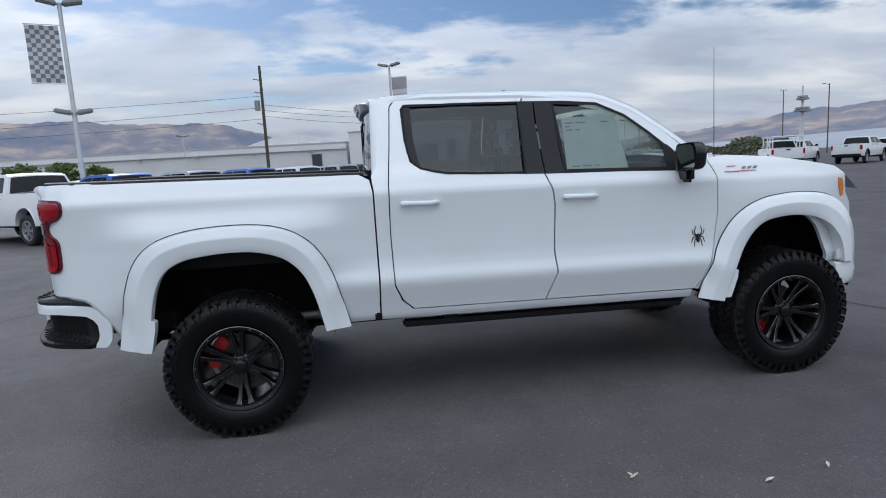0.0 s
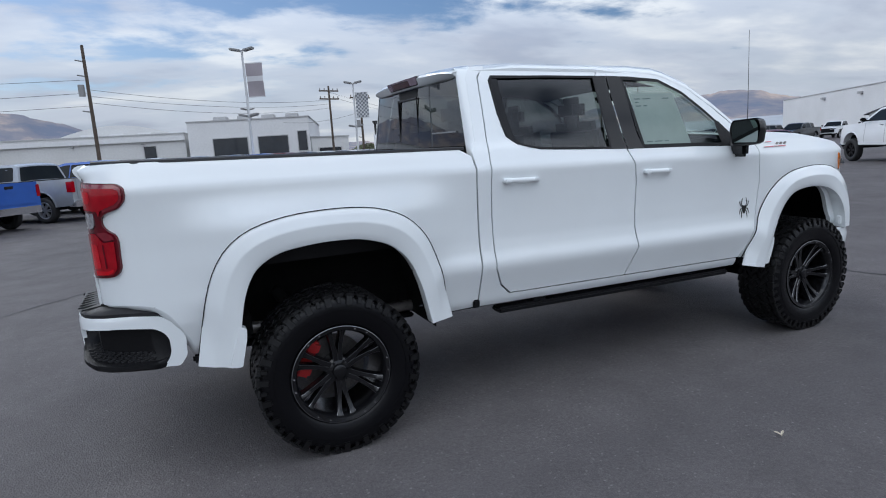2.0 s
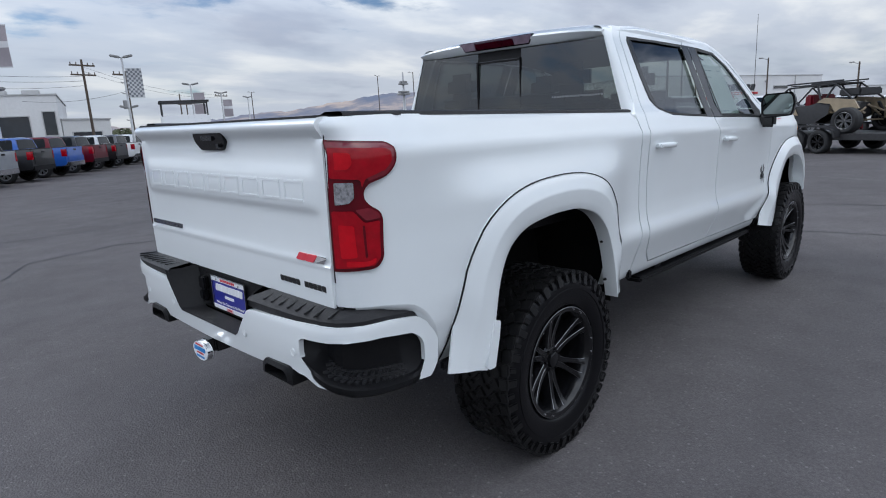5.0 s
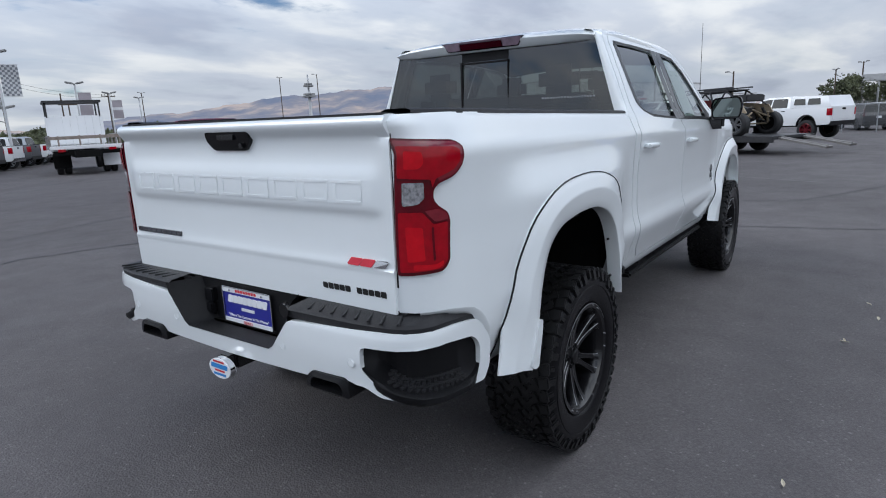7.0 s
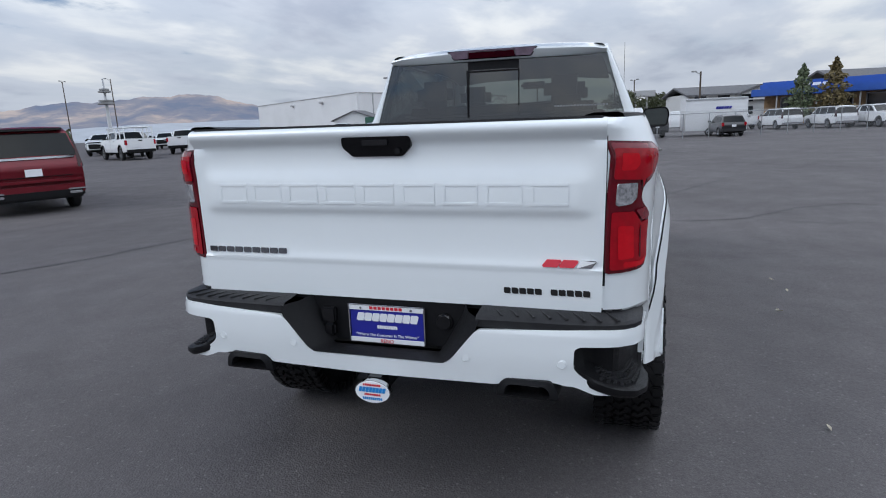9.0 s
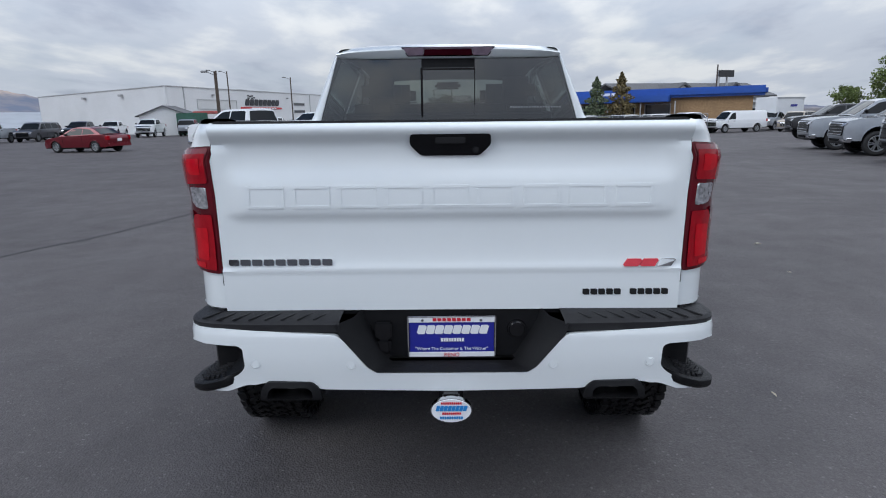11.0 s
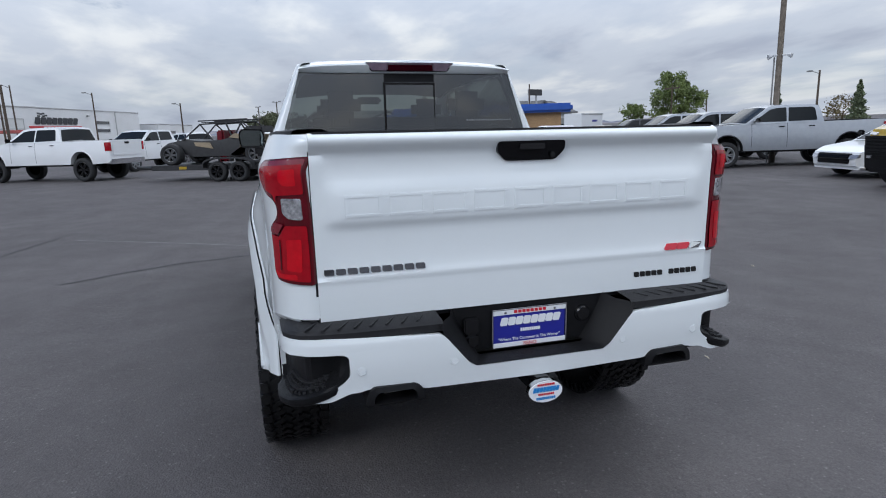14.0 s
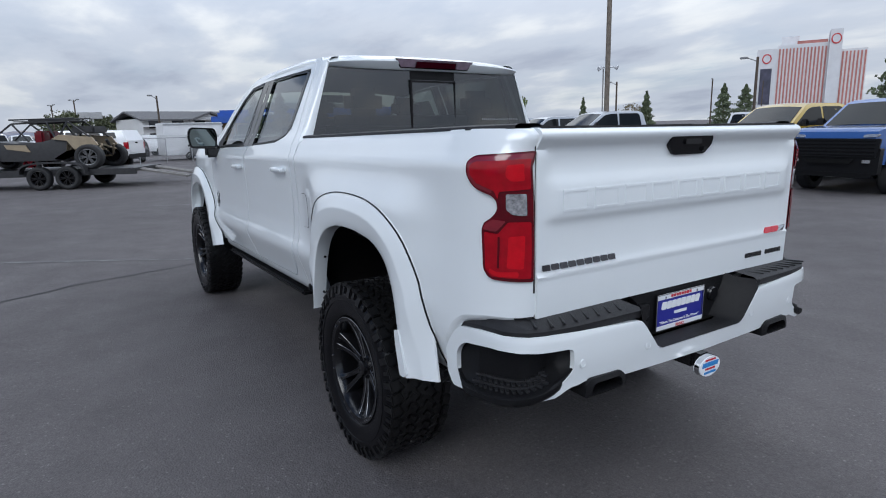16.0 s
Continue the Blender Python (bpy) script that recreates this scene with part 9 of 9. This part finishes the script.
# ---------------------------------------------------------------- trees
BARK = material("bark", (0.10, 0.075, 0.055), 0.9, vary=0.3, scale=12)
LEAVES = {"green": material("leaf_green", (0.125, 0.165, 0.045), 0.6, vary=0.4, scale=1.3), "conifer": material("leaf_conifer", (0.10, 0.125, 0.065), 0.7, vary=0.35, scale=2), "gold": material("leaf_gold", (0.13, 0.10, 0.04), 0.7, vary=0.4, scale=1.5), "olive": material("leaf_olive", (0.075, 0.085, 0.04), 0.7, vary=0.35, scale=0.8)}


def leaf_at(bm, p, size, rs_):
    d = Vector((rs_.gauss(0, 1), rs_.gauss(0, 1), rs_.gauss(0, 0.7))).normalized()
    q = d.orthogonal().normalized()
    q = Matrix.Rotation(rs_.uniform(0, 6.28), 3, d) @ q
    r = d.cross(q)
    a, b = q * size, r * size * 0.55
    bm.faces.new([bm.verts.new(p + v) for v in (-a, b * 0.9, a, -b)])


def broadleaf(x, y, h, w, seed, leaf="green", n=2600, trunk=0.3, size=0.16):
    rs_ = random.Random(seed)
    t = thing("tree", {"green": "broad leafy green tree", "olive": "olive-green rounded tree", "gold": "tree with golden autumn leaves"}[leaf] + " standing beyond the lot", "tree", Matrix.Translation((x, y, 0)))
    bm = bmesh.new()
    tube(bm, (0, 0, 0), (0, 0, h * 0.45), trunk * 0.5, trunk * 0.3, n=9)
    tips = []
    for i in range(9):
        a, z = rs_.uniform(0, 6.28), h * rs_.uniform(0.28, 0.45)
        e = Vector((math.cos(a) * w * rs_.uniform(0.2, 0.4), math.sin(a) * w * rs_.uniform(0.2, 0.4), h * rs_.uniform(0.5, 0.85)))
        tube(bm, (0, 0, z), e, trunk * 0.2, trunk * 0.05, n=6)
        tips.append(e)
    part("trunk", bm, BARK, t)
    bm = bmesh.new()
    clumps = [(e, w * 0.2) for e in tips]
    for i in range(80):
        a, rr, zz = rs_.uniform(0, 6.28), math.sqrt(rs_.random()), rs_.random()
        env = math.sin(math.pi * (0.12 + 0.80 * zz)) ** 0.7
        clumps.append((Vector((math.cos(a) * rr * w * 0.47 * env, math.sin(a) * rr * w * 0.47 * env, h * (0.22 + 0.76 * zz))), w * rs_.uniform(0.06, 0.13)))
    for i in range(n):
        c, s_ = clumps[rs_.randrange(len(clumps))]
        d = Vector((rs_.gauss(0, 1), rs_.gauss(0, 1), rs_.gauss(0, 0.8)))
        leaf_at(bm, c + d.normalized() * s_ * rs_.random() ** 0.4, size * rs_.uniform(0.6, 1.3), rs_)
    part("crown", bm, LEAVES[leaf], t, smooth=0)
    return t


def conifer(x, y, h, w, seed, leaf="conifer", n=1700):
    rs_ = random.Random(seed)
    t = thing("conifer_tree", "pointed dark green conifer tree" if leaf == "conifer" else "pointed tree with browning foliage", "tree", Matrix.Translation((x, y, 0)))
    part("trunk", tube(bmesh.new(), (0, 0, 0), (0, 0, h * 0.96), 0.16, 0.02, n=8), BARK, t)
    bm = bmesh.new()
    for i in range(n):
        zz = rs_.random() ** 1.4
        tier = 0.75 + 0.25 * math.sin(zz * 38 + rs_.uniform(-0.5, 0.5))
        rr = w * 0.5 * (1 - zz) ** 0.85 * tier * rs_.uniform(0.45, 1.0) + 0.03
        a = rs_.uniform(0, 6.28)
        p = Vector((math.cos(a) * rr, math.sin(a) * rr, h * (0.08 + 0.92 * zz)))
        leaf_at(bm, p, 0.17 * rs_.uniform(0.6, 1.2) * (h / 6), rs_)
    part("crown", bm, LEAVES[leaf], t, smooth=0)
    return t


broadleaf(50.5, -40.2, 6.3, 5.6, 1, n=13000, size=0.12)
broadleaf(54, -37.6, 3.5, 2.9, 2, n=3500, size=0.11)
conifer(51.5, -13.6, 4.7, 4.2, 3, n=2600)
conifer(50.8, -15.6, 5.0, 4.4, 4, "gold", n=2600)
conifer(46.2, -59.7, 5.2, 2.9, 5, n=3000)
conifer(52.3, -85.3, 6.9, 5.2, 6, n=3000)
conifer(53.5, -93.2, 7.0, 6.4, 7, n=3000)
conifer(23.5, -68.0, 9.5, 7.5, 8, n=2600)
conifer(57, -60, 5.0, 2.2, 12)
broadleaf(60, -74, 4.2, 5.0, 9, "gold", n=900)
for i, (x, y, h, w) in enumerate(((96, 0.5, 4.6, 7), (99, -4, 4.3, 6))):
    broadleaf(x, y, h, w, 20 + i, "olive", n=4000, size=0.2)
for i, (x, y, h, w) in enumerate(((-24.0, 45, 3.3, 3.4), (-20.6, 43.5, 3.2, 3.0), (-18.2, 44, 2.9, 2.6))):
    broadleaf(x, y, h, w, 40 + i, "green", n=1500, size=0.2, trunk=0.2)
bm = bmesh.new()
rs_ = random.Random(77)
for i in range(16000):
    a = radians(rs_.uniform(50, 78))
    d = rs_.uniform(150, 230)
    b = math.sin(a * 90) * 0.5 + math.sin(a * 37) * 0.5
    z = rs_.random() ** 0.8 * (3.4 + 1.4 * b)
    leaf_at(bm, Vector((d * math.cos(a), d * math.sin(a), z)), rs_.uniform(0.3, 0.7), rs_)
tagged(part("distant_woods", bm, LEAVES["olive"], smooth=0), "low band of distant green trees", "woods", kind="stuff")

# what stands on the falling part of the lot
for o in [q for q in scene.collection.objects if q.parent is None and q.type == "EMPTY"]:
    if o["category"] in ("motel", "sign", "tree", "street lamp", "utility pole", "building") and o.location.x > 28 and o.location.y < 7:
        x, y, k = settled(o.location.x, o.location.y)
        o.matrix_basis = Matrix.Translation((x - o.location.x * k, y - o.location.y * k, ground_z(x, y))) @ Matrix.Scale(k, 4) @ o.matrix_basis

# ---------------------------------------------------------------- hills


def hill_mat():
    mt = bpy.data.materials.new("dry_hills")
    mt.use_nodes = True
    nt = mt.node_tree
    N, L = nt.nodes.new, nt.links.new
    b = nt.nodes["Principled BSDF"]
    tc = N("ShaderNodeTexCoord")
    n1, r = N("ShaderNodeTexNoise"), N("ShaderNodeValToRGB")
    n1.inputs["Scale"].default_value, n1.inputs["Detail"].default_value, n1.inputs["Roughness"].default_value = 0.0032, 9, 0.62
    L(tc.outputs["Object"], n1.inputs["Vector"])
    # the blue-grey stops put the haze of distance into the tan hills' colour
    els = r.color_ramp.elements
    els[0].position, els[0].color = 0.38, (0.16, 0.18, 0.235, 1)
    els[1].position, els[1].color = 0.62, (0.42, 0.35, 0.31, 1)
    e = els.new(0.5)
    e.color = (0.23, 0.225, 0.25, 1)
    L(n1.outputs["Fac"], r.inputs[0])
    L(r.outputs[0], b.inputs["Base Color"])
    b.inputs["Roughness"].default_value = 1.0
    b.inputs["Specular IOR Level"].default_value = 0.0
    return mt


def ridge(name, label, dist, az, el, mat, seed, rough):
    bm = bmesh.new()
    rs_ = random.Random(seed)
    A = np.arange(az[0], az[-1] + 0.01, 0.35)
    ph = [rs_.uniform(0, 6.28) for _ in range(8)]
    prev = None
    for a in A:
        e = interp(a, az, el) + rough * sum(math.sin(a * f + p) / (k + 1) for k, (f, p) in enumerate(zip((0.5, 1.1, 2.3, 4.1, 7.3), ph)))
        top = max(2.0, dist * math.tan(radians(max(0.05, e))))
        row = []
        for k in range(9):
            q = k / 8
            d = dist * (1 - 0.30 * (1 - q)) + dist * 0.02 * math.sin(a * 1.7 + q * 9 + ph[5]) * (1 - q)
            z = top * (d / dist) * q ** 1.25 * (1 + 0.10 * math.sin(a * 2.1 + q * 6 + ph[6]) * (1 - q))
            row.append(bm.verts.new((d * math.cos(radians(a)), d * math.sin(radians(a)), z if k else -5)))
        if prev:
            for k in range(8):
                bm.faces.new((prev[k], prev[k + 1], row[k + 1], row[k]))
        prev = row
    tagged(part(name, bm, mat), label, "hills", kind="structure")


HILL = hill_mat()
ridge("backdrop_hills", "dry tan hills along the horizon, blue-grey haze in their colour", 3600, [-40, 0, 20, 28, 33, 37, 40, 44, 48, 54, 59, 62, 70, 80, 88, 94, 98, 103, 108, 117, 126, 150, 180], [0.3, 0.4, 0.6, 1.2, 2.0, 2.8, 3.4, 3.3, 2.9, 2.4, 1.9, 1.5, 1.0, 1.2, 1.8, 2.6, 3.9, 4.9, 5.0, 5.1, 4.9, 3.6, 2.0], HILL, 3, 0.12)
ridge("backdrop_foothills", "tan foothills before the higher ridge", 2600, [84, 90, 95, 100, 106, 111, 116, 121, 130, 150], [0.3, 0.9, 1.7, 2.2, 2.4, 2.0, 2.4, 2.7, 2.4, 1.0], material("tan_hills", (0.42, 0.34, 0.29), 1.0, vary=0.3, scale=0.006, spec=0.0), 9, 0.15)
ridge("backdrop_low_buildings", "pale band of far sheds", 420, [20, 24, 36, 44, 58, 66], [0.2, 1.0, 1.25, 1.2, 0.8, 0.2], material("far_shed_grey", (0.34, 0.36, 0.39), 0.8, vary=0.1, scale=0.1), 5, 0.02)
